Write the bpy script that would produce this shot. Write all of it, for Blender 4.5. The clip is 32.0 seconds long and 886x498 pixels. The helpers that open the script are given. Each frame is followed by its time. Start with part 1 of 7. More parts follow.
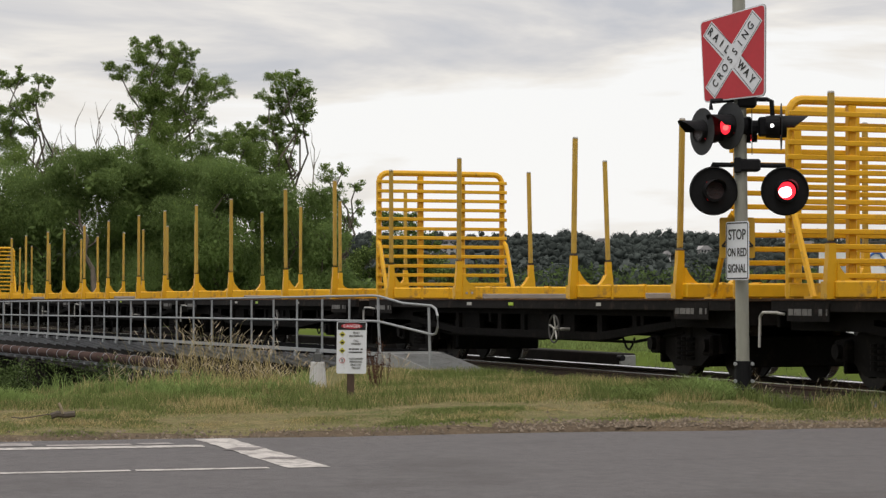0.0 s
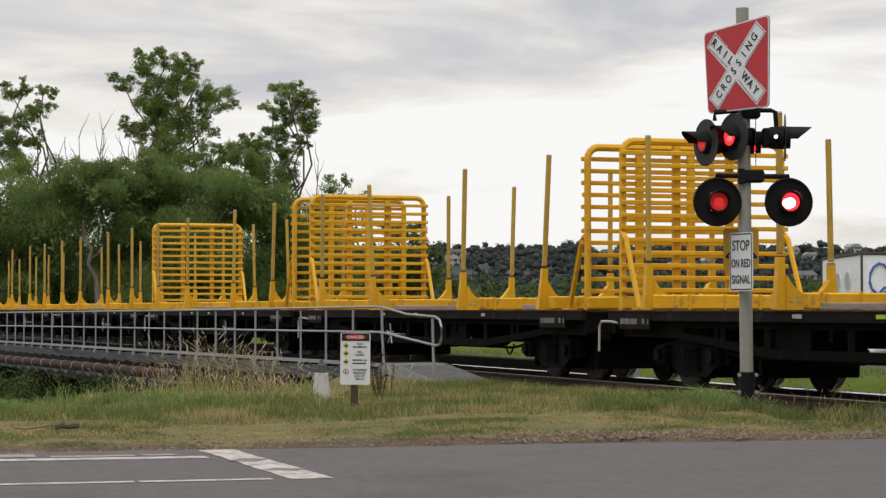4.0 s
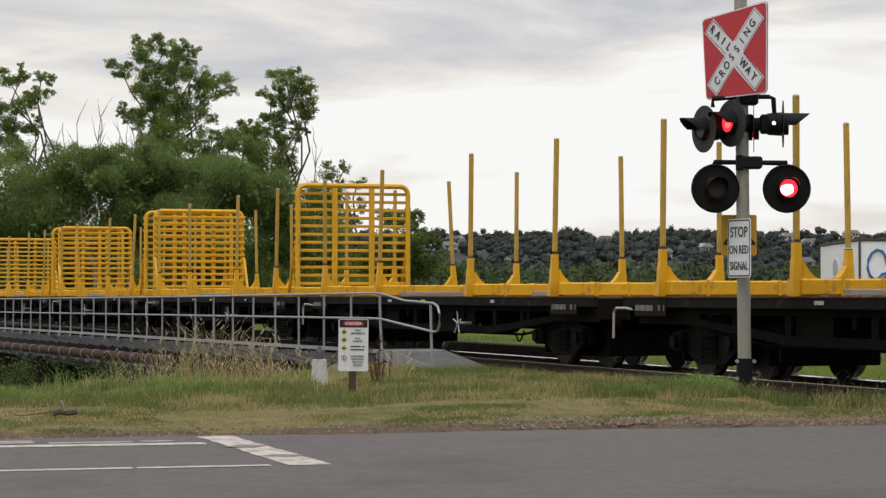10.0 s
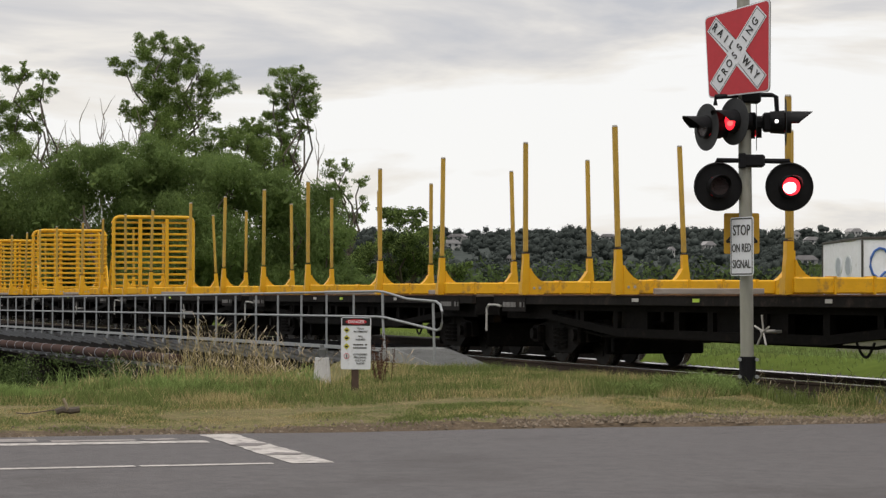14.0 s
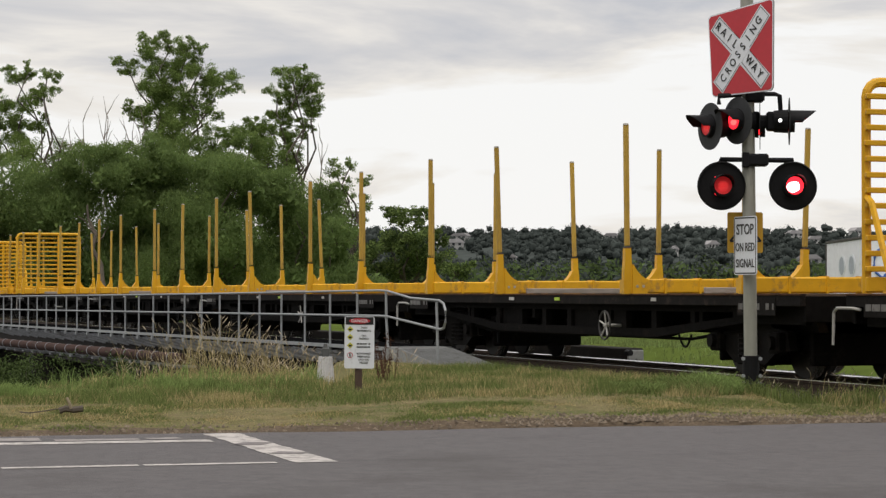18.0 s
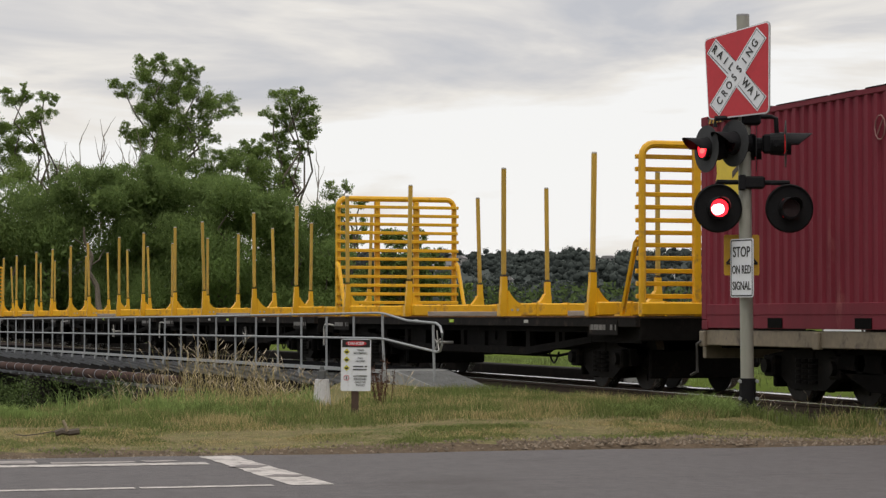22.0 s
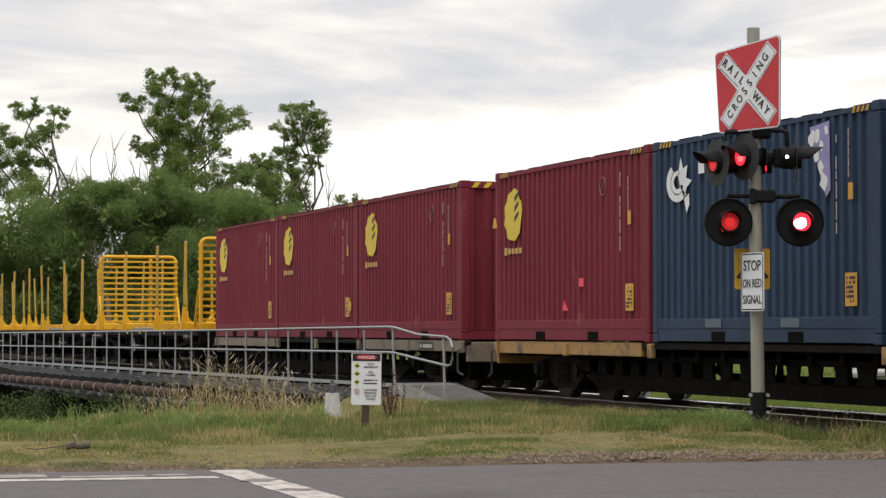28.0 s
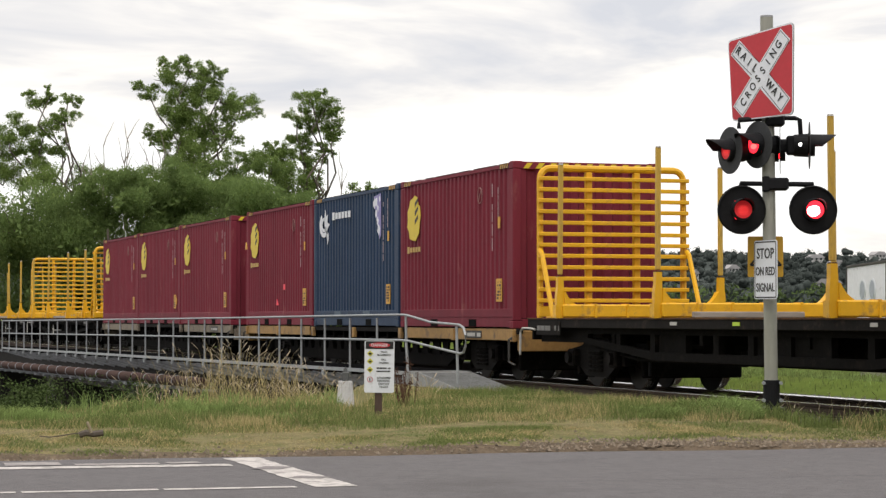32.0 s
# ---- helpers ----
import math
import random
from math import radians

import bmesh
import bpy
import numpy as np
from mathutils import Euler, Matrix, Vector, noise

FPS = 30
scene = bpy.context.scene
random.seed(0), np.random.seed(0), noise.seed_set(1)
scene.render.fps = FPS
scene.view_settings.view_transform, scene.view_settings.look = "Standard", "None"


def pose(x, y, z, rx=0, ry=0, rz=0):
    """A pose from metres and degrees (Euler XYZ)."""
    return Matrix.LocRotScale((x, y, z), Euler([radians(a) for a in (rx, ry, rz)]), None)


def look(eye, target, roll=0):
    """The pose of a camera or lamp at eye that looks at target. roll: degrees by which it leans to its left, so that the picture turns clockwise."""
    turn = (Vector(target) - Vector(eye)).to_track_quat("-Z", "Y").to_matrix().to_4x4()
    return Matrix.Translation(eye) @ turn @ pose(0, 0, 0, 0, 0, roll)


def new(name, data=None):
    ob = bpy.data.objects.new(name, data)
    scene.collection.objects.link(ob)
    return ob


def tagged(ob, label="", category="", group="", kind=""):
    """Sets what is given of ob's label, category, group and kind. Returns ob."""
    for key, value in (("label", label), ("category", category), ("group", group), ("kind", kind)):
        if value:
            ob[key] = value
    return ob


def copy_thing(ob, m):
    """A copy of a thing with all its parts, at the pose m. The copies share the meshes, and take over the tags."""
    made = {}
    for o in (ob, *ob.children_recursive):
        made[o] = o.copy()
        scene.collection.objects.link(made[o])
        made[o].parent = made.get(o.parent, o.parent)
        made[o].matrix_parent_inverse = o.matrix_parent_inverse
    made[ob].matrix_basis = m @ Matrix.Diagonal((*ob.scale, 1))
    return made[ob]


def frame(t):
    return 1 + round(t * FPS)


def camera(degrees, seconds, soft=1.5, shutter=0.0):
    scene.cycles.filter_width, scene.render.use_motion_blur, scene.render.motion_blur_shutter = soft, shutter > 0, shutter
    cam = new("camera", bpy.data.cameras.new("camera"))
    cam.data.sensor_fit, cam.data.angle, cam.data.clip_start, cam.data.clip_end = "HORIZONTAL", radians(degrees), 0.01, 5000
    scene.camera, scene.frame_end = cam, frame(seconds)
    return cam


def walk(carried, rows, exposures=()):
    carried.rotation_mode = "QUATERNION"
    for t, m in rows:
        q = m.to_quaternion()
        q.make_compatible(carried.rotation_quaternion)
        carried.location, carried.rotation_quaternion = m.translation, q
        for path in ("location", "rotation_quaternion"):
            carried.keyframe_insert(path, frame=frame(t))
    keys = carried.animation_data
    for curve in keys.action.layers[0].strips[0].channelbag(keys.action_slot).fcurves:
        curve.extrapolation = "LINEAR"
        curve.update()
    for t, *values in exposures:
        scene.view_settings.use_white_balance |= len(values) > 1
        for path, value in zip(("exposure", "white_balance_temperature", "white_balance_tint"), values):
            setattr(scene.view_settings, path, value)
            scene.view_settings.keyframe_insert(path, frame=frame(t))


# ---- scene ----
# The track runs along X, y grows away from the camera, z = 0 is the top of the rails.
EYE = Vector((0.0, 0.0, 1.0))
# seconds, degrees by which the view lies to the right of the track, degrees upwards
VIEW = [(0, 18.499, 1.249), (0.5, 18.499, 1.228), (1, 18.499, 1.249), (1.5, 18.499, 1.314), (2, 18.541, 1.358), (2.5, 18.478, 1.443), (3, 18.434, 1.487), (3.5, 18.411, 1.508), (5.5, 18.413, 1.550), (6, 18.368, 1.508), (6.5, 18.348, 1.465), (7, 18.348, 1.421), (7.5, 18.369, 1.358), (8, 18.432, 1.270), (8.5, 18.478, 1.270), (9, 18.455, 1.249), (9.5, 18.434, 1.206), (10, 18.455, 1.185), (10.5, 18.476, 1.185), (11, 18.455, 1.185), (11.5, 18.434, 1.185), (12, 18.455, 1.185), (12.5, 18.476, 1.163), (13, 18.478, 1.185), (13.5, 18.434, 1.163), (14, 18.390, 1.141), (14.5, 18.369, 1.141), (16.5, 18.369, 1.206), (17, 18.326, 1.185), (17.5, 18.304, 1.163), (18, 18.304, 1.120), (18.5, 18.348, 1.076), (19, 18.348, 1.076), (19.5, 18.390, 1.055), (20, 18.411, 1.076), (20.5, 18.434, 1.142), (21, 18.434, 1.421), (21.5, 18.434, 1.615), (22, 18.390, 1.680), (22.5, 18.390, 1.788), (23, 18.347, 1.939), (23.5, 18.175, 1.939), (24, 18.109, 1.939), (24.5, 18.046, 1.981), (25, 18.023, 2.003), (25.5, 18.088, 1.918), (27.5, 18.131, 2.003), (28, 18.131, 2.024), (28.5, 18.131, 2.046), (29, 18.109, 1.982), (29.5, 18.067, 1.851), (30, 17.958, 1.809), (30.5, 17.853, 1.745), (31, 17.809, 1.722), (31.5, 17.829, 1.722), (32, 17.808, 1.723)]
# seconds, metres by which the train has moved along X
ALONG = [(0, 111.75), (2, 101.40), (4, 91.02), (6, 80.62), (8, 70.20), (10, 59.74), (12, 49.25), (14, 38.75), (16, 28.31), (18, 17.93), (19, 12.74), (20, 7.57), (20.5, 5.02), (21, 2.50), (21.5, 0.00), (22, -2.51), (22.5, -5.00), (23, -7.38), (24, -12.11), (25, -16.82), (25.5, -19.15), (27.5, -28.07), (28, -30.37), (29, -34.94), (30, -39.49), (31, -44.03), (32, -48.43)]
CENTRE = 13.08          # y of the track's centre line

cam = camera(21.8, 32.0, soft=1.35)


def view_pose(turn, tilt):
    a, b = radians(turn), radians(tilt)
    way = Vector((-math.cos(a) * math.cos(b), math.sin(a) * math.cos(b), math.sin(b)))
    return look(EYE, EYE + way * 10)


walk(cam, [(t, view_pose(a, b)) for t, a, b in VIEW],
     exposures=[(0, -0.05), (16, -0.06), (21, -0.09), (23, -0.10), (24, 0.06), (25, 0.20), (28, 0.19), (30, 0.40), (32, 0.32)])

# ---- light ----
SUN_UP, SUN_ROUND = radians(65), radians(150)
world = bpy.data.worlds.new("overcast_sky")
scene.world = world
world.use_nodes = True
wn, wl = world.node_tree.nodes, world.node_tree.links
wn.clear()
w_out = wn.new("ShaderNodeOutputWorld")
w_back = wn.new("ShaderNodeBackground")
w_sky = wn.new("ShaderNodeTexSky")
w_sky.sky_type, w_sky.sun_disc = "NISHITA", False
w_sky.sun_elevation, w_sky.sun_rotation = SUN_UP, SUN_ROUND
w_co = wn.new("ShaderNodeTexCoord")
w_map = wn.new("ShaderNodeMapping")
w_map.inputs["Scale"].default_value = (5.5, 5.5, 27.0)
w_map.inputs["Rotation"].default_value = (0.6, 0.4, 0.9)
w_map.inputs["Location"].default_value = (1.35, 0.7, 2.55)
w_n1 = wn.new("ShaderNodeTexNoise")
w_n1.inputs["Scale"].default_value, w_n1.inputs["Detail"].default_value = 1.0, 6
w_n1.inputs["Roughness"].default_value, w_n1.inputs["Distortion"].default_value = 0.52, 0.5
w_ramp = wn.new("ShaderNodeValToRGB")
w_sep = wn.new("ShaderNodeSeparateXYZ")
w_up = wn.new("ShaderNodeMapRange")
w_up.inputs["From Min"].default_value, w_up.inputs["From Max"].default_value = 0.0, 0.25
w_band = wn.new("ShaderNodeValToRGB")       # a bright band over the hills, thicker cloud above it
for k, (at, grey) in enumerate(((0.0, 0.235), (0.09, 0.215), (0.20, 0.30), (0.29, 0.26), (0.37, 0.155), (0.46, 0.095), (0.70, 0.13), (1.0, 0.18))):
    e = w_band.color_ramp.elements[k] if k < 2 else w_band.color_ramp.elements.new(at)
    e.position, e.color = at, (grey, grey, grey, 1)
w_band.color_ramp.interpolation = "B_SPLINE"
w_low = wn.new("ShaderNodeMath")
w_low.operation, w_low.inputs[1].default_value = "SUBTRACT", 0.195
w_dot = wn.new("ShaderNodeVectorMath")      # brighter towards the sun's side of the overcast
w_dot.operation, w_dot.inputs[1].default_value = "DOT_PRODUCT", (math.sin(radians(18.455)), math.cos(radians(18.455)), 0)
w_side = wn.new("ShaderNodeMapRange")
w_side.inputs["From Min"].default_value, w_side.inputs["From Max"].default_value = -0.2, 0.2
w_side.inputs["To Min"].default_value, w_side.inputs["To Max"].default_value = -0.02, 0.06
w_sum = wn.new("ShaderNodeMath")
w_sum.operation = "ADD"
w_add = wn.new("ShaderNodeMath")
w_add.operation = "ADD"
w_mix = wn.new("ShaderNodeMix")
w_mix.data_type = "RGBA"
w_mix.inputs["Factor"].default_value = 0.93
w_gain = wn.new("ShaderNodeMix")
w_gain.data_type, w_gain.blend_type = "RGBA", "MULTIPLY"
w_gain.inputs["Factor"].default_value = 1.0
w_gain.inputs[7].default_value = (0.10, 0.10, 0.10, 1)
wl.new(w_co.outputs["Generated"], w_map.inputs["Vector"])
wl.new(w_map.outputs["Vector"], w_n1.inputs["Vector"])
wl.new(w_co.outputs["Generated"], w_sep.inputs["Vector"])
wl.new(w_sep.outputs["Z"], w_up.inputs["Value"])
wl.new(w_up.outputs["Result"], w_band.inputs["Fac"])
wl.new(w_band.outputs["Color"], w_low.inputs[0])
wl.new(w_co.outputs["Generated"], w_dot.inputs[0])
wl.new(w_dot.outputs["Value"], w_side.inputs["Value"])
wl.new(w_low.outputs["Value"], w_sum.inputs[0])
wl.new(w_side.outputs["Result"], w_sum.inputs[1])
w_more = wn.new("ShaderNodeMapRange")       # deepen the contrast between thin and thick cloud
w_more.clamp = False
w_more.inputs["To Min"].default_value, w_more.inputs["To Max"].default_value = -0.12, 1.12
wl.new(w_n1.outputs["Fac"], w_more.inputs["Value"])
wl.new(w_more.outputs["Result"], w_add.inputs[0])
wl.new(w_sum.outputs["Value"], w_add.inputs[1])
wl.new(w_add.outputs["Value"], w_ramp.inputs["Fac"])
stops = w_ramp.color_ramp.elements
stops[0].position, stops[0].color = 0.28, (0.60, 0.605, 0.64, 1)
stops[1].position, stops[1].color = 0.55, (1.02, 1.01, 0.995, 1)
mid = stops.new(0.375)
mid.color = (0.735, 0.715, 0.71, 1)
mid = stops.new(0.46)
mid.color = (0.91, 0.868, 0.815, 1)
wl.new(w_sky.outputs["Color"], w_gain.inputs[6])
wl.new(w_gain.outputs[2], w_mix.inputs[6])
wl.new(w_ramp.outputs["Color"], w_mix.inputs[7])
wl.new(w_mix.outputs[2], w_back.inputs["Color"])
w_back.inputs["Strength"].default_value = 1.0
wl.new(w_back.outputs["Background"], w_out.inputs["Surface"])

sun = new("sun", bpy.data.lights.new("sun", "SUN"))
sun.data.energy, sun.data.angle, sun.data.color = 1.7, radians(30), (1.0, 0.93, 0.84)
sun.matrix_world = look((0, 0, 60), (-18, 16, 0))


# ---- materials ----


def material(name, colour, rough=0.6, metal=0.0, vary=0.25, scale=6.0, bump=0.0, bump_scale=60.0, dirt=None, dirt_amount=0.0,
             dirt_scale=2.0, island=0.0, per_object=0.0, stretch=(1, 1, 1), emit=0.0, spec=0.5):
    """Base colour varied at two scales, dirt patches of their own shape and fine relief."""
    m = bpy.data.materials.new(name)
    m.use_nodes = True
    n, l = m.node_tree.nodes, m.node_tree.links
    p = n["Principled BSDF"]
    p.inputs["Roughness"].default_value, p.inputs["Metallic"].default_value = rough, metal
    p.inputs["Specular IOR Level"].default_value = spec
    co = n.new("ShaderNodeTexCoord")
    mp = n.new("ShaderNodeMapping")
    mp.inputs["Scale"].default_value = stretch
    l.new(co.outputs["Object"], mp.inputs["Vector"])
    fine = n.new("ShaderNodeTexNoise")
    fine.inputs["Scale"].default_value, fine.inputs["Detail"].default_value = scale * 7, 4
    wide = n.new("ShaderNodeTexNoise")
    wide.inputs["Scale"].default_value, wide.inputs["Detail"].default_value = scale, 3
    for x in (fine, wide):
        l.new(mp.outputs["Vector"], x.inputs["Vector"])
    both = n.new("ShaderNodeMath")
    both.operation = "ADD"
    l.new(fine.outputs["Fac"], both.inputs[0])
    l.new(wide.outputs["Fac"], both.inputs[1])
    gain = n.new("ShaderNodeMapRange")
    gain.inputs["From Min"].default_value, gain.inputs["From Max"].default_value = 0.6, 1.4
    gain.inputs["To Min"].default_value, gain.inputs["To Max"].default_value = 1 - vary, 1 + vary
    l.new(both.outputs["Value"], gain.inputs["Value"])
    last = gain.outputs["Result"]
    for amount, source in ((island, "island"), (per_object, "object")):
        if amount:
            r = n.new("ShaderNodeNewGeometry") if source == "island" else n.new("ShaderNodeObjectInfo")
            rr = n.new("ShaderNodeMapRange")
            rr.inputs["To Min"].default_value, rr.inputs["To Max"].default_value = 1 - amount, 1 + amount
            l.new(r.outputs["Random Per Island" if source == "island" else "Random"], rr.inputs["Value"])
            mul = n.new("ShaderNodeMath")
            mul.operation = "MULTIPLY"
            l.new(last, mul.inputs[0])
            l.new(rr.outputs["Result"], mul.inputs[1])
            last = mul.outputs["Value"]
    tint = n.new("ShaderNodeMix")
    tint.data_type, tint.blend_type = "RGBA", "MULTIPLY"
    tint.inputs["Factor"].default_value = 1.0
    tint.inputs[6].default_value = (*colour, 1)
    l.new(last, tint.inputs[7])
    out = tint.outputs[2]
    if dirt:
        dn = n.new("ShaderNodeTexNoise")
        dn.inputs["Scale"].default_value, dn.inputs["Detail"].default_value = dirt_scale, 8
        dn.inputs["Roughness"].default_value = 0.68
        l.new(mp.outputs["Vector"], dn.inputs["Vector"])
        dr = n.new("ShaderNodeMapRange")
        dr.inputs["From Min"].default_value = 0.72 - 0.4 * dirt_amount
        dr.inputs["From Max"].default_value = 0.86 - 0.4 * dirt_amount
        l.new(dn.outputs["Fac"], dr.inputs["Value"])
        dm = n.new("ShaderNodeMix")
        dm.data_type = "RGBA"
        dm.inputs[7].default_value = (*dirt, 1)
        l.new(out, dm.inputs[6])
        l.new(dr.outputs["Result"], dm.inputs["Factor"])
        out = dm.outputs[2]
    l.new(out, p.inputs["Base Color"])
    if bump:
        bt = n.new("ShaderNodeTexNoise")
        bt.inputs["Scale"].default_value, bt.inputs["Detail"].default_value = bump_scale, 5
        l.new(mp.outputs["Vector"], bt.inputs["Vector"])
        b = n.new("ShaderNodeBump")
        b.inputs["Strength"].default_value, b.inputs["Distance"].default_value = bump, 0.02
        l.new(bt.outputs["Fac"], b.inputs["Height"])
        l.new(b.outputs["Normal"], p.inputs["Normal"])
    if emit:
        p.inputs["Emission Color"].default_value = (*colour, 1)
        p.inputs["Emission Strength"].default_value = emit
    return m


M = {}
M["asphalt"] = material("asphalt", (0.142, 0.134, 0.138), 0.85, vary=0.20, scale=9.0, bump=0.9, bump_scale=90, dirt=(0.108, 0.101, 0.102), dirt_amount=0.45, dirt_scale=0.35, stretch=(1, 1, 1), spec=0.2)
M["road_paint"] = material("road_paint", (0.50, 0.465, 0.445), 0.7, vary=0.12, scale=3, dirt=(0.24, 0.22, 0.21), dirt_amount=0.62, dirt_scale=9)
M["worn_paint"] = material("worn_paint", (0.30, 0.27, 0.26), 0.75, vary=0.15, scale=4, dirt=(0.16, 0.15, 0.15), dirt_amount=0.6, dirt_scale=7)
M["verge_soil"] = material("verge_soil", (0.185, 0.157, 0.082), 0.95, vary=0.45, scale=7, bump=0.8, bump_scale=40, dirt=(0.125, 0.130, 0.055), dirt_amount=0.55, dirt_scale=3.1, spec=0.05)
M["meadow_soil"] = material("meadow_soil", (0.140, 0.130, 0.058), 0.95, vary=0.35, scale=1.6, bump=0.8, bump_scale=22, dirt=(0.16, 0.135, 0.07), dirt_amount=0.5, dirt_scale=1.1, spec=0.05)
M["gravel_soil"] = material("gravel_soil", (0.125, 0.095, 0.068), 0.95, vary=0.4, scale=5, bump=1.0, bump_scale=40, dirt=(0.22, 0.175, 0.115), dirt_amount=0.35, dirt_scale=9, spec=0.05)
M["field_grass"] = material("field_grass", (0.092, 0.125, 0.030), 0.9, vary=0.25, scale=0.35, bump=0.8, bump_scale=6, dirt=(0.115, 0.125, 0.045), dirt_amount=0.5, dirt_scale=0.2, spec=0.0)
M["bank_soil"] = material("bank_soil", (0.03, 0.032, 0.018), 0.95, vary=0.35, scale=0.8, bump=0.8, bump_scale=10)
M["water"] = material("water", (0.012, 0.016, 0.012), 0.08, vary=0.1, scale=0.5, bump=0.15, bump_scale=2.5)
M["ballast"] = material("ballast", (0.125, 0.122, 0.120), 0.95, vary=0.35, scale=4, island=0.4, bump=0.8, bump_scale=30)
M["grass_dry"] = material("grass_dry", (0.43, 0.355, 0.18), 0.9, vary=0.15, scale=1.5, island=0.45, spec=0.1)
M["grass_green"] = material("grass_green", (0.165, 0.205, 0.07), 0.85, vary=0.2, scale=1.2, island=0.45, spec=0.1)
M["grass_lush"] = material("grass_lush", (0.22, 0.295, 0.10), 0.8, vary=0.2, scale=1.0, island=0.4, spec=0.1)
M["dock_brown"] = material("dock_brown", (0.085, 0.045, 0.032), 0.9, vary=0.2, scale=5, island=0.4, spec=0.1)
M["seed_head"] = material("seed_head", (0.54, 0.46, 0.35), 0.9, vary=0.15, scale=4, island=0.35, spec=0.1)
M["leaf"] = material("leaf", (0.162, 0.232, 0.066), 0.6, vary=0.3, scale=0.35, island=0.34, spec=0.1)
M["bank_leaf"] = material("bank_leaf", (0.055, 0.080, 0.026), 0.7, vary=0.35, scale=1.5, island=0.4, spec=0.05)
M["leaf_light"] = material("leaf_light", (0.225, 0.30, 0.09), 0.6, vary=0.3, scale=0.4, island=0.18, spec=0.12)
M["willow_leaf"] = material("willow_leaf", (0.178, 0.250, 0.086), 0.6, vary=0.4, scale=0.22, island=0.16, spec=0.08)
# dark eucalyptus leaf, greyed and blued to put distance haze into its colour
M["leaf_hazed"] = material("leaf_hazed", (0.054, 0.064, 0.060), 0.9, vary=0.35, scale=0.10, island=0.22, spec=0.05)
M["leaf_mid"] = material("leaf_mid", (0.095, 0.135, 0.05), 0.8, vary=0.5, scale=0.15, island=0.35, spec=0.08)
M["bark"] = material("bark", (0.115, 0.095, 0.075), 0.9, vary=0.35, scale=3, bump=0.8, bump_scale=25)
M["dead_wood"] = material("dead_wood", (0.24, 0.205, 0.175), 0.9, vary=0.25, scale=3)
M["yellow"] = material("yellow_paint", (0.70, 0.375, 0.007), 0.45, vary=0.12, scale=1.2, per_object=0.06, dirt=(0.30, 0.17, 0.05), dirt_amount=0.34, dirt_scale=4.0, bump=0.1)
M["yellow_worn"] = material("yellow_worn", (0.48, 0.30, 0.045), 0.55, vary=0.2, scale=2.0, per_object=0.12, dirt=(0.11, 0.085, 0.06), dirt_amount=0.58, dirt_scale=3.0, bump=0.2, stretch=(1, 1, 0.25))
M["rust"] = material("rust", (0.10, 0.052, 0.030), 0.85, vary=0.4, scale=3, per_object=0.2, dirt=(0.035, 0.024, 0.02), dirt_amount=0.55, dirt_scale=4, spec=0.1)
M["tip_steel"] = material("tip_steel", (0.42, 0.40, 0.37), 0.45, 0.5, vary=0.3, scale=4)
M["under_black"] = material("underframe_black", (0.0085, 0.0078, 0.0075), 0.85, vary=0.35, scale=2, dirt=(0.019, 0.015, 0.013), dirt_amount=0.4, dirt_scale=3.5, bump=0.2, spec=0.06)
M["deck_edge"] = material("deck_edge", (0.013, 0.0115, 0.011), 0.75, vary=0.4, scale=3, dirt=(0.045, 0.034, 0.028), dirt_amount=0.4, dirt_scale=4, spec=0.08)
M["pale_board"] = material("pale_board", (0.30, 0.265, 0.235), 0.85, vary=0.3, scale=3, dirt=(0.14, 0.09, 0.06), dirt_amount=0.45, dirt_scale=3, stretch=(1, 0.2, 1))
M["deck_board"] = material("deck_board", (0.16, 0.11, 0.075), 0.85, vary=0.35, scale=3, per_object=0.3, dirt=(0.07, 0.05, 0.04), dirt_amount=0.5, dirt_scale=3, stretch=(1, 0.2, 1))
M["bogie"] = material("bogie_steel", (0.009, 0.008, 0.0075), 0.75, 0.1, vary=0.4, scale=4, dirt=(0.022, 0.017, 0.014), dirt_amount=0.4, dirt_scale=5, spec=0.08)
M["wheel"] = material("wheel_steel", (0.016, 0.014, 0.013), 0.5, 0.5, vary=0.3, scale=4, dirt=(0.03, 0.025, 0.02), dirt_amount=0.5, dirt_scale=4, spec=0.12)
M["tread"] = material("tread_steel", (0.55, 0.54, 0.52), 0.25, 0.9, vary=0.1, scale=6)
M["decal_white"] = material("decal_white", (0.45, 0.44, 0.42), 0.6, vary=0.15, scale=9, dirt=(0.15, 0.13, 0.12), dirt_amount=0.4, dirt_scale=12)
M["decal_dim"] = material("decal_dim", (0.04, 0.038, 0.036), 0.7, vary=0.2, scale=9, dirt=(0.03, 0.028, 0.025), dirt_amount=0.5, dirt_scale=14)
M["decal_lime"] = material("decal_lime", (0.42, 0.62, 0.02), 0.4, vary=0.08, scale=9)
M["red_box"] = material("maroon_paint", (0.176, 0.025, 0.040), 0.6, vary=0.16, scale=0.8, per_object=0.10, dirt=(0.26, 0.085, 0.085), dirt_amount=0.26, dirt_scale=2.2, bump=0.1, stretch=(1, 1, 0.35), spec=0.14)
M["blue_box"] = material("blue_paint", (0.023, 0.044, 0.088), 0.5, vary=0.2, scale=0.9, dirt=(0.085, 0.105, 0.13), dirt_amount=0.22, dirt_scale=3.0, bump=0.1, stretch=(1, 1, 0.3), spec=0.14)
M["box_dark"] = material("pocket_dark", (0.006, 0.006, 0.006), 0.9, vary=0.1, scale=3, spec=0.05)
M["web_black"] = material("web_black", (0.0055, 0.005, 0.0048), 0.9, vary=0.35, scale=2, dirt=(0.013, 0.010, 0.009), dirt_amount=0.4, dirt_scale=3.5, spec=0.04)
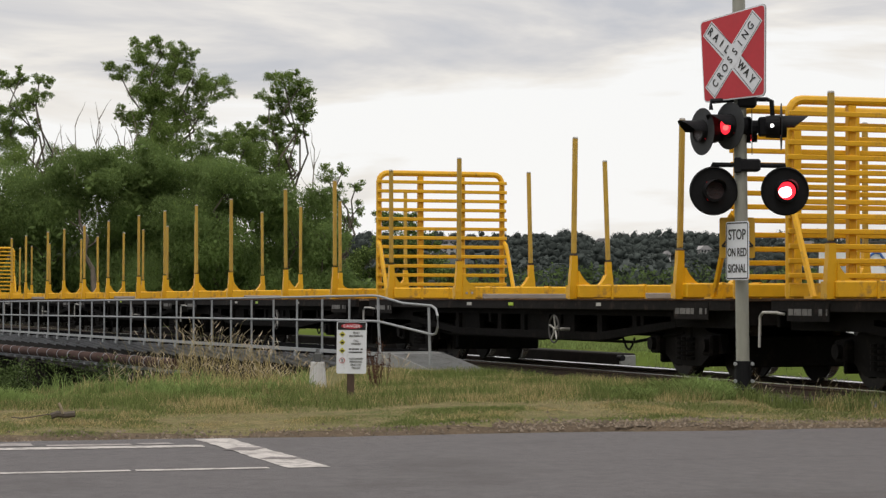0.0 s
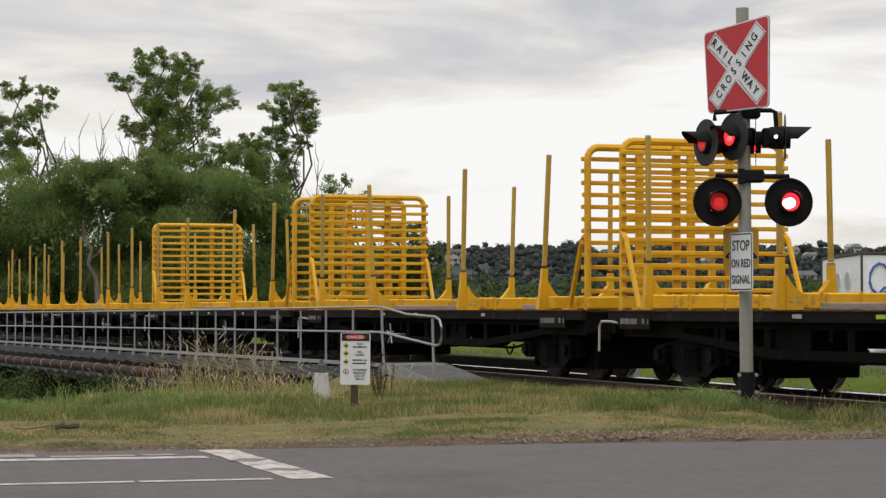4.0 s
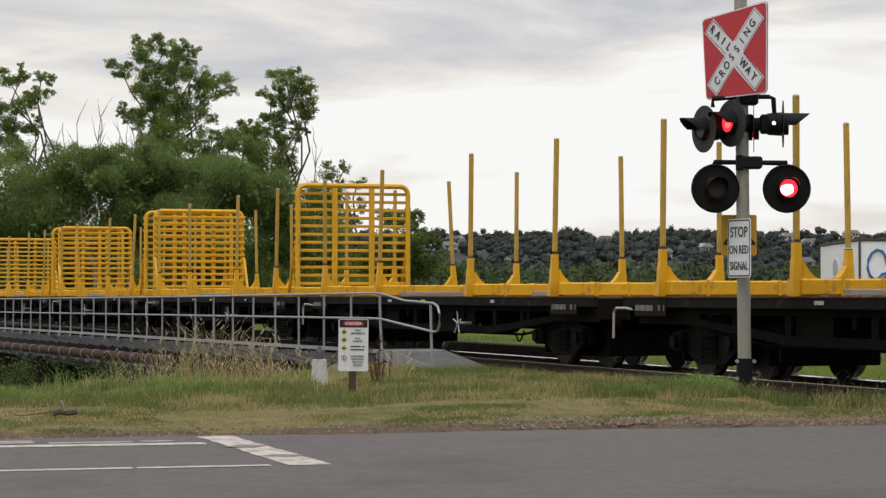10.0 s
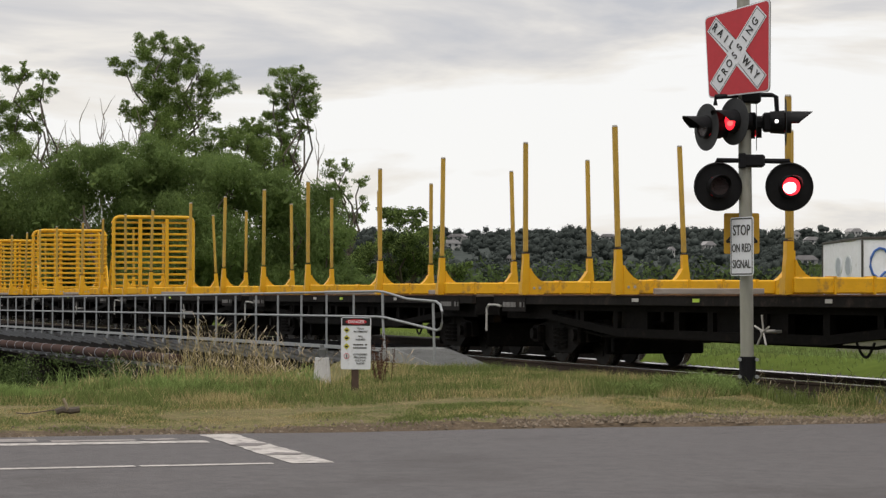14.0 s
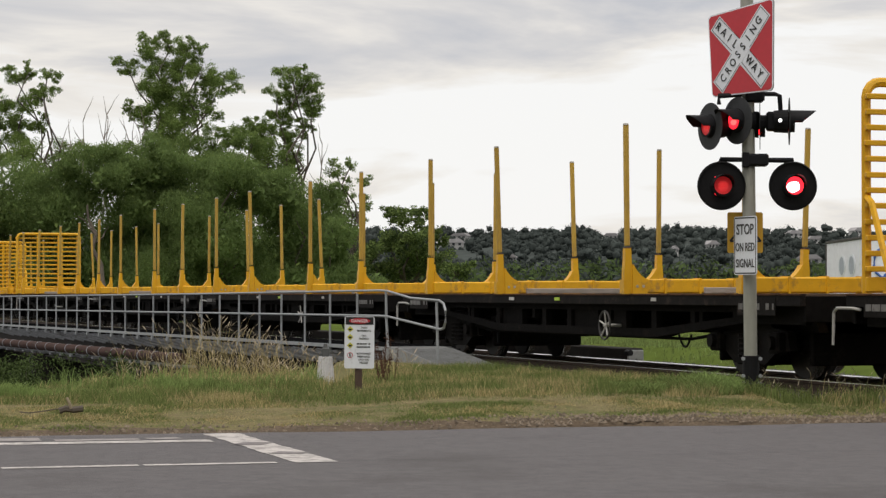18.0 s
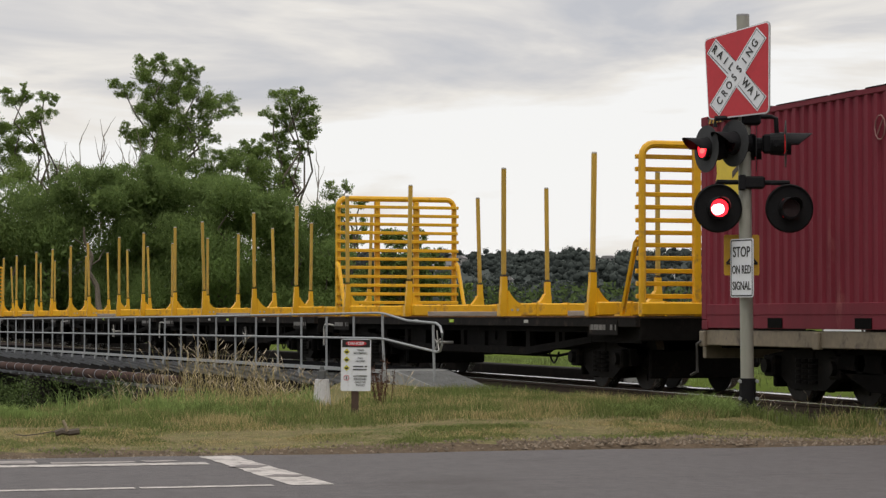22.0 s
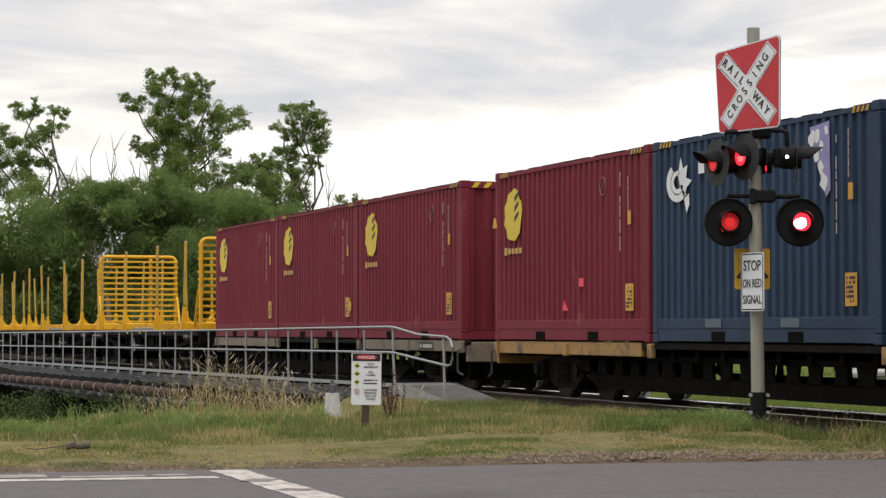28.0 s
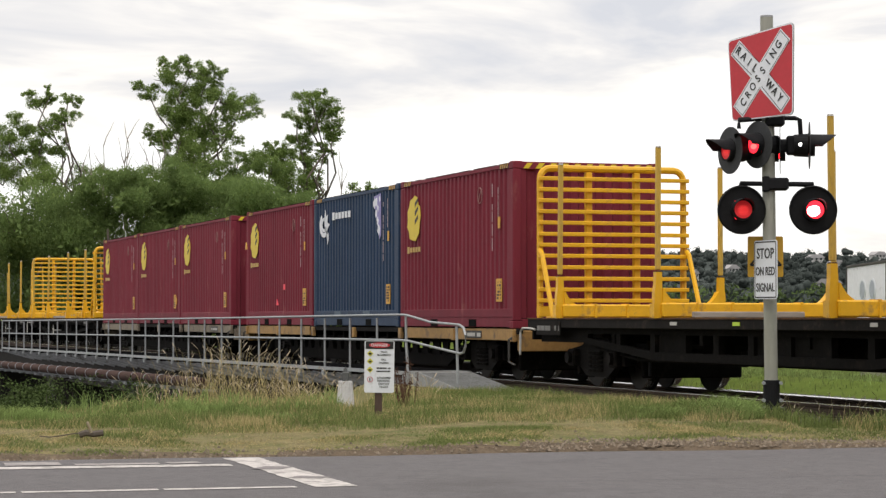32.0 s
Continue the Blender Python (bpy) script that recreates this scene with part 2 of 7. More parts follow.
M["blue_patch"] = material("blue_patch", (0.085, 0.12, 0.16), 0.6, vary=0.15, scale=4)
M["logo_yellow"] = material("logo_yellow", (0.66, 0.49, 0.02), 0.5, vary=0.08, scale=6, dirt=(0.35, 0.25, 0.05), dirt_amount=0.2, dirt_scale=9)
M["label_amber"] = material("label_amber", (0.62, 0.33, 0.035), 0.5, vary=0.1, scale=8, dirt=(0.25, 0.15, 0.04), dirt_amount=0.35, dirt_scale=14)
M["bar_dark"] = material("bar_dark", (0.05, 0.035, 0.03), 0.6, vary=0.1, scale=9)
M["bar_pale"] = material("bar_pale", (0.40, 0.31, 0.32), 0.6, vary=0.1, scale=9, dirt=(0.3, 0.2, 0.2), dirt_amount=0.4, dirt_scale=20)
M["bar_gold"] = material("bar_gold", (0.50, 0.33, 0.09), 0.6, vary=0.1, scale=9)
M["mark_rose"] = material("mark_rose", (0.27, 0.14, 0.13), 0.6, vary=0.1, scale=9)
M["sticker_red"] = material("sticker_red", (0.85, 0.02, 0.06), 0.4, vary=0.05, scale=9)
M["spray_white"] = material("spray_white", (0.72, 0.74, 0.78), 0.6, vary=0.1, scale=5)
M["spray_grey"] = material("spray_grey", (0.42, 0.45, 0.52), 0.7, vary=0.2, scale=5)
M["spray_violet"] = material("spray_violet", (0.28, 0.25, 0.50), 0.6, vary=0.15, scale=5)
M["spray_blue"] = material("spray_blue", (0.05, 0.13, 0.42), 0.6, vary=0.15, scale=5)
M["sill_yellow"] = material("sill_yellow", (0.33, 0.19, 0.06), 0.65, vary=0.25, scale=2, dirt=(0.09, 0.065, 0.05), dirt_amount=0.5, dirt_scale=3)
M["sill_grey"] = material("sill_grey", (0.20, 0.165, 0.12), 0.7, vary=0.25, scale=2, dirt=(0.08, 0.06, 0.05), dirt_amount=0.5, dirt_scale=3)
M["galvanised"] = material("galvanised", (0.30, 0.315, 0.33), 0.5, 0.25, vary=0.18, scale=5, dirt=(0.17, 0.17, 0.17), dirt_amount=0.35, dirt_scale=6)
M["ramp_plate"] = material("ramp_plate", (0.27, 0.275, 0.275), 0.6, 0.1, vary=0.2, scale=3, dirt=(0.13, 0.125, 0.12), dirt_amount=0.4, dirt_scale=5, bump=0.5, bump_scale=45)
M["strut_grey"] = material("strut_grey", (0.28, 0.29, 0.315), 0.7, 0.0, vary=0.25, scale=4, dirt=(0.07, 0.065, 0.06), dirt_amount=0.45, dirt_scale=5, spec=0.2)
M["grate_dark"] = material("grate_dark", (0.012, 0.012, 0.013), 0.95, vary=0.3, scale=5, spec=0.0)
M["pipe_rust"] = material("pipe_rust", (0.060, 0.034, 0.028), 0.85, vary=0.3, scale=3, dirt=(0.045, 0.03, 0.028), dirt_amount=0.5, dirt_scale=4, spec=0.12)
M["girder"] = material("girder", (0.018, 0.016, 0.015), 0.8, vary=0.3, scale=2, dirt=(0.04, 0.03, 0.025), dirt_amount=0.4, dirt_scale=3, spec=0.12)
M["post_wood"] = material("post_wood", (0.085, 0.055, 0.042), 0.9, vary=0.3, scale=5, stretch=(1, 1, 0.2))
M["post_white"] = material("post_white", (0.60, 0.59, 0.60), 0.7, vary=0.12, scale=6, dirt=(0.36, 0.34, 0.30), dirt_amount=0.35, dirt_scale=9)
M["cap_grey"] = material("cap_grey", (0.085, 0.088, 0.09), 0.6, 0.1, vary=0.2, scale=6)
M["concrete"] = material("concrete", (0.30, 0.285, 0.24), 0.9, vary=0.2, scale=2, bump=0.3, dirt=(0.16, 0.15, 0.12), dirt_amount=0.4, dirt_scale=2)
M["pole_grey"] = material("pole_grey", (0.31, 0.31, 0.27), 0.55, 0.1, vary=0.14, scale=3, dirt=(0.19, 0.18, 0.15), dirt_amount=0.35, dirt_scale=5, stretch=(1, 1, 0.3))
M["black_metal"] = material("black_metal", (0.014, 0.014, 0.016), 0.55, vary=0.25, scale=5, dirt=(0.035, 0.035, 0.038), dirt_amount=0.35, dirt_scale=6, spec=0.12)
M["disc_black"] = material("disc_black", (0.012, 0.012, 0.013), 0.6, vary=0.2, scale=4, spec=0.12)
M["disc_back"] = material("disc_back", (0.042, 0.044, 0.047), 0.6, vary=0.2, scale=4, spec=0.2)
M["lens_dark"] = material("lens_dark", (0.022, 0.004, 0.005), 0.25, vary=0.2, scale=30, bump=0.4, bump_scale=120)
M["sign_white"] = material("sign_white", (0.74, 0.765, 0.82), 0.4, vary=0.06, scale=4, dirt=(0.48, 0.48, 0.49), dirt_amount=0.3, dirt_scale=5)
M["sign_red"] = material("sign_red", (0.50, 0.028, 0.042), 0.4, vary=0.08, scale=3)
M["sign_black"] = material("sign_black", (0.012, 0.012, 0.013), 0.4, vary=0.05, scale=4)
M["sign_back"] = material("sign_back", (0.30, 0.30, 0.31), 0.5, 0.4, vary=0.12, scale=4)
M["sign_yellow"] = material("sign_yellow", (0.60, 0.34, 0.025), 0.45, vary=0.08, scale=4)
M["sign_lime"] = material("sign_lime", (0.55, 0.52, 0.06), 0.45, vary=0.05, scale=4)
M["rail_top"] = material("rail_top", (0.93, 0.93, 0.94), 0.22, 1.0, vary=0.06, scale=3)
M["tar"] = material("tar", (0.03, 0.029, 0.03), 0.7, vary=0.3, scale=9, spec=0.2)
M["edge_gravel"] = material("edge_gravel", (0.19, 0.155, 0.12), 0.95, vary=0.35, scale=4, island=0.45, spec=0.1)
M["worn_patch"] = material("worn_patch", (0.185, 0.165, 0.165), 0.8, vary=0.25, scale=6, dirt=(0.13, 0.12, 0.12), dirt_amount=0.5, dirt_scale=9)
M["faded_white"] = material("faded_white", (0.17, 0.165, 0.16), 0.7, vary=0.25, scale=9, dirt=(0.06, 0.055, 0.05), dirt_amount=0.5, dirt_scale=16)
M["rail_side"] = material("rail_side", (0.070, 0.045, 0.034), 0.85, vary=0.3, scale=4)
M["sleeper"] = material("sleeper", (0.085, 0.07, 0.058), 0.9, vary=0.3, scale=3, per_object=0.3)
M["shed_white"] = material("shed_white", (0.84, 0.835, 0.90), 0.7, vary=0.1, scale=1.0, dirt=(0.33, 0.31, 0.29), dirt_amount=0.3, dirt_scale=1.2)
M["roof_dark"] = material("roof_dark", (0.055, 0.048, 0.045), 0.8, vary=0.2, scale=2)
M["house_white"] = material("house_white", (0.46, 0.45, 0.44), 0.8, vary=0.1, scale=0.1, per_object=0.3)
M["house_roof"] = material("house_roof", (0.27, 0.26, 0.265), 0.8, vary=0.15, scale=0.1, per_object=0.4)
M["house_glass"] = material("house_glass", (0.03, 0.035, 0.04), 0.15, vary=0.1, scale=0.3)


def through_leaf(m, share):
    """Let part of the light pass through a leaf."""
    n, l = m.node_tree.nodes, m.node_tree.links
    p, out = n["Principled BSDF"], n["Material Output"]
    t = n.new("ShaderNodeBsdfTranslucent")
    mix = n.new("ShaderNodeMixShader")
    mix.inputs["Fac"].default_value = share
    l.new(p.inputs["Base Color"].links[0].from_socket, t.inputs["Color"])
    l.new(p.outputs["BSDF"], mix.inputs[1])
    l.new(t.outputs["BSDF"], mix.inputs[2])
    l.new(mix.outputs["Shader"], out.inputs["Surface"])


for kind_ in ("leaf", "willow_leaf", "leaf_light", "leaf_mid", "grass_dry", "grass_green", "grass_lush", "seed_head"):
    through_leaf(M[kind_], 0.58 if kind_ == "willow_leaf" else 0.48)


def glowing(name, colour, strength):
    m = bpy.data.materials.new(name)
    m.use_nodes = True
    p = m.node_tree.nodes["Principled BSDF"]
    p.inputs["Base Color"].default_value = (*colour, 1)
    p.inputs["Emission Color"].default_value = (*colour, 1)
    p.inputs["Emission Strength"].default_value = strength
    return m


M["lit_red"] = glowing("lit_red", (1.0, 0.02, 0.035), 2.2)
M["lit_dim"] = glowing("lit_dim", (1.0, 0.03, 0.04), 0.11)
M["lit_rib"] = glowing("lit_rib", (1.0, 0.06, 0.06), 0.55)
M["lit_side"] = glowing("lit_side", (1.0, 0.10, 0.09), 2.4)
M["tell_tale"] = glowing("tell_tale", (1.0, 0.97, 0.95), 3.0)
M["lit_core"] = glowing("lit_core", (1.0, 0.74, 0.76), 4.0)


# ---- building helpers ----
rng = random.Random(7)
LEAN = radians(18.455)
FORE = Vector((-math.cos(LEAN), math.sin(LEAN), 0))
SIDE = Vector((math.sin(LEAN), math.cos(LEAN), 0))


def site(ahead, right, z=0.0):
    """A place in metres ahead of the camera and to its right."""
    p = FORE * ahead + SIDE * right
    return Vector((p.x, p.y, z))


def box(bm, c, s, m=None, bevel=0.0):
    made = bmesh.ops.create_cube(bm, size=1.0)["verts"]
    t = Matrix.Translation(c) @ (m or Matrix()) @ Matrix.Diagonal((*s, 1))
    bmesh.ops.transform(bm, matrix=t, verts=made)
    if bevel:
        edges = list({e for v in made for e in v.link_edges})
        bmesh.ops.bevel(bm, geom=edges, offset=bevel, segments=1, affect="EDGES", profile=0.5)


def rod(bm, a, b, r, r2=None, seg=10, caps=True):
    a, b = Vector(a), Vector(b)
    d = b - a
    m = Matrix.Translation((a + b) / 2) @ d.to_track_quat("Z", "Y").to_matrix().to_4x4()
    bmesh.ops.create_cone(bm, cap_ends=caps, segments=seg, radius1=r, radius2=r if r2 is None else r2, depth=d.length, matrix=m)


def pipe(bm, points, r, seg=8):
    """A round bar along a path with mitred bends."""
    pts = [Vector(p) for p in points]
    rings = []
    for i, p in enumerate(pts):
        d = (pts[min(i + 1, len(pts) - 1)] - pts[max(i - 1, 0)]).normalized()
        q = d.to_track_quat("Z", "Y")
        stretch = 1.0
        if 0 < i < len(pts) - 1:
            half = (pts[i] - pts[i - 1]).angle(pts[i + 1] - pts[i]) / 2
            stretch = 1 / max(math.cos(half), 0.5)
        rings.append([bm.verts.new(p + q @ Vector((r * math.cos(k * math.tau / seg), r * math.sin(k * math.tau / seg), 0)) * (1 + (stretch - 1) * 0.5)) for k in range(seg)])
    for a, b in zip(rings, rings[1:]):
        for k in range(seg):
            bm.faces.new((a[k], a[(k + 1) % seg], b[(k + 1) % seg], b[k]))
    bm.faces.new(rings[0][::-1])
    bm.faces.new(rings[-1])


def slab(bm, outline, thick, m=None):
    """An outline in x and z, given depth along y (centred)."""
    m = m or Matrix()
    a = [bm.verts.new(m @ Vector((x, -thick / 2, z))) for x, z in outline]
    b = [bm.verts.new(m @ Vector((x, thick / 2, z))) for x, z in outline]
    bm.faces.new(a)
    bm.faces.new(b[::-1])
    k = len(a)
    for i in range(k):
        bm.faces.new((a[(i + 1) % k], a[i], b[i], b[(i + 1) % k]))


def mesh_of(name, bm, mat):
    bmesh.ops.recalc_face_normals(bm, faces=bm.faces)
    me = bpy.data.meshes.new(name)
    bm.to_mesh(me)
    bm.free()
    for x in mat if isinstance(mat, (list, tuple)) else (mat,):
        me.materials.append(x)
    return me


def part(name, bm, mat, parent=None, label="", at=None):
    ob = new(name, mesh_of(name, bm, mat))
    if parent:
        ob.parent = parent
    if at is not None:
        ob.matrix_basis = at
    if label:
        tagged(ob, label)
    return ob


def again(ob, parent, at):
    """Another part on the same mesh, with what hangs on it."""
    twin = copy_thing(ob, at)
    twin.parent = parent
    return twin


def thing(name, label, category, group="", at=None, kind=""):
    ob = new(name)
    ob.empty_display_size = 0.3
    if at is not None:
        ob.matrix_basis = at
    return tagged(ob, label, category, group, kind)


def smooth(ob, angle=35):
    me = ob.data
    me.polygons.foreach_set("use_smooth", [True] * len(me.polygons))
    me.set_sharp_from_angle(angle=radians(angle))
    return ob


def raw(name, verts, faces, mats, index=None):
    me = bpy.data.meshes.new(name)
    me.from_pydata([tuple(v) for v in verts], [], [tuple(f) for f in faces])
    for x in mats:
        me.materials.append(x)
    if index is not None:
        me.polygons.foreach_set("material_index", index)
    me.update()
    return new(name, me)


def lettering(name, words, size, mat, parent, at, squeeze=1.0, label=""):
    """Raised letters in the built-in font, standing in the x-z plane and facing -y, centred."""
    cu = bpy.data.curves.new(name, "FONT")
    cu.body, cu.size, cu.align_x, cu.align_y, cu.extrude, cu.resolution_u = words, size, "CENTER", "CENTER", 0.0015, 3
    cu.offset = size * 0.012
    tmp = bpy.data.objects.new(name, cu)
    me = bpy.data.meshes.new_from_object(tmp)
    bpy.data.objects.remove(tmp)
    me.transform(Matrix.Diagonal((squeeze, 1, 1, 1)))
    me.transform(pose(0, 0, 0, 90, 0, 0))
    me.materials.clear()
    me.materials.append(mat)
    ob = new(name, me)
    ob.parent, ob.matrix_basis = parent, at
    return tagged(ob, label) if label else ob


# ---- ground, road, track ----


def soft_step(a, b, x):
    k = min(max((x - a) / (b - a), 0.0), 1.0)
    return k * k * (3 - 2 * k)


ROAD_Z, ROAD_SLANT, ROAD_EDGE = -0.15, 0.27, 20.0


def road_reach(ahead, right):
    return ahead - ROAD_SLANT * right


def ground_height(p):
    ahead, right = p.dot(FORE), p.dot(SIDE)
    q = road_reach(ahead, right)
    n = noise.noise((p.x * 0.35, p.y * 0.35, 3.0)) * 0.05 + noise.noise((p.x * 1.3, p.y * 1.3, 9.0)) * 0.02
    z = ROAD_Z - 0.07 + soft_step(ROAD_EDGE - 0.4, ROAD_EDGE + 0.5, q) * 0.09
    z += soft_step(ROAD_EDGE + 0.3, ROAD_EDGE + 3.5, q) * (0.135 + 0.014 * min(max(right, -4), 4))
    if q > ROAD_EDGE:
        z += n
    # the track's bed, and the field behind it
    bed = soft_step(10.3, 11.0, p.y) * (1 - soft_step(15.2, 16.5, p.y))
    if p.y > 10.3 and q > ROAD_EDGE + 2:
        z = z * (1 - bed) - 0.20 * bed
        z -= soft_step(15.5, 24, p.y) * 0.35
        if p.x > -36:      # windrow of stone on the far side of the track
            z += 0.10 * math.exp(-((p.y - 14.75) / 0.32) ** 2) * (0.8 + 2 * n)
    # the river under the bridge
    shore = -36.5 + 0.35 * (p.y - 10) + noise.noise((p.y * 0.2, 2.0, 1.0)) * 1.2
    if q > ROAD_EDGE + 3:
        cut = soft_step(0.0, 7.0, shore - p.x) * (1 - soft_step(105, 125, -p.x))
        near = soft_step(ROAD_EDGE + 3.6, ROAD_EDGE + 9, q)
        cut *= near * (1 - soft_step(15.4, 17.5, p.y))
        cut = max(cut, soft_step(26.2, 30.2, ahead + 1.7 * soft_step(3.3, 4.7, -right) + 0.5 * noise.noise((right * 0.8, 3, 1)) - 1.2 * soft_step(-4.3, -2.6, right)) * soft_step(1.6, 2.8, -right) * (1 - soft_step(10.8, 12, p.y)) * soft_step(-80, -60, -ahead))
        z -= 2.6 * cut
    # slow rise of the land far away
    far = max(0.0, p.length - 260)
    z += 0.012 * far * (1 - soft_step(700, 2500, p.length)) * soft_step(0, 400, ahead)
    return z


def spread(fine, steps, reach):
    a = np.arange(1, steps + 1)
    g = 1.0
    for _ in range(60):
        total = fine * (g ** steps - 1) / (g - 1) if g > 1.0001 else fine * steps
        g += 0.002 if total < reach else 0
    out = np.cumsum(fine * g ** (a - 1))
    return out / out[-1] * reach if out[-1] > reach else out


def build_ground():
    ahead_lines = np.concatenate([-spread(2.0, 14, 900)[::-1], np.arange(0, 17, 1.5), np.arange(17, 34, 0.3), 34 + spread(0.5, 75, 3800)])
    side_lines = np.concatenate([-9 - spread(0.8, 55, 3500)[::-1], np.arange(-9, 9, 0.35), 9 + spread(0.8, 55, 3500)])
    verts, faces, index = [], [], []
    w = len(side_lines)
    for a in ahead_lines:
        for r in side_lines:
            p = site(a, r)
            p.z = ground_height(p)
            verts.append(p)
    for i in range(len(ahead_lines) - 1):
        for j in range(w - 1):
            k = i * w + j
            faces.append((k, k + 1, k + w + 1, k + w))
            c = (verts[k] + verts[k + w + 1]) / 2
            q = road_reach(c.dot(FORE), c.dot(SIDE))
            wob = noise.noise((c.x * 0.8, c.y * 0.8, 0)) * 0.5
            if q < ROAD_EDGE + 0.38 + 0.5 * wob:
                index.append(1)
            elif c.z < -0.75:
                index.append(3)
            elif c.y > 11.9 and c.y < 15.1 and c.x > -60:
                index.append(4)
            elif c.y > 15.0:
                index.append(2)
            elif q > ROAD_EDGE + 2.7 + wob:
                index.append(5)
            else:
                index.append(0)
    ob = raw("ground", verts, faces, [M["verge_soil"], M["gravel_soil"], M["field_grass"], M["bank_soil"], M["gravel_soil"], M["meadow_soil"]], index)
    ob.data.polygons.foreach_set("use_smooth", [True] * len(ob.data.polygons))
    tagged(ob, "mown dry grass verge running into a green field", "ground", kind="structure")
    water = raw("water", [site(20, -200, -2.2), site(20, -3, -2.2), site(230, 40, -2.2), site(230, -200, -2.2)], [(0, 1, 2, 3)], [M["water"]])
    tagged(water, "dark still river water under the bridge", "river", kind="structure")


def road_point(q, right, z):
    return site(q + ROAD_SLANT * right, right, z)


def build_road():
    r = random.Random(3)
    verts, faces = [], []
    rights = np.arange(-90, 90, 0.25)
    for x in rights:
        e = ROAD_EDGE + 0.06 + noise.noise((x * 0.6, 0, 0)) * 0.13 + noise.noise((x * 3, 5, 0)) * 0.06
        for q in (-8.0, 4.0, 12.0, e - 0.5, e):
            verts.append(road_point(q, x, ROAD_Z - (0.03 if q == e else 0)))
    for i in range(len(rights) - 1):
        for j in range(4):
            k = i * 5 + j
            faces.append((k, k + 5, k + 6, k + 1))
    ob = raw("road", verts, faces, [M["asphalt"]])
    tagged(ob, "worn grey asphalt road with a crumbling edge", "road", kind="structure")

    def line(name, a, b, width, mat, label, bits=14):
        """A painted line between two places (ahead, right)."""
        bm = bmesh.new()
        a, b = Vector(a), Vector(b)
        across = Vector((-(b - a).y, (b - a).x)).normalized() * width / 2
        last = None
        for i in range(bits + 1):
            c = a.lerp(b, i / bits)
            e = across * (1 + r.uniform(-0.08, 0.08))
            pair = [bm.verts.new(site((c + s * e).x, (c + s * e).y, ROAD_Z + 0.004)) for s in (1, -1)]
            if last:
                bm.faces.new((last[0], last[1], pair[1], pair[0]))
            last = pair
        ob = part(name, bm, mat)
        return tagged(ob, label, "road marking", kind="structure")

    line("road_marking", (15.42, -12), (18.02, -1.86), 0.26, M["road_paint"], "white painted edge line on the road", 50)
    line("road_marking", (18.07, -3.65), (18.18, -3.23), 0.36, M["worn_paint"], "faded white road lettering seen edge-on", 8)
    line("road_marking", (18.04, -3.09), (18.21, -2.45), 0.20, M["worn_paint"], "faded white road lettering seen edge-on", 12)
    line("road_marking", (18.25, -2.39), (18.36, -2.15), 0.20, M["worn_paint"], "faded white road lettering seen edge-on", 8)
    line("road_marking", (18.94, -1.88), (15.72, -0.90), 0.30, M["road_paint"], "broad white painted stop line on the road", 20)
    line("road_joint", (15.78, -0.86), (17.0, 3.4), 0.011, M["tar"], "dark tarred joint across the asphalt", 60)
    ob = line("worn_patch", (17.67, -1.62), (17.60, -1.39), 0.33, M["worn_patch"], "patch worn through the painted stop line", 5)
    ob.location.z += 0.003
    ob = line("worn_patch", (16.64, -1.27), (16.57, -1.03), 0.22, M["worn_patch"], "patch worn through the painted stop line", 5)
    ob.location.z += 0.003
    for i in range(12):
        a = -12 + i * 0.905
        line("road_marking", (15.2 + 0.289 * (a + 2.86), a), (15.2 + 0.289 * (a + 3.73), a + 0.87), 0.13, M["road_paint"], "thin white painted line on the road", 6)


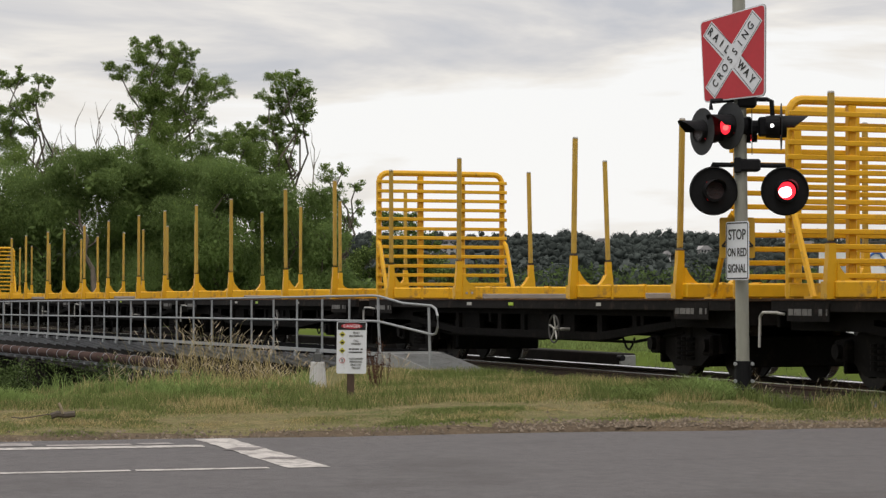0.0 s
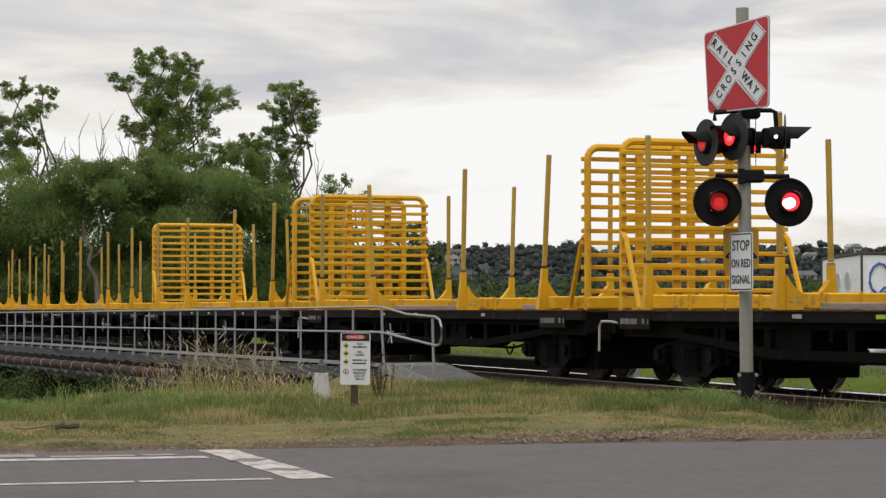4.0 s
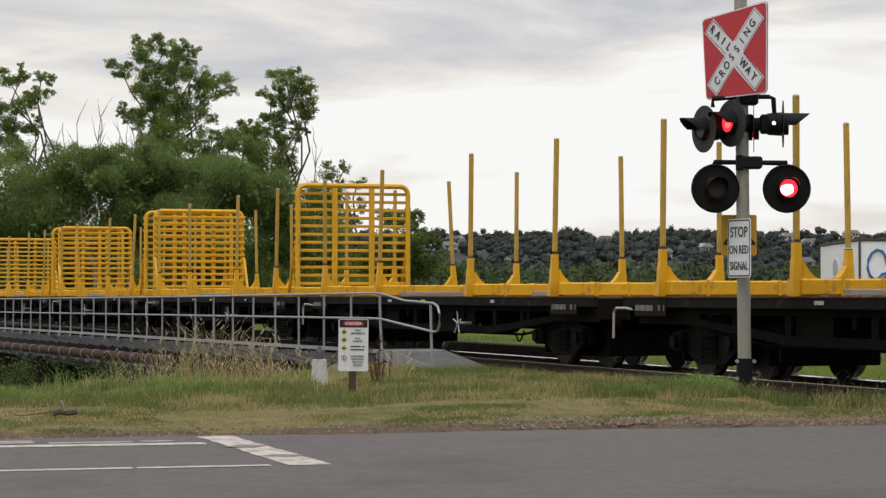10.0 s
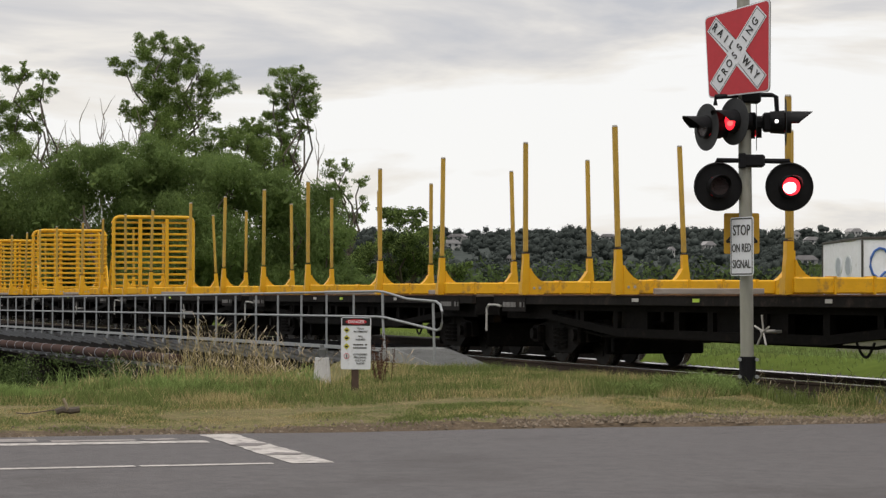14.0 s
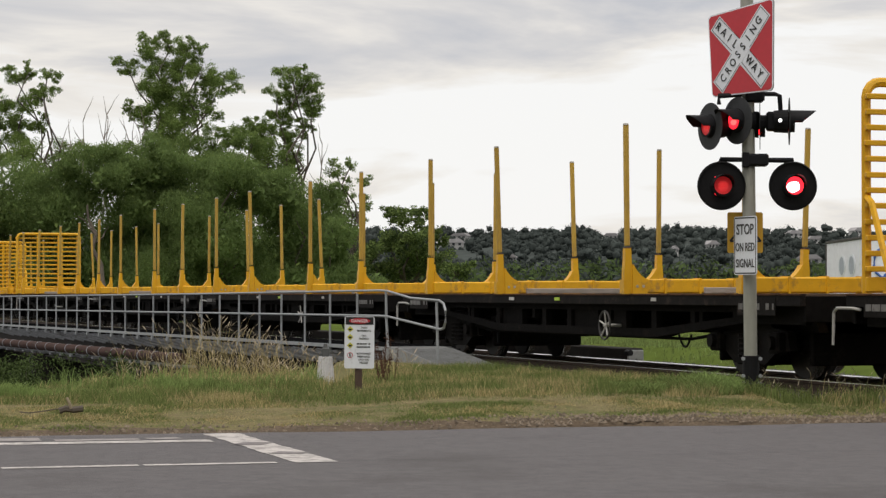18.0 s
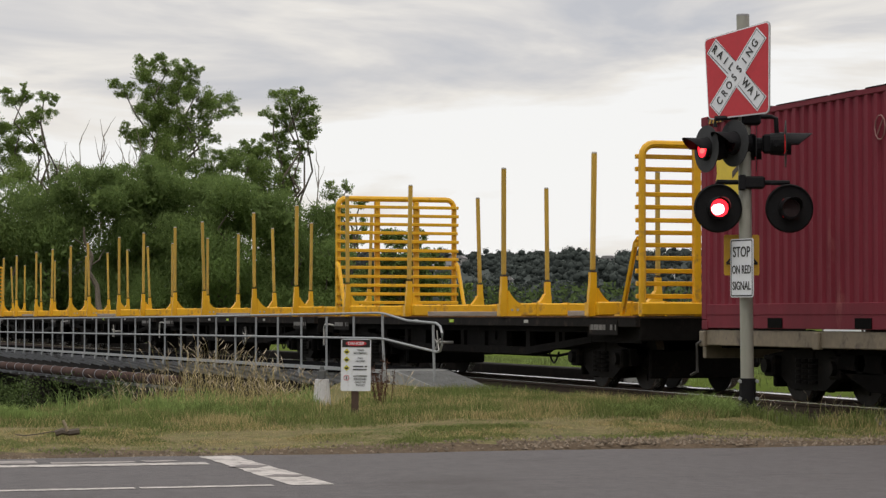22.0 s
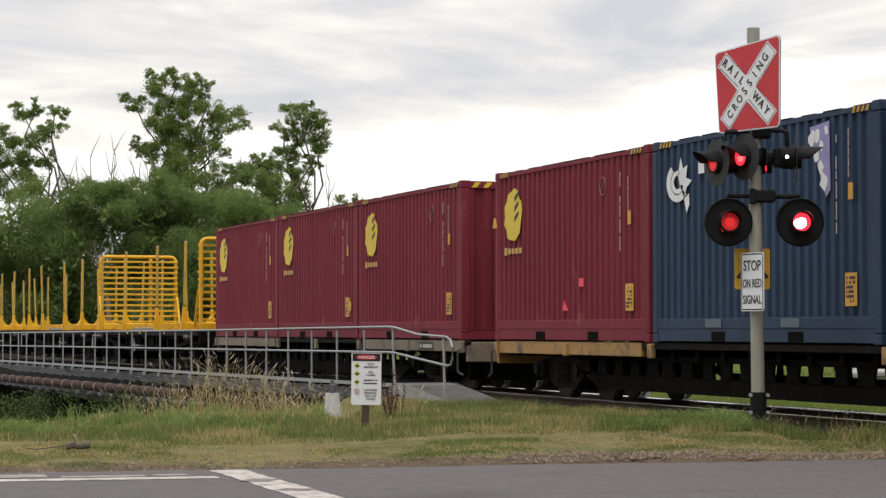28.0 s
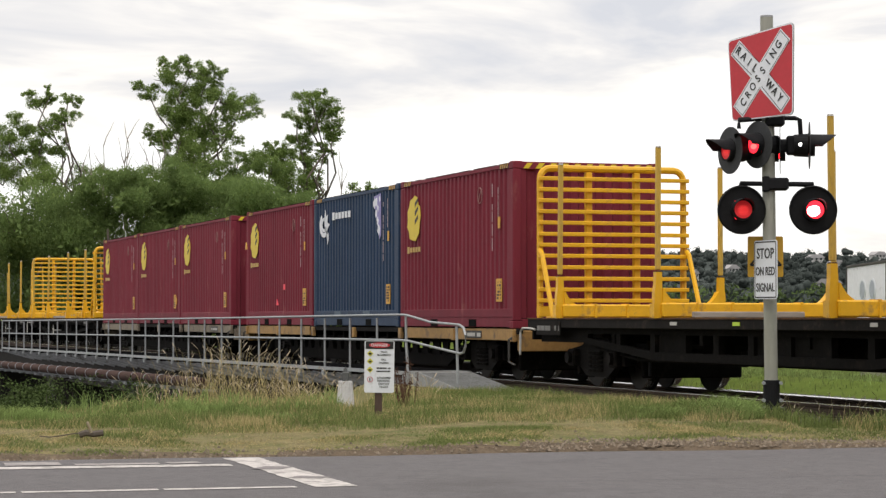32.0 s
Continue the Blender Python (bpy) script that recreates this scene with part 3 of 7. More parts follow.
def build_track():
    track = thing("railway_track", "narrow-gauge railway track with shiny worn rails on sleepers", "railway track", kind="structure", at=pose(0, CENTRE, 0))
    outline = [(-0.035, 0), (-0.035, -0.03), (-0.009, -0.045), (-0.009, -0.115), (-0.06, -0.135), (-0.06, -0.15), (0.06, -0.15), (0.06, -0.135), (0.009, -0.115), (0.009, -0.045), (0.035, -0.03), (0.035, 0)]
    for y in (-0.5335, 0.5335):
        bm = bmesh.new()
        slab(bm, outline, 420, pose(-110, y, -0.014, 0, 0, 90))
        rail = part("rail", bm, M["rail_side"], track, "rusty rail with a polished head")
        bm = bmesh.new()
        # heads worn down towards the gauge side
        s = 1 if y > 0 else -1
        crown = [(s * 0.036, -0.014), (s * 0.036, -0.0025), (s * 0.026, 0.0), (s * 0.006, -0.002), (-s * 0.014, -0.0048), (-s * 0.036, -0.0088), (-s * 0.036, -0.014)]
        slab(bm, crown, 420, pose(-110, y, 0, 0, 0, 90))
        part("rail_head", bm, M["rail_top"], rail)
    bm = bmesh.new()
    box(bm, (0, 0, 0), (0.23, 2.0, 0.13), bevel=0.012)
    first = part("sleeper", bm, M["sleeper"], track, at=pose(-6, 0, -0.215))
    for i in range(1, 90):
        ob = new("sleeper", first.data)
        ob.parent, ob.matrix_basis = track, pose(-6 - i * 0.66, rng.uniform(-0.03, 0.03), -0.215, 0, 0, rng.uniform(-1, 1))
    # crushed stone
    verts, faces = [], []
    for _ in range(9000):
        x, y = rng.uniform(-42, -8), rng.gauss(0, 0.95)
        if abs(y) > 2.1:
            continue
        s, z = rng.uniform(0.025, 0.055), -0.21 - 0.05 * max(0, abs(y) - 1.0)
        k = len(verts)
        for dx, dy, dz in ((1, 0, 0), (-1, 0.2, 0), (0, 1, 0), (0.1, -1, 0), (0, 0, 1)):
            verts.append((x + dx * s * rng.uniform(0.7, 1.3), CENTRE + y + dy * s * rng.uniform(0.7, 1.3), z + dz * s * rng.uniform(0.8, 1.6)))
        faces += [(k, k + 2, k + 4), (k + 2, k + 1, k + 4), (k + 1, k + 3, k + 4), (k + 3, k, k + 4)]
    for _ in range(3600):
        x, y = rng.uniform(-36, -14), rng.gauss(1.68, 0.20)
        s, z = rng.uniform(0.02, 0.05), ground_height(Vector((x, CENTRE + y, 0)))
        k = len(verts)
        for dx, dy, dz in ((1, 0, 0), (-1, 0.2, 0), (0, 1, 0), (0.1, -1, 0), (0, 0, 1)):
            verts.append((x + dx * s * rng.uniform(0.7, 1.3), CENTRE + y + dy * s * rng.uniform(0.7, 1.3), z + dz * s * rng.uniform(0.8, 1.6)))
        faces += [(k, k + 2, k + 4), (k + 2, k + 1, k + 4), (k + 1, k + 3, k + 4), (k + 3, k, k + 4)]
    for _ in range(4200):
        x, y = rng.uniform(-36, -19), -1.42 + rng.gauss(0, 0.20)
        s, z = rng.uniform(0.018, 0.045), ground_height(Vector((x, CENTRE + y, 0))) + 0.01
        k = len(verts)
        for dx, dy, dz in ((1, 0, 0), (-1, 0.2, 0), (0, 1, 0), (0.1, -1, 0), (0, 0, 1)):
            verts.append((x + dx * s * rng.uniform(0.7, 1.3), CENTRE + y + dy * s * rng.uniform(0.7, 1.3), z + dz * s * rng.uniform(0.8, 1.8)))
        faces += [(k, k + 2, k + 4), (k + 2, k + 1, k + 4), (k + 1, k + 3, k + 4), (k + 3, k, k + 4)]
    ob = raw("ballast", verts, faces, [M["ballast"]])
    tagged(ob, "grey crushed stone between and beside the sleepers", "ballast", kind="stuff")
    # bridge under the track
    bridge = thing("railway_bridge", "dark steel girder bridge carrying the track over the river", "bridge", kind="structure", at=pose(0, CENTRE, 0))
    for y in (-0.75, 0.75):
        bm = bmesh.new()
        box(bm, (-92, y, -0.75), (102, 0.05, 0.85))
        box(bm, (-92, y, -0.33), (102, 0.32, 0.04))
        box(bm, (-92, y, -1.18), (102, 0.32, 0.04))
        part("girder", bm, M["girder"], bridge)
    bm = bmesh.new()
    box(bm, (-87.3, 1.95, -0.03), (104, 0.32, 0.26), bevel=0.02)
    part("kerb", bm, M["girder"], bridge, "dark timber kerb along the bridge's edge")
    bm = bmesh.new()
    box(bm, (-35.27, 1.95, -0.03), (0.05, 0.28, 0.20), bevel=0.01)
    part("kerb_end", bm, M["ramp_plate"], bridge)
    bm = bmesh.new()
    rod(bm, (-35.18, 1.75, 0.03), (-35.0, 1.75, 0.03), 0.05, seg=10)
    part("kerb_bolt", bm, M["black_metal"], bridge)
    for x in (-62, -82, -102, -122):
        bm = bmesh.new()
        box(bm, (x, 0, -2.0), (0.9, 2.6, 1.9), bevel=0.06)
        part("pier", bm, M["girder"], bridge)
    for i in range(40):
        bm = bmesh.new()
        box(bm, (-43 - i * 2.0, 0, -0.7), (0.08, 1.5, 0.12))
        part("cross_beam", bm, M["girder"], bridge)


build_ground()
build_road()
build_track()


# ---- the train ----
# middle of each log wagon along the train, its end bulkheads (front, rear), places of its four pairs of posts
EVEN = (-6.05, -2.475, 2.475, 6.05)
LOG_WAGONS = [(-206.9, 1, 0, EVEN), (-191.05, 0, 0, (-6.0, -2.4, 2.5, 5.9)), (-175.2, 0, 0, (-6.1, -2.1, 2.5, 5.95)), (-159.5, 0, 0, (-6.0, -2.5, 2.4, 6.05)),
              (-143.8, 1, 1, (-6.05, -2.5, 2.48, 6.05)), (-127.9, 1, 1, (-6.0, -2.75, 2.32, 6.2)), (-112.1, 1, 1, (-6.05, -2.45, 2.46, 6.1)),
              (-96.1, 0, 0, (-6.15, -2.5, 2.4, 6.15)), (-80.25, 0, 0, (-6.0, -2.47, 2.45, 5.97)), (-64.4, 0, 0, (-6.07, -2.6, 2.42, 6.15)),
              (-48.4, 0, 0, (-5.87, -2.55, 2.45, 6.03)), (-32.5, 1, 1, (-6.1, -2.25, 2.35, 5.98)), (23.25, 1, 0, (-6.05, -2.45, 2.43, 6.05))]
# posts that stand off their place or lean: (wagon, pair, near or far side): metres along, degrees towards the far side
BENT = {(4, 0, 1): (0.11, -1.4), (4, 1, 0): (0.05, 0.3), (4, 1, 1): (0.12, -1.8), (4, 2, 0): (-0.04, 0.75), (4, 3, 0): (-0.08, 1.3),
        (5, 0, 1): (0.08, 0.0), (5, 1, 0): (0.26, -2.3), (5, 1, 1): (0.39, 1.6), (5, 2, 0): (0.06, 1.2), (5, 3, 0): (-0.26, 2.6),
        (6, 0, 1): (0.13, -1.1), (6, 1, 0): (0.10, 0.0), (6, 1, 1): (0.08, -0.4), (6, 2, 0): (0.04, 1.0), (6, 3, 0): (-0.06, 1.1),
        (7, 0, 1): (0.19, -2.8), (7, 1, 0): (-0.08, 1.4), (7, 2, 0): (-0.07, 0.6), (7, 2, 1): (0.0, -0.8), (7, 3, 0): (-0.20, 1.1), (7, 3, 1): (-0.15, 0.0),
        (8, 0, 0): (-0.13, 0.5), (8, 0, 1): (0.03, -0.9), (8, 2, 1): (-0.03, -1.5), (8, 3, 0): (-0.06, 0.9), (8, 3, 1): (0.08, -0.95),
        (9, 0, 0): (0.05, 0.0), (9, 0, 1): (0.09, -2.3), (9, 1, 0): (0.12, -1.4), (9, 1, 1): (0.07, 0.0), (9, 3, 0): (-0.17, 0.2),
        (10, 0, 1): (0.08, -1.5), (10, 1, 0): (0.13, -1.8), (10, 1, 1): (0.24, 0.6), (10, 2, 0): (0.06, -0.7), (10, 2, 1): (0.10, 2.0),
        (11, 0, 1): (0.18, -1.6), (11, 1, 0): (-0.10, 0.85), (11, 1, 1): (-0.15, -0.6), (11, 2, 0): (0.05, 0.0), (11, 3, 0): (-0.05, 0.9)}
TRAIN = []          # things that ride along, and their place along the train
WHEELS = []
WHEEL_R = 0.41


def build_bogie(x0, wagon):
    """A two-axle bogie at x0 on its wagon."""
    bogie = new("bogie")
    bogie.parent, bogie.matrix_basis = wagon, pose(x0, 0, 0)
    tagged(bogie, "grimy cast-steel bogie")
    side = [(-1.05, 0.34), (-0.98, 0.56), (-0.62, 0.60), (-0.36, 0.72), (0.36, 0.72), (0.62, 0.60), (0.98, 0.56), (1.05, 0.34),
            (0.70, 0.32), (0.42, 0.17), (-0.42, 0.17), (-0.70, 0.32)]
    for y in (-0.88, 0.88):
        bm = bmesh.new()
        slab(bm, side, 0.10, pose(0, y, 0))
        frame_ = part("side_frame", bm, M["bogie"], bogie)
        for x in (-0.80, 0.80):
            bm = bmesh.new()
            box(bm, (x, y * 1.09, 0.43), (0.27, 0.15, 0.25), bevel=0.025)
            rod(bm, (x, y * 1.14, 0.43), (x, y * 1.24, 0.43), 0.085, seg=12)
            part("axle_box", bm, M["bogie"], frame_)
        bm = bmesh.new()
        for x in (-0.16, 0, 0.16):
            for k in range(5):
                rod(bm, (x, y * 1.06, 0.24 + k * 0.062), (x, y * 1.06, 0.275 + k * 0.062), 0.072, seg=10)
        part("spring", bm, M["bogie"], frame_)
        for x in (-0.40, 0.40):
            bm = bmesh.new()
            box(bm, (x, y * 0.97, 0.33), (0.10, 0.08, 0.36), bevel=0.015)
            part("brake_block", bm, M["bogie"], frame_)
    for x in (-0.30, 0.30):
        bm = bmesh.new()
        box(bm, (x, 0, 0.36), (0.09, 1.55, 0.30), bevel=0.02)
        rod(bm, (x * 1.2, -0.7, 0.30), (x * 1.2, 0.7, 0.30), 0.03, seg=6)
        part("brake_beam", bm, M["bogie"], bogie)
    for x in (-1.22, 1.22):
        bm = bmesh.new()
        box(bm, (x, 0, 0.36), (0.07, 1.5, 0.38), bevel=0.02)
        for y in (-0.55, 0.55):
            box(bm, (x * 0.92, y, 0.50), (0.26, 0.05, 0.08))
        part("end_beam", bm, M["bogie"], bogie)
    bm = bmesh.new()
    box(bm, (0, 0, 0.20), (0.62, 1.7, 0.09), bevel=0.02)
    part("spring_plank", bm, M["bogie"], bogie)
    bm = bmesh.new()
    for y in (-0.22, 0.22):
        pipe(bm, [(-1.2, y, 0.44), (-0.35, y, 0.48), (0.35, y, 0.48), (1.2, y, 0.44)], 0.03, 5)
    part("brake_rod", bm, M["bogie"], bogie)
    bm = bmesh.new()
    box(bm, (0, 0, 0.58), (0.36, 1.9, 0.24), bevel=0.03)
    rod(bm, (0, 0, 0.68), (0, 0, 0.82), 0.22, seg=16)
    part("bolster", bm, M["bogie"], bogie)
    return bogie


def wheelset(x, wagon):
    bm = bmesh.new()
    rod(bm, (0, -0.86, 0), (0, 0.86, 0), 0.07, seg=10)
    for s in (-1, 1):
        rod(bm, (0, s * 0.49, 0), (0, s * 0.62, 0), WHEEL_R, WHEEL_R - 0.01, seg=28)
        rod(bm, (0, s * 0.462, 0), (0, s * 0.492, 0), WHEEL_R + 0.027, seg=28)
        rod(bm, (0, s * 0.62, 0), (0, s * 0.67, 0), 0.13, 0.10, seg=14)
        for k in range(4):
            a = k * math.pi / 2 + 0.3
            rod(bm, (0.24 * math.cos(a), s * 0.612, 0.24 * math.sin(a)), (0.24 * math.cos(a), s * 0.632, 0.24 * math.sin(a)), 0.05, seg=8)
    ob = part("wheelset", bm, M["wheel"], wagon, at=pose(x, 0, WHEEL_R))
    for s in (-1, 1):
        bm = bmesh.new()
        rod(bm, (0, s * 0.500, 0), (0, s * 0.622, 0), WHEEL_R + 0.003, WHEEL_R - 0.006, seg=28, caps=False)
        part("tread", bm, M["tread"], ob)
    return smooth(ob)


def build_stanchion():
    """A tapering post with its socket; the foot stands on the deck at z = 0, inwards is +y."""
    ob = new("stanchion")
    bm = bmesh.new()
    # a folded socket that narrows upwards
    slab(bm, [(-0.066, 0.0), (0.066, 0.0), (0.060, 0.28), (0.046, 0.40), (0.042, 0.60), (-0.042, 0.60), (-0.046, 0.44), (-0.060, 0.32)], 0.092, pose(0, 0, 0, 0, 0, 90))
    box(bm, (0, -0.076, 0.10), (0.14, 0.012, 0.18))
    part("socket", bm, M["yellow"], ob)
    bm = bmesh.new()
    curve = [(0.05, 0.0), (0.26, 0.0), (0.26, 0.19), (0.235, 0.20), (0.18, 0.235), (0.13, 0.285), (0.092, 0.335), (0.066, 0.385), (0.05, 0.39)]
    slab(bm, curve, 0.135, pose(0, 0, 0, 0, 0, 90))
    gusset = part("gusset", bm, M["yellow"], ob, "curved yellow corner plate")
    for y, z in ((0.11, 0.10), (0.20, 0.10)):
        bm = bmesh.new()
        rod(bm, (0.064, y, z), (0.074, y, z), 0.020, seg=8)
        part("bolt", bm, M["tip_steel"], gusset)
    bm = bmesh.new()
    box(bm, (0, 0, 1.43), (0.062, 0.066, 1.60), bevel=0.010)
    part("post", bm, M["yellow_worn"], ob, "scuffed yellow post with bare steel edges")
    bm = bmesh.new()
    box(bm, (0, 0, 0.605), (0.078, 0.084, 0.02), bevel=0.006)
    part("collar", bm, M["rust"], ob)
    bm = bmesh.new()
    rod(bm, (0, 0, 2.225), (0, 0, 2.245), 0.040, 0.034, seg=10)
    part("cap", bm, M["tip_steel"], ob)
    return ob


def build_bulkhead():
    """An end frame of bars, its load side towards +x; the foot is at z = 0."""
    ob = new("bulkhead")
    h = 2.25
    bm = bmesh.new()
    r, w = 0.16, 1.165
    path = [(0, -w, 0.0), (0, -w, h - r)]
    path += [(0, -w + r - r * math.cos(a), h - r + r * math.sin(a)) for a in (0.4, 0.8, 1.2)]
    path += [(0, -w + r, h), (0, w - r, h)]
    path += [(0, w - r + r * math.sin(a), h - r + r * math.cos(a)) for a in (0.4, 0.8, 1.2)]
    path += [(0, w, h - r), (0, w, 0.0)]
    pipe(bm, path, 0.052, 8)
    part("frame", bm, M["yellow"], ob)
    for y in (-0.39, 0.39):
        bm = bmesh.new()
        box(bm, (0, y, (h - 0.05) / 2), (0.09, 0.10, h - 0.05), bevel=0.01)
        part("upright", bm, M["yellow"], ob)
    slat = None
    for k in range(12):
        z = 0.264 + k * 0.1667
        if slat is None:
            bm = bmesh.new()
            box(bm, (0, 0, 0), (0.05, 2.44, 0.060), bevel=0.008)
            slat = part("slat", bm, M["yellow"], ob, at=pose(0.078, 0, z))
        else:
            twin = new("slat", slat.data)
            twin.parent, twin.matrix_basis = ob, pose(0.078, rng.uniform(-0.012, 0.012), z + rng.uniform(-0.006, 0.006))
    for y in (-1.19, 1.19):
        bm = bmesh.new()
        pipe(bm, [(0.06, y, 1.02), (0.16, y, 0.96), (0.62, y, 0.02)], 0.038, 6)
        box(bm, (0.62, y, 0.015), (0.2, 0.14, 0.03))
        part("brace", bm, M["yellow"], ob)
    bm = bmesh.new()
    box(bm, (0.0, 0, 0.10), (0.14, 2.40, 0.16), bevel=0.012)
    part("foot_beam", bm, M["yellow"], ob)
    return ob


def bars(bm, x0, z0, wide, high, rows, y, seed, thick=0.006, fill=0.8, tall=0.66):
    """Plain bars that stand for writing too small to read."""
    r = random.Random(seed)
    step = high / rows
    for k in range(rows):
        x, z = x0, z0 + high - (k + 0.5) * step
        while x < x0 + wide - 0.01:
            w = min(r.uniform(0.08, 0.22) * max(wide, 0.15), x0 + wide - x)
            if r.random() < fill:
                box(bm, (x + w / 2, y, z), (w * 0.86, thick, step * tall))
            x += w


def flat_wagon_body(wagon, half, deck_z, seed):
    """Deck, sills and fish-bellied underframe of a bogie flat wagon."""
    r = random.Random(seed)
    for y in (-1.235, 1.235):
        bm = bmesh.new()
        box(bm, (0, y, deck_z - 0.075), (2 * half, 0.07, 0.13), bevel=0.008)
        sill = part("side_sill", bm, M["deck_edge"], wagon, "rust-streaked black side sill")
        bm = bmesh.new()
        box(bm, (0, y * 1.004, deck_z - 0.006), (2 * half, 0.085, 0.022), bevel=0.004)
        part("deck_lip", bm, M["rust"], sill, "rusty edge strip of the deck")
    bm = bmesh.new()
    box(bm, (0, 0, 0), (0.29, 2.40, 0.055), bevel=0.006)
    board = None
    count = int(2 * half / 0.30)
    step = 2 * half / count
    for k in range(count):
        at = pose(-half + (k + 0.5) * step, 0, deck_z - 0.03 + r.uniform(-0.006, 0.006))
        if board is None:
            board = part("deck_board", bm, M["deck_board"], wagon, at=at)
        else:
            twin = new("deck_board", board.data)
            twin.parent, twin.matrix_basis = wagon, at
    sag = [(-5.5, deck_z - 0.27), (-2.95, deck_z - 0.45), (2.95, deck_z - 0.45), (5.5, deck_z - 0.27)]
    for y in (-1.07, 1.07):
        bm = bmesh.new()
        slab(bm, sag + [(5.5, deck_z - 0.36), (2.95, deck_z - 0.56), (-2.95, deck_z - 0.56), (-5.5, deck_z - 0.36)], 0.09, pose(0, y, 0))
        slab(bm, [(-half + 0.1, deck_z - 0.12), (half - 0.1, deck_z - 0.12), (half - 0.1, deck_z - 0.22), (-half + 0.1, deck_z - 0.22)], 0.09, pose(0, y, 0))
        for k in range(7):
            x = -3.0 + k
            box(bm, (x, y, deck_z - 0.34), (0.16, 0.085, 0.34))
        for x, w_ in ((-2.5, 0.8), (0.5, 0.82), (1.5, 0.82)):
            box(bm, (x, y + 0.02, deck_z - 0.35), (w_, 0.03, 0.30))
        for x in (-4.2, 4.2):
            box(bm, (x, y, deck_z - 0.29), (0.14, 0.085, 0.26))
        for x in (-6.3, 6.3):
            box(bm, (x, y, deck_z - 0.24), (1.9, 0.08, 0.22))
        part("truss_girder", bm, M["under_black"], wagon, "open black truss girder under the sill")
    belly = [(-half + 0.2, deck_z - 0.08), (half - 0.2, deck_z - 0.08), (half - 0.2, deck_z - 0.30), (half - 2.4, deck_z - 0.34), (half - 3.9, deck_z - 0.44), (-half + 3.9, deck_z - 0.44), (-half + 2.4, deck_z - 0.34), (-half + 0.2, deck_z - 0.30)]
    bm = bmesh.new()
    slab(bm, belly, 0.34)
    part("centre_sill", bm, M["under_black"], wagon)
    for k in range(7):
        x = -half + 3.0 + k * (2 * half - 6.0) / 6
        bm = bmesh.new()
        box(bm, (x, 0, deck_z - 0.24), (0.10, 2.2, 0.22))
        part("cross_bearer", bm, M["under_black"], wagon)
    bm = bmesh.new()
    rod(bm, (1.2, -0.55, deck_z - 0.40), (2.3, -0.55, deck_z - 0.40), 0.17, seg=14)
    part("air_tank", bm, M["under_black"], wagon)
    bm = bmesh.new()
    rod(bm, (-0.9, -0.5, deck_z - 0.42), (-0.3, -0.5, deck_z - 0.42), 0.15, seg=14)
    part("brake_cylinder", bm, M["under_black"], wagon)
    bm = bmesh.new()
    pipe(bm, [(3.2 + 0.05 * k, -0.85, deck_z - 0.52 - 0.16 * math.sin(k * math.pi / 8)) for k in range(9)], 0.016, 5)
    part("hose_loop", bm, M["black_metal"], wagon)
    bm = bmesh.new()
    rod(bm, (-3.6, -0.9, deck_z - 0.50), (-3.6, -0.9, deck_z - 0.78), 0.02, seg=6)
    part("drain_cock", bm, M["black_metal"], wagon)
    bm = bmesh.new()
    box(bm, (-2.0, -0.6, deck_z - 0.46), (0.35, 0.3, 0.26), bevel=0.02)
    part("valve_box", bm, M["under_black"], wagon)
    bm = bmesh.new()
    pipe(bm, [(-half + 2, -0.95, deck_z - 0.42), (-half + 3.6, -0.95, deck_z - 0.57), (half - 3.6, -0.95, deck_z - 0.57), (half - 2, -0.95, deck_z - 0.42)], 0.022, 6)
    part("brake_pipe", bm, M["under_black"], wagon)
    for s in (-1, 1):
        bm = bmesh.new()
        box(bm, (s * (half - 0.04), 0, deck_z - 0.17), (0.08, 2.40, 0.30), bevel=0.01)
        part("headstock", bm, M["under_black"], wagon)
        bm = bmesh.new()
        box(bm, (s * (half + 0.12), 0, deck_z - 0.24), (0.34, 0.18, 0.18), bevel=0.03)
        box(bm, (s * (half + 0.30), 0.03, deck_z - 0.24), (0.16, 0.30, 0.26), bevel=0.05)
        part("coupler", bm, M["bogie"], wagon)
        bm = bmesh.new()
        pipe(bm, [(s * half, 0.35, deck_z - 0.28), (s * (half + 0.10), 0.36, deck_z - 0.52), (s * (half + 0.28), 0.32, deck_z - 0.58), (s * (half + 0.40), 0.22, deck_z - 0.46)], 0.024, 6)
        part("air_hose", bm, M["black_metal"], wagon)
    bm = bmesh.new()
    pipe(bm, [(-half + 0.28, -1.24, deck_z - 0.17), (-half + 0.20, -1.31, deck_z - 0.15), (-half - 0.12, -1.31, deck_z - 0.15), (-half - 0.20, -1.31, deck_z - 0.20), (-half - 0.22, -1.31, deck_z - 0.55)], 0.017, 6)
    part("uncoupling_lever", bm, M["decal_white"], wagon, "white bent uncoupling lever")
    r2 = random.Random(seed + 50)
    for x, w, h, mat in ((-half + 0.70, 1.0, 0.20, "decal_dim"), (half - 1.3, 1.0, 0.20, "decal_dim")):
        bm = bmesh.new()
        box(bm, (x + w / 2 - 0.3, -1.275, deck_z - 0.145), (w, 0.006, h))
        plate = part("number_panel", bm, M["deck_edge"], wagon, "faded grey panel with worn markings")
        bm = bmesh.new()
        bars(bm, x - 0.26, deck_z - 0.20, w * 0.92, 0.11, 1, -1.280, seed, fill=0.7)
        tagged(part("marking", bm, M["faded_white"], plate), kind="stuff")
    for k in range(3):
        x = r2.uniform(-half + 2, half - 2)
        bm = bmesh.new()
        box(bm, (x, -1.2745, deck_z - 0.07), (r2.uniform(0.12, 0.26), 0.006, 0.045))
        part("reflector", bm, M["decal_lime"] if k == 0 else M["decal_white"], wagon)


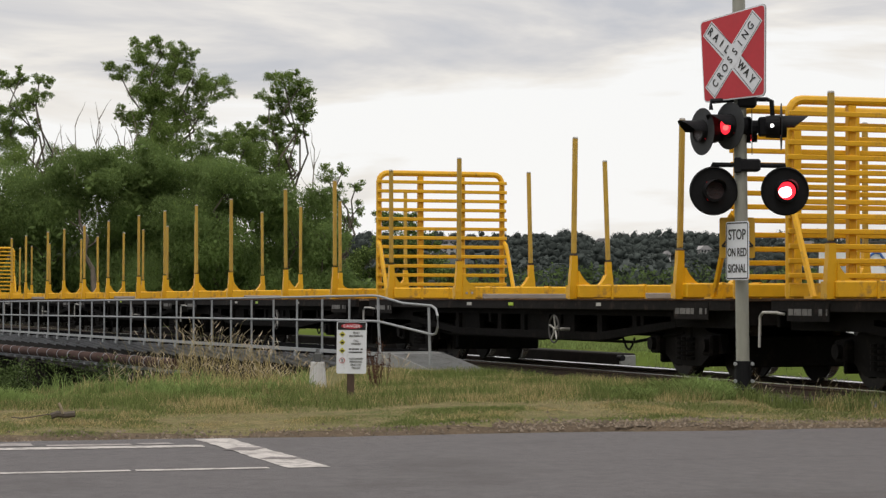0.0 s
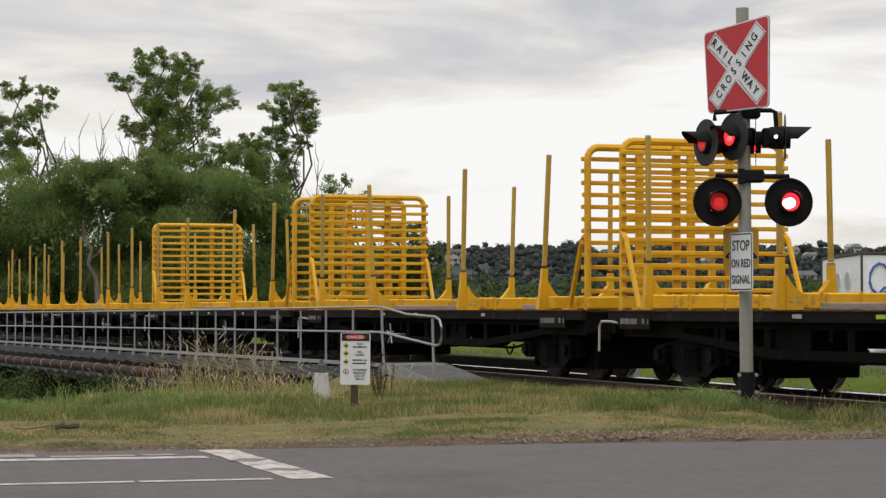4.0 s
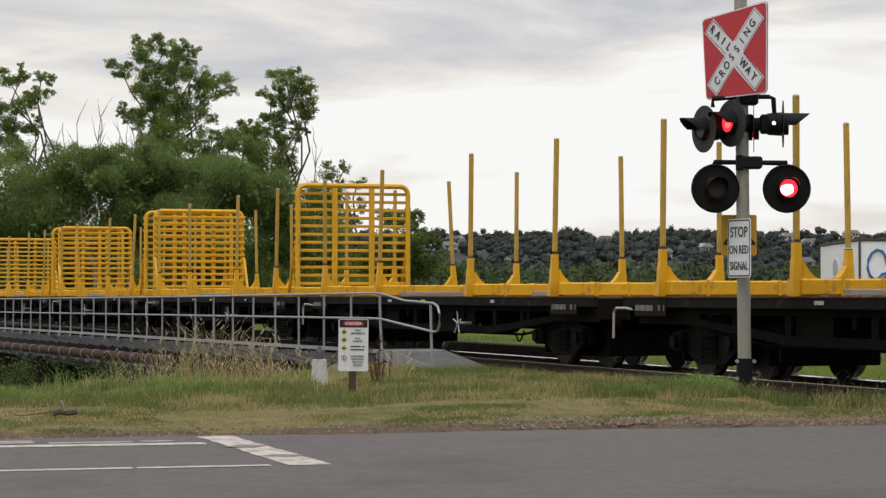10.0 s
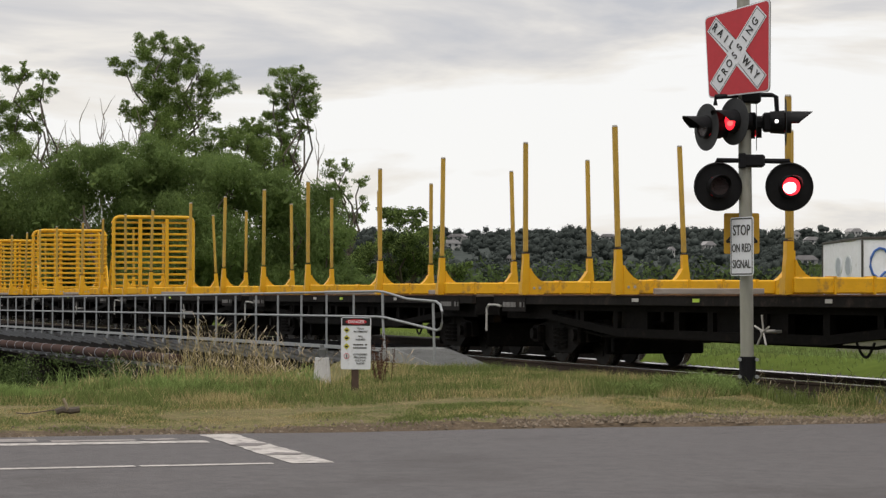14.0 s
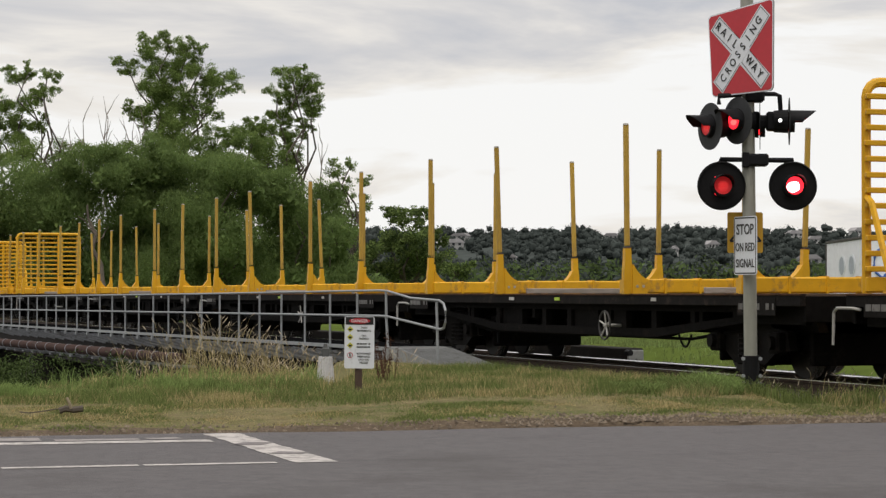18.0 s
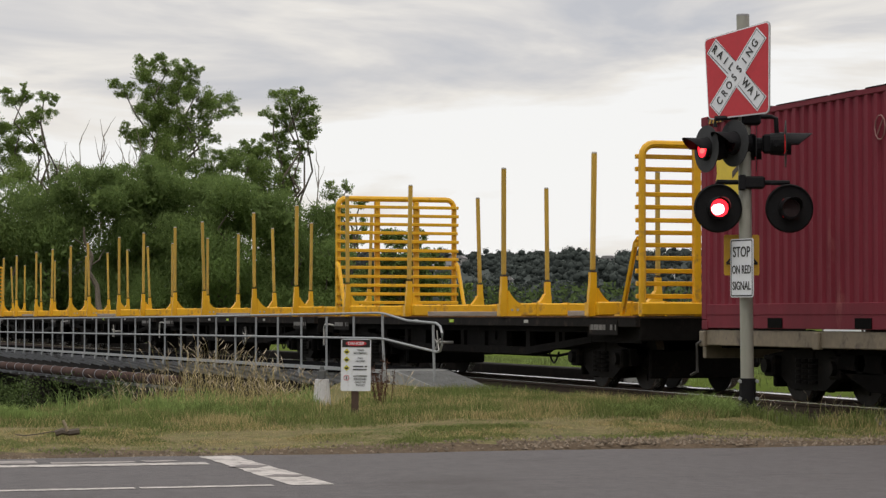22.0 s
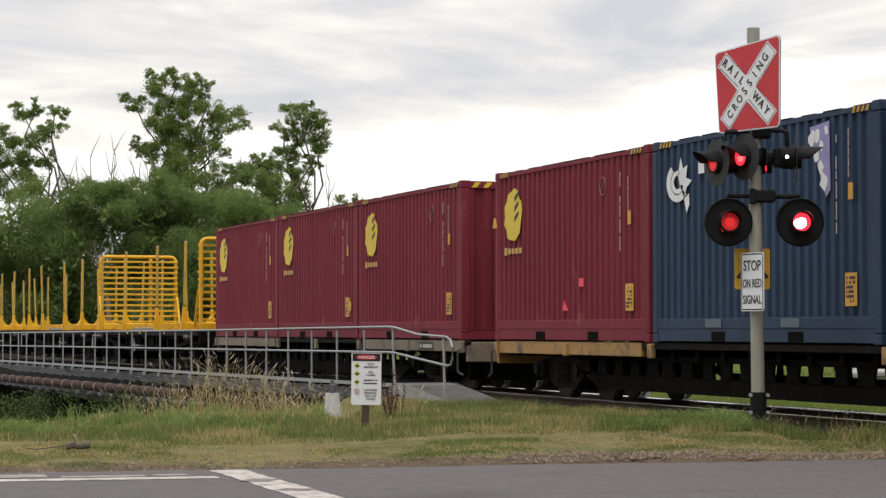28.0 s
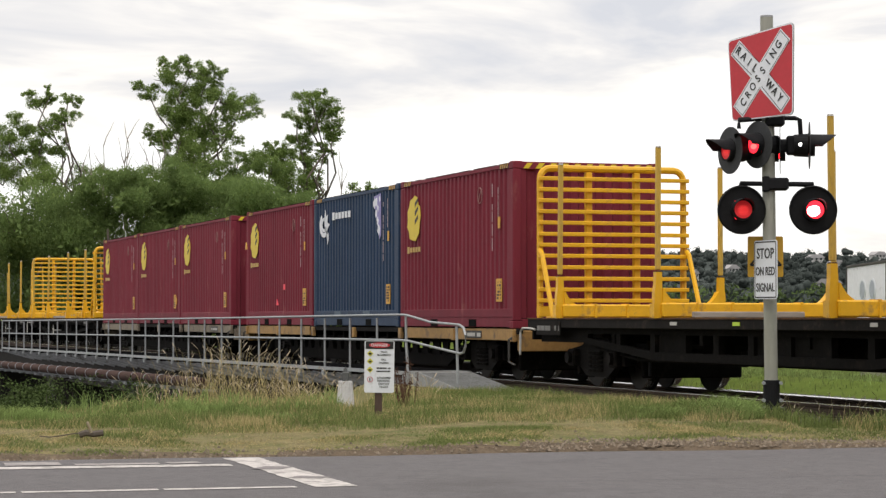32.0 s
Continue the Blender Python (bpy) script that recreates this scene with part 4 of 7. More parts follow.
def build_log_wagon(seed):
    wagon = thing("log_wagon", "empty yellow log wagon with stanchions on a black flat underframe", "wagon", "log wagons of the train")
    half, deck = 7.42, 1.0
    flat_wagon_body(wagon, half, deck, seed)
    for x in (-5.45, 5.45):
        build_bogie(x, wagon)
        for dx in (-0.80, 0.80):
            wheelset(x + dx, wagon)
    bm = bmesh.new()
    x = 1.85
    for k in range(16):
        a, b = k * math.tau / 16, (k + 1) * math.tau / 16
        rod(bm, (x + 0.19 * math.cos(a), -1.33, deck - 0.42 + 0.19 * math.sin(a)), (x + 0.19 * math.cos(b), -1.33, deck - 0.42 + 0.19 * math.sin(b)), 0.014, seg=6)
    rim_bm, bm = bm, bmesh.new()
    for k in range(5):
        a = k * math.tau / 5 + 0.3
        rod(bm, (x, -1.31, deck - 0.42), (x + 0.19 * math.cos(a), -1.33, deck - 0.42 + 0.19 * math.sin(a)), 0.012, seg=6)
    rod(bm, (x, -1.05, deck - 0.42), (x, -1.34, deck - 0.42), 0.022, seg=8)
    wheel = part("handbrake_wheel", bm, M["decal_white"], wagon, "white spoked handbrake wheel")
    part("wheel_rim", rim_bm, M["decal_dim"], wheel)
    for x, y0, y1 in ((-1.5, -1.2, 0.35), (4.1, -0.9, 0.9)):
        bm = bmesh.new()
        box(bm, (x, (y0 + y1) / 2, deck + 0.045), (0.07, y1 - y0, 0.075), bevel=0.008)
        part("cross_bar", bm, M["pale_board"], wagon, "pale weathered timber across the deck")
    return wagon


def add_posts(wagon, number, places, models):
    """Cross bolsters with a post at each end."""
    bolster, post = models
    for pair, x in enumerate(places):
        at = pose(x, 0, 1.0)
        if bolster.parent is None:
            bolster.parent, bolster.matrix_basis = wagon, at
        else:
            twin = again(bolster, wagon, at)
        for side, (y, turn) in enumerate(((-1.275, 0), (1.275, 180))):
            off, lean = BENT.get((number, pair, side), (0.0, rng.uniform(-0.5, 0.5)))
            at = pose(x + off, y, 1.0, lean if side else -lean, rng.uniform(-0.4, 0.4), turn)
            if post.parent is None:
                post.parent, post.matrix_basis = wagon, at
            else:
                again(post, wagon, at)


def build_log_bolster():
    bm = bmesh.new()
    box(bm, (0, 0, 0.105), (0.20, 2.50, 0.19), bevel=0.018)
    ob = part("log_bolster", bm, M["yellow"])
    for y in (-0.75, -0.25, 0.25, 0.75):
        bm = bmesh.new()
        box(bm, (0, y, 0.108), (0.23, 0.03, 0.205))
        part("stiffener", bm, M["yellow"], ob)
    return ob


def add_bulkheads(wagon, front, rear, model):
    for wanted, x, turn in ((front, -7.16, 0), (rear, 7.40, 180)):
        if wanted:
            if model.parent is None:
                model.parent, model.matrix_basis = wagon, pose(x, 0, 1.0, 0, 0, turn)
            else:
                again(model, wagon, pose(x, 0, 1.0, 0, 0, turn))


def wave_panel(bm, length, z0, z1, y, depth, pitch, ends=0.12):
    """Trapezoid corrugation along x between two heights; y is the outer face, inwards is +y."""
    xs = [(-length / 2, 0.0), (-length / 2 + ends, 0.0)]
    x = -length / 2 + ends
    n = round((length - 2 * ends) / pitch)
    p = (length - 2 * ends) / n
    for k in range(n):
        xs += [(x + 0.14 * p, depth), (x + 0.50 * p, depth), (x + 0.64 * p, 0.0), (x + p, 0.0)]
        x += p
    xs.append((length / 2, 0.0))
    low = [bm.verts.new((a, y + d, z0)) for a, d in xs]
    top = [bm.verts.new((a, y + d, z1)) for a, d in xs]
    for i in range(len(xs) - 1):
        bm.faces.new((low[i], low[i + 1], top[i + 1], top[i]))


def build_container(colour, seed):
    """A 20-foot corrugated container; origin at the middle of its floor."""
    L, W, H = 6.01, 2.438, 2.591
    red = colour == "red_box"
    name = "maroon" if red else "faded blue"
    box_ = thing("shipping_container", name + " corrugated steel container riding on a flat wagon", "container", "containers on the train")
    mat = M[colour]
    for s in (-1, 1):
        bm = bmesh.new()
        wave_panel(bm, L - 0.2, 0.30, H - 0.08, 0.0, 0.030, 0.205)
        m = Matrix.Translation((0, s * (W / 2 - 0.012), 0)) @ (pose(0, 0, 0) if s < 0 else pose(0, 0, 0, 0, 0, 180))
        bmesh.ops.transform(bm, matrix=m, verts=bm.verts)
        part("side_panel", bm, mat, box_)
        bm = bmesh.new()
        box(bm, (0, s * (W / 2 - 0.03), 0.242), (L - 0.24, 0.05, 0.132), bevel=0.006)
        box(bm, (0, s * (W / 2 - 0.04), 0.100), (L - 0.24, 0.06, 0.16), bevel=0.006)
        part("bottom_rail", bm, mat, box_)
        bm = bmesh.new()
        box(bm, (0, s * (W / 2 - 0.035), H - 0.060), (L - 0.24, 0.06, 0.065), bevel=0.008)
        part("top_rail", bm, mat, box_)
        bm = bmesh.new()
        r3 = random.Random(seed + 7 + s)
        for k in range(9):
            box(bm, (-L / 2 + 0.42 + k * 0.65 + r3.uniform(-0.08, 0.08), s * (W / 2 - 0.034), H - 0.024), (r3.uniform(0.3, 0.62), 0.060, r3.uniform(0.006, 0.014)))
        tagged(part("worn_edge", bm, M["box_dark"], box_), kind="stuff")
        # solid near-black blocks paint in the shade of the open fork pockets
        for x in (-1.03, 1.03):
            bm = bmesh.new()
            box(bm, (x, s * (W / 2 - 0.032), 0.085), (0.36, 0.064, 0.115))
            part("fork_pocket", bm, M["box_dark"], box_)
        bm = bmesh.new()
        m2 = pose(s * (L / 2 - 0.02), 0, 0, 0, 0, 90 * -s)
        wave_panel(bm, W - 0.2, 0.16, H - 0.12, 0.0, 0.045, 0.27)
        bmesh.ops.transform(bm, matrix=Matrix.Translation((s * (L / 2 - 0.02), 0, 0)) @ pose(0, 0, 0, 0, 0, 90 * s), verts=bm.verts)
        part("end_panel", bm, mat, box_)
        bm = bmesh.new()
        box(bm, (s * (L / 2 - 0.05), 0, 0.08), (0.09, W - 0.3, 0.14), bevel=0.006)
        box(bm, (s * (L / 2 - 0.05), 0, H - 0.07), (0.09, W - 0.3, 0.12), bevel=0.006)
        part("end_rail", bm, mat, box_)
        for t in (-1, 1):
            bm = bmesh.new()
            box(bm, (s * (L / 2 - 0.075), t * (W / 2 - 0.07), H / 2), (0.15, 0.14, H - 0.24), bevel=0.012)
            part("corner_post", bm, mat, box_)
            for z in (0.059, H - 0.059):
                bm = bmesh.new()
                box(bm, (s * (L / 2 - 0.089), t * (W / 2 - 0.081), z), (0.178, 0.162, 0.118), bevel=0.012)
                rod(bm, (s * (L / 2 - 0.089), t * (W / 2 + 0.001), z), (s * (L / 2 - 0.089), t * (W / 2 - 0.03), z), 0.035, seg=8)
                part("corner_casting", bm, mat, box_)
    bm = bmesh.new()
    box(bm, (0, 0, H - 0.045), (L - 0.2, W - 0.1, 0.02))
    part("roof", bm, mat, box_)
    bm = bmesh.new()
    box(bm, (0, 0, 0.10), (L - 0.3, W - 0.2, 0.12))
    part("floor_frame", bm, M["under_black"], box_)
    y = -W / 2 - 0.001
    if red:
        bm = bmesh.new()
        cx, cz = -L / 2 + 0.82, 1.90
        outline = [(-0.10, -0.37), (0.10, -0.39), (0.20, -0.33), (0.30, -0.27), (0.34, -0.12), (0.40, 0.04), (0.36, 0.20), (0.27, 0.24), (0.22, 0.36), (0.06, 0.41), (-0.08, 0.36), (-0.22, 0.33), (-0.27, 0.22), (-0.37, 0.14), (-0.35, -0.02), (-0.39, -0.13), (-0.28, -0.22), (-0.24, -0.34)]
        slab(bm, [(cx + a, cz + b) for a, b in outline], 0.008, pose(0, y, 0))
        logo = part("emblem", bm, M["logo_yellow"], box_, "yellow rounded emblem with dark strokes")
        bm = bmesh.new()
        for k in range(3):
            slab(bm, [(cx + 0.08, cz - 0.10 + k * 0.15), (cx + 0.26, cz + 0.00 + k * 0.15), (cx + 0.26, cz + 0.06 + k * 0.15), (cx + 0.08, cz - 0.02 + k * 0.15)], 0.008, pose(0, y - 0.005, 0))
        part("emblem_stroke", bm, M["bar_dark"], logo)
        bm = bmesh.new()
        for k in range(5):        # a row of plain blocks
            box(bm, (cx - 0.32 + k * 0.16, y, cz - 0.54), (0.115, 0.006, 0.085 + 0.03 * (k == 0)))
        part("name_marking", bm, M["bar_gold"], box_)
        bm = bmesh.new()
        for k in range(10):
            a, b = k * math.tau / 10, (k + 1) * math.tau / 10
            rod(bm, (1.42 + 0.11 * math.cos(a), y, 2.13 + 0.13 * math.sin(a)), (1.42 + 0.11 * math.cos(b), y, 2.13 + 0.13 * math.sin(b)), 0.007, seg=5)
        rod(bm, (1.36, y, 2.05), (1.48, y, 2.21), 0.008, seg=5)
        part("round_mark", bm, M["mark_rose"], box_)
    else:
        # a white beast's head with mane, a row of plain bars, and a tapering sprayed stencil
        cx, cz = -2.20, 2.03
        # a curled head: two open rings, a ragged crest and a snout
        for k, (ra, rb, a0, a1) in enumerate(((0.34, 0.22, 2.2, 5.6), (0.20, 0.12, 1.2, 5.9))):
            bm = bmesh.new()
            mids = [a0 + (a1 - a0) * j / 14 for j in range(15)]
            ring = [(cx + ra * math.cos(q), cz + ra * 0.74 * math.sin(q)) for q in mids] + [(cx + rb * math.cos(q), cz + rb * 0.74 * math.sin(q)) for q in mids[::-1]]
            slab(bm, ring, 0.006, pose(0, y, 0))
            part("emblem", bm, M["spray_white"], box_, "white curled head emblem")
        for outline in ([(0.02, 0.10), (0.10, 0.30), (0.16, 0.16), (0.30, 0.20), (0.26, 0.04), (0.44, 0.00), (0.28, -0.08), (0.20, -0.20), (0.08, -0.06)], [(0.20, -0.22), (0.34, -0.16), (0.36, -0.30), (0.28, -0.40)]):
            bm = bmesh.new()
            slab(bm, [(cx + p, cz + q) for p, q in outline], 0.006, pose(0, y, 0))
            part("emblem", bm, M["spray_white"], box_)
        for k in range(6):        # a row of plain blocks
            bm = bmesh.new()
            box(bm, (-1.48 + k * 0.235, y, 2.175), (0.165, 0.006, 0.125 + 0.03 * (k == 0)))
            part("name_marking", bm, M["spray_white"], box_)
        bm = bmesh.new()
        slab(bm, [(1.42, 2.42), (1.88, 2.46), (1.90, 1.70), (1.80, 1.62), (1.62, 1.95)], 0.006, pose(0, y, 0))
        stencil = part("spray_tag", bm, M["spray_violet"], box_, "violet and white sprayed tapering stencil")
        r = random.Random(5)
        for p, q, size_ in ((1.48, 2.28, 0.09), (1.60, 2.33, 0.08), (1.58, 2.10, 0.08), (1.70, 2.20, 0.06), (1.68, 1.96, 0.07), (1.76, 1.80, 0.10), (1.82, 2.36, 0.05)):
            bm = bmesh.new()
            slab(bm, [(p + size_ * r.uniform(0.6, 1.1) * math.cos(j * math.tau / 9), q + size_ * r.uniform(0.7, 1.3) * math.sin(j * math.tau / 9)) for j in range(9)], 0.006, pose(0, y - 0.004, 0))
            part("spray_fleck", bm, M["spray_white"], stencil)
        for x in (-1.03, 1.03):
            bm = bmesh.new()
            box(bm, (x - 0.12, y - 0.001, 0.245), (0.46, 0.006, 0.10))
            part("paint_patch", bm, M["blue_patch"], box_)
    bm = bmesh.new()
    bars(bm, -0.55, 0, 1.1, 0.034, 1, 0, seed + 1, 0.006, 0.9)
    bmesh.ops.transform(bm, matrix=pose(2.02, y, 1.75, 0, 90, 0), verts=bm.verts)
    part("number_marking", bm, M["bar_pale"], box_)
    bm = bmesh.new()
    bars(bm, -0.3, 0, 0.6, 0.032, 1, 0, seed + 2, 0.006, 0.9)
    bmesh.ops.transform(bm, matrix=pose(2.30, y, 2.05, 0, 90, 0), verts=bm.verts)
    part("number_marking", bm, M["bar_pale"], box_)
    bm = bmesh.new()
    box(bm, (2.36, y, 0.60), (0.26, 0.008, 0.36))
    label_ = part("data_plate", bm, M["label_amber"], box_, "amber data panel with small dark print")
    bm = bmesh.new()
    bars(bm, 2.26, 0.45, 0.20, 0.30, 6, y - 0.005, seed + 3, 0.004, 0.7)
    part("print", bm, M["bar_dark"], label_)
    bm = bmesh.new()
    box(bm, (2.36, y, 1.66), (0.10, 0.008, 0.18))
    part("small_plate", bm, M["label_amber"], box_)
    for x0_ in (-L / 2 + 0.22, L / 2 - 0.62):        # black and yellow strips on the top rail
        bm = bmesh.new()
        box(bm, (x0_ + 0.20, y + 0.004, H - 0.062), (0.42, 0.006, 0.07))
        strip = part("warning_strip", bm, M["bar_dark"], box_, "black and yellow warning strip")
        for k in range(4):
            bm = bmesh.new()
            slab(bm, [(x0_ + 0.02 + k * 0.10, H - 0.095), (x0_ + 0.06 + k * 0.10, H - 0.095), (x0_ + 0.10 + k * 0.10, H - 0.029), (x0_ + 0.06 + k * 0.10, H - 0.029)], 0.004, pose(0, y - 0.001, 0))
            part("hazard_stripe", bm, M["label_amber"], strip)
    for k in range(11):
        bm = bmesh.new()
        slab(bm, [(-1.05 + k * 0.20, H - 0.115), (-0.96 + k * 0.20, H - 0.115), (-0.89 + k * 0.20, H - 0.03), (-0.98 + k * 0.20, H - 0.03)], 0.006, pose(L / 2 + 0.002, 0, 0, 0, 0, 90))
        part("hazard_stripe", bm, M["logo_yellow"], box_)
    return box_


def build_box_wagon(sill, seed):
    wagon = thing("container_wagon", "skeletal container flat wagon with " + ("ochre" if sill == "sill_yellow" else "weathered grey") + " sills", "wagon", "container wagons of the train")
    half, top = 9.25, 0.83
    for y in (-1.13, 1.13):
        bm = bmesh.new()
        box(bm, (0, y, top - 0.035), (2 * half, 0.10, 0.088), bevel=0.01)
        part("side_sill", bm, M["deck_edge"], wagon)
        for s in (-1, 1):
            bm = bmesh.new()
            box(bm, (s * (half - 2.95), y * 1.012, top - 0.086), (5.7, 0.10, 0.186), bevel=0.01)
            part("end_sill", bm, M[sill], wagon)
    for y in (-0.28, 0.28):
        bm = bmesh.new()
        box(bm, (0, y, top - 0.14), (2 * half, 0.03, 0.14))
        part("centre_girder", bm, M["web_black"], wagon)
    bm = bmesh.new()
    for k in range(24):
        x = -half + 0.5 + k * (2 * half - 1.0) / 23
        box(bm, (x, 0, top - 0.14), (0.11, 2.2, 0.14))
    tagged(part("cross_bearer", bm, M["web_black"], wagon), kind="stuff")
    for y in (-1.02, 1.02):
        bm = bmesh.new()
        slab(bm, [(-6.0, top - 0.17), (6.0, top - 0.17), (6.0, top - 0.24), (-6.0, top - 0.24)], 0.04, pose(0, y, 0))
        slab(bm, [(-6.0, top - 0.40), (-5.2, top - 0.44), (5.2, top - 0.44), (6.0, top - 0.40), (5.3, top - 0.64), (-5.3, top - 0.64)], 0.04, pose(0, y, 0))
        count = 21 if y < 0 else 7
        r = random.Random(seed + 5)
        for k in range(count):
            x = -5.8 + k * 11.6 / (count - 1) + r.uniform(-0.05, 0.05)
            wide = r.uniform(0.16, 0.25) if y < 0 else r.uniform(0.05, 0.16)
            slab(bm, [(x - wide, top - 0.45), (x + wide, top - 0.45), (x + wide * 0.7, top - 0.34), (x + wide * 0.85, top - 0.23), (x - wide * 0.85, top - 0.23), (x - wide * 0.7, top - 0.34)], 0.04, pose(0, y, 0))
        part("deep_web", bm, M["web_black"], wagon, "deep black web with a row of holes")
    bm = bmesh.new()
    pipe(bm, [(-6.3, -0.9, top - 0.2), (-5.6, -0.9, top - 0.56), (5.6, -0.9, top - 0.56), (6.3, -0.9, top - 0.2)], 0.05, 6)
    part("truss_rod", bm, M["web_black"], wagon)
    for x in (-9.1, -6.15, -3.1, 0, 3.1, 6.15, 9.1):
        bm = bmesh.new()
        box(bm, (x, -1.20, top - 0.10), (0.14, 0.07, 0.19), bevel=0.01)
        part("twistlock", bm, M[sill], wagon)
    for s in (-1, 1):
        bm = bmesh.new()
        box(bm, (s * (half - 0.05), 0, top - 0.18), (0.10, 2.3, 0.32), bevel=0.01)
        part("headstock", bm, M[sill], wagon)
        bm = bmesh.new()
        box(bm, (s * (half + 0.2), 0, top - 0.20), (0.45, 0.18, 0.18), bevel=0.03)
        box(bm, (s * (half + 0.42), 0.03, top - 0.20), (0.16, 0.30, 0.26), bevel=0.05)
        part("coupler", bm, M["bogie"], wagon)
        bm = bmesh.new()
        pipe(bm, [(s * half, 0.35, top - 0.28), (s * (half + 0.14), 0.36, top - 0.50), (s * (half + 0.34), 0.32, top - 0.55), (s * (half + 0.48), 0.22, top - 0.40)], 0.024, 6)
        part("air_hose", bm, M["black_metal"], wagon)
        bm = bmesh.new()
        pipe(bm, [(s * (half - 0.15), -1.18, top - 0.1), (s * (half - 0.12), -1.28, top - 0.16), (s * (half - 0.12), -1.28, top - 0.50), (s * (half + 0.1), -1.26, top - 0.55)], 0.018, 6)
        part("hand_rail", bm, M["decal_dim"], wagon)
    bm = bmesh.new()
    box(bm, (7.2, -1.200, top - 0.09), (0.75, 0.006, 0.12))
    plate = part("number_panel", bm, M["decal_dim"], wagon)
    bm = bmesh.new()
    bars(bm, 6.87, top - 0.14, 0.68, 0.09, 1, -1.205, seed)
    part("marking", bm, M["decal_white"], plate)
    for x in (-6.9, 6.9):
        build_bogie(x, wagon)
        for dx in (-0.80, 0.80):
            wheelset(x + dx, wagon)
    return wagon


def build_train():
    model = build_log_wagon(11)
    bulk = build_bulkhead()
    wagons = []
    for k, (u, front, rear, places) in enumerate(LOG_WAGONS):
        w = model if k == 0 else copy_thing(model, pose(u, CENTRE, 0))
        w.matrix_basis = pose(u, CENTRE, 0)
        wagons.append(w)
        TRAIN.append((w, u, 0.0))
    # some of the handbrakes have only a bare cross of spokes, two wagons have none on this side
    for k in (5, 7, 8, 9, 11, 12):
        for ob in list(wagons[k].children):
            if ob.name.split(".")[0] == "handbrake_wheel":
                for kid in list(ob.children):
                    bpy.data.objects.remove(kid)
                if k in (8, 12):
                    bpy.data.objects.remove(ob)
                elif k in (5, 11):
                    ob.matrix_basis = pose(-3.2 if k == 5 else -2.5, 0, 0) @ ob.matrix_basis
    models = (build_log_bolster(), build_stanchion())
    for number, (w, (u, front, rear, places)) in enumerate(zip(wagons, LOG_WAGONS)):
        add_posts(w, number, places, models)
        add_bulkheads(w, front, rear, bulk)
        if front or rear:
            w["label"] = "empty yellow log wagon with stanchions and slatted end bulkhead" + ("s" if front and rear else "")
    first = build_container("red_box", 21)
    blue = build_container("blue_box", 31)
    u0 = -23.19
    spots = [(u0 + 3.03 + k * 6.135, first) for k in range(3)] + [(-3.28 + 3.03, first), (-3.28 + 3.03 + 6.135, blue), (-3.28 + 3.03 + 12.27, first)]
    used, boxes = set(), []
    for u, src in spots:
        ob = src if src not in used else copy_thing(src, pose(u, CENTRE, 0.84))
        used.add(src)
        ob.matrix_basis = pose(u, CENTRE, 0.84)
        TRAIN.append((ob, u, 0.84))
        boxes.append(ob)
    # stickers and tags that only some of the containers carry
    y = -1.2205
    bm = bmesh.new()
    box(bm, (0.62, y, 0.83), (0.17, 0.006, 0.12))
    part("sticker", bm, M["sticker_red"], boxes[3], "bright red square sticker")
    bm = bmesh.new()
    slab(bm, [(-0.10, 0.44), (0.12, 0.44), (-0.05, 0.58)], 0.006, pose(0, y, 0))
    part("sticker", bm, M["sticker_red"], boxes[3], "bright red three-cornered sticker")
    bm = bmesh.new()
    slab(bm, [(-3.06, 1.74), (-2.90, 1.74), (-2.93, 1.84), (-3.00, 1.90)], 0.02, pose(0, y - 0.01, 0))
    part("tag", bm, M["label_amber"], boxes[3], "torn amber tag at the corner post")
    bm = bmesh.new()
    slab(bm, [(2.44, 0.52), (2.60, 0.52), (2.63, 0.66), (2.50, 0.74), (2.43, 0.64)], 0.01, pose(0, y - 0.004, 0))
    part("tag", bm, M["label_amber"], boxes[1], "orange tag beside the data panel")
    boxes[3]["label"] = "maroon corrugated steel container with two red stickers"
    for u, sill, seed in ((-14.03, "sill_grey", 41), (5.885, "sill_yellow", 43)):
        w = build_box_wagon(sill, seed)
        w.matrix_basis = pose(u, CENTRE, 0)
        TRAIN.append((w, u, 0.0))


build_train()


# ---- beside the track ----
FACE = 71.545          # degrees by which things that face the camera are turned
LAMPS = []             # turning lamp inserts and their phase


def rounded(w, h, r, n=4):
    pts = []
    for cx, cz, a0 in ((w / 2 - r, h / 2 - r, 0), (-w / 2 + r, h / 2 - r, 90), (-w / 2 + r, -h / 2 + r, 180), (w / 2 - r, -h / 2 + r, 270)):
        for k in range(n + 1):
            a = radians(a0 + 90 * k / n)
            pts.append((cx + r * math.cos(a), cz + r * math.sin(a)))
    return pts


def rim(bm, w, h, r, t, y):
    """A flat border line just inside a rounded board."""
    a, b = rounded(w, h, r), rounded(w - 2 * t, h - 2 * t, max(r - t, 0.004))
    va = [bm.verts.new((x, y, z)) for x, z in a]
    vb = [bm.verts.new((x, y, z)) for x, z in b]
    for i in range(len(a)):
        j = (i + 1) % len(a)
        bm.faces.new((va[i], va[j], vb[j], vb[i]))


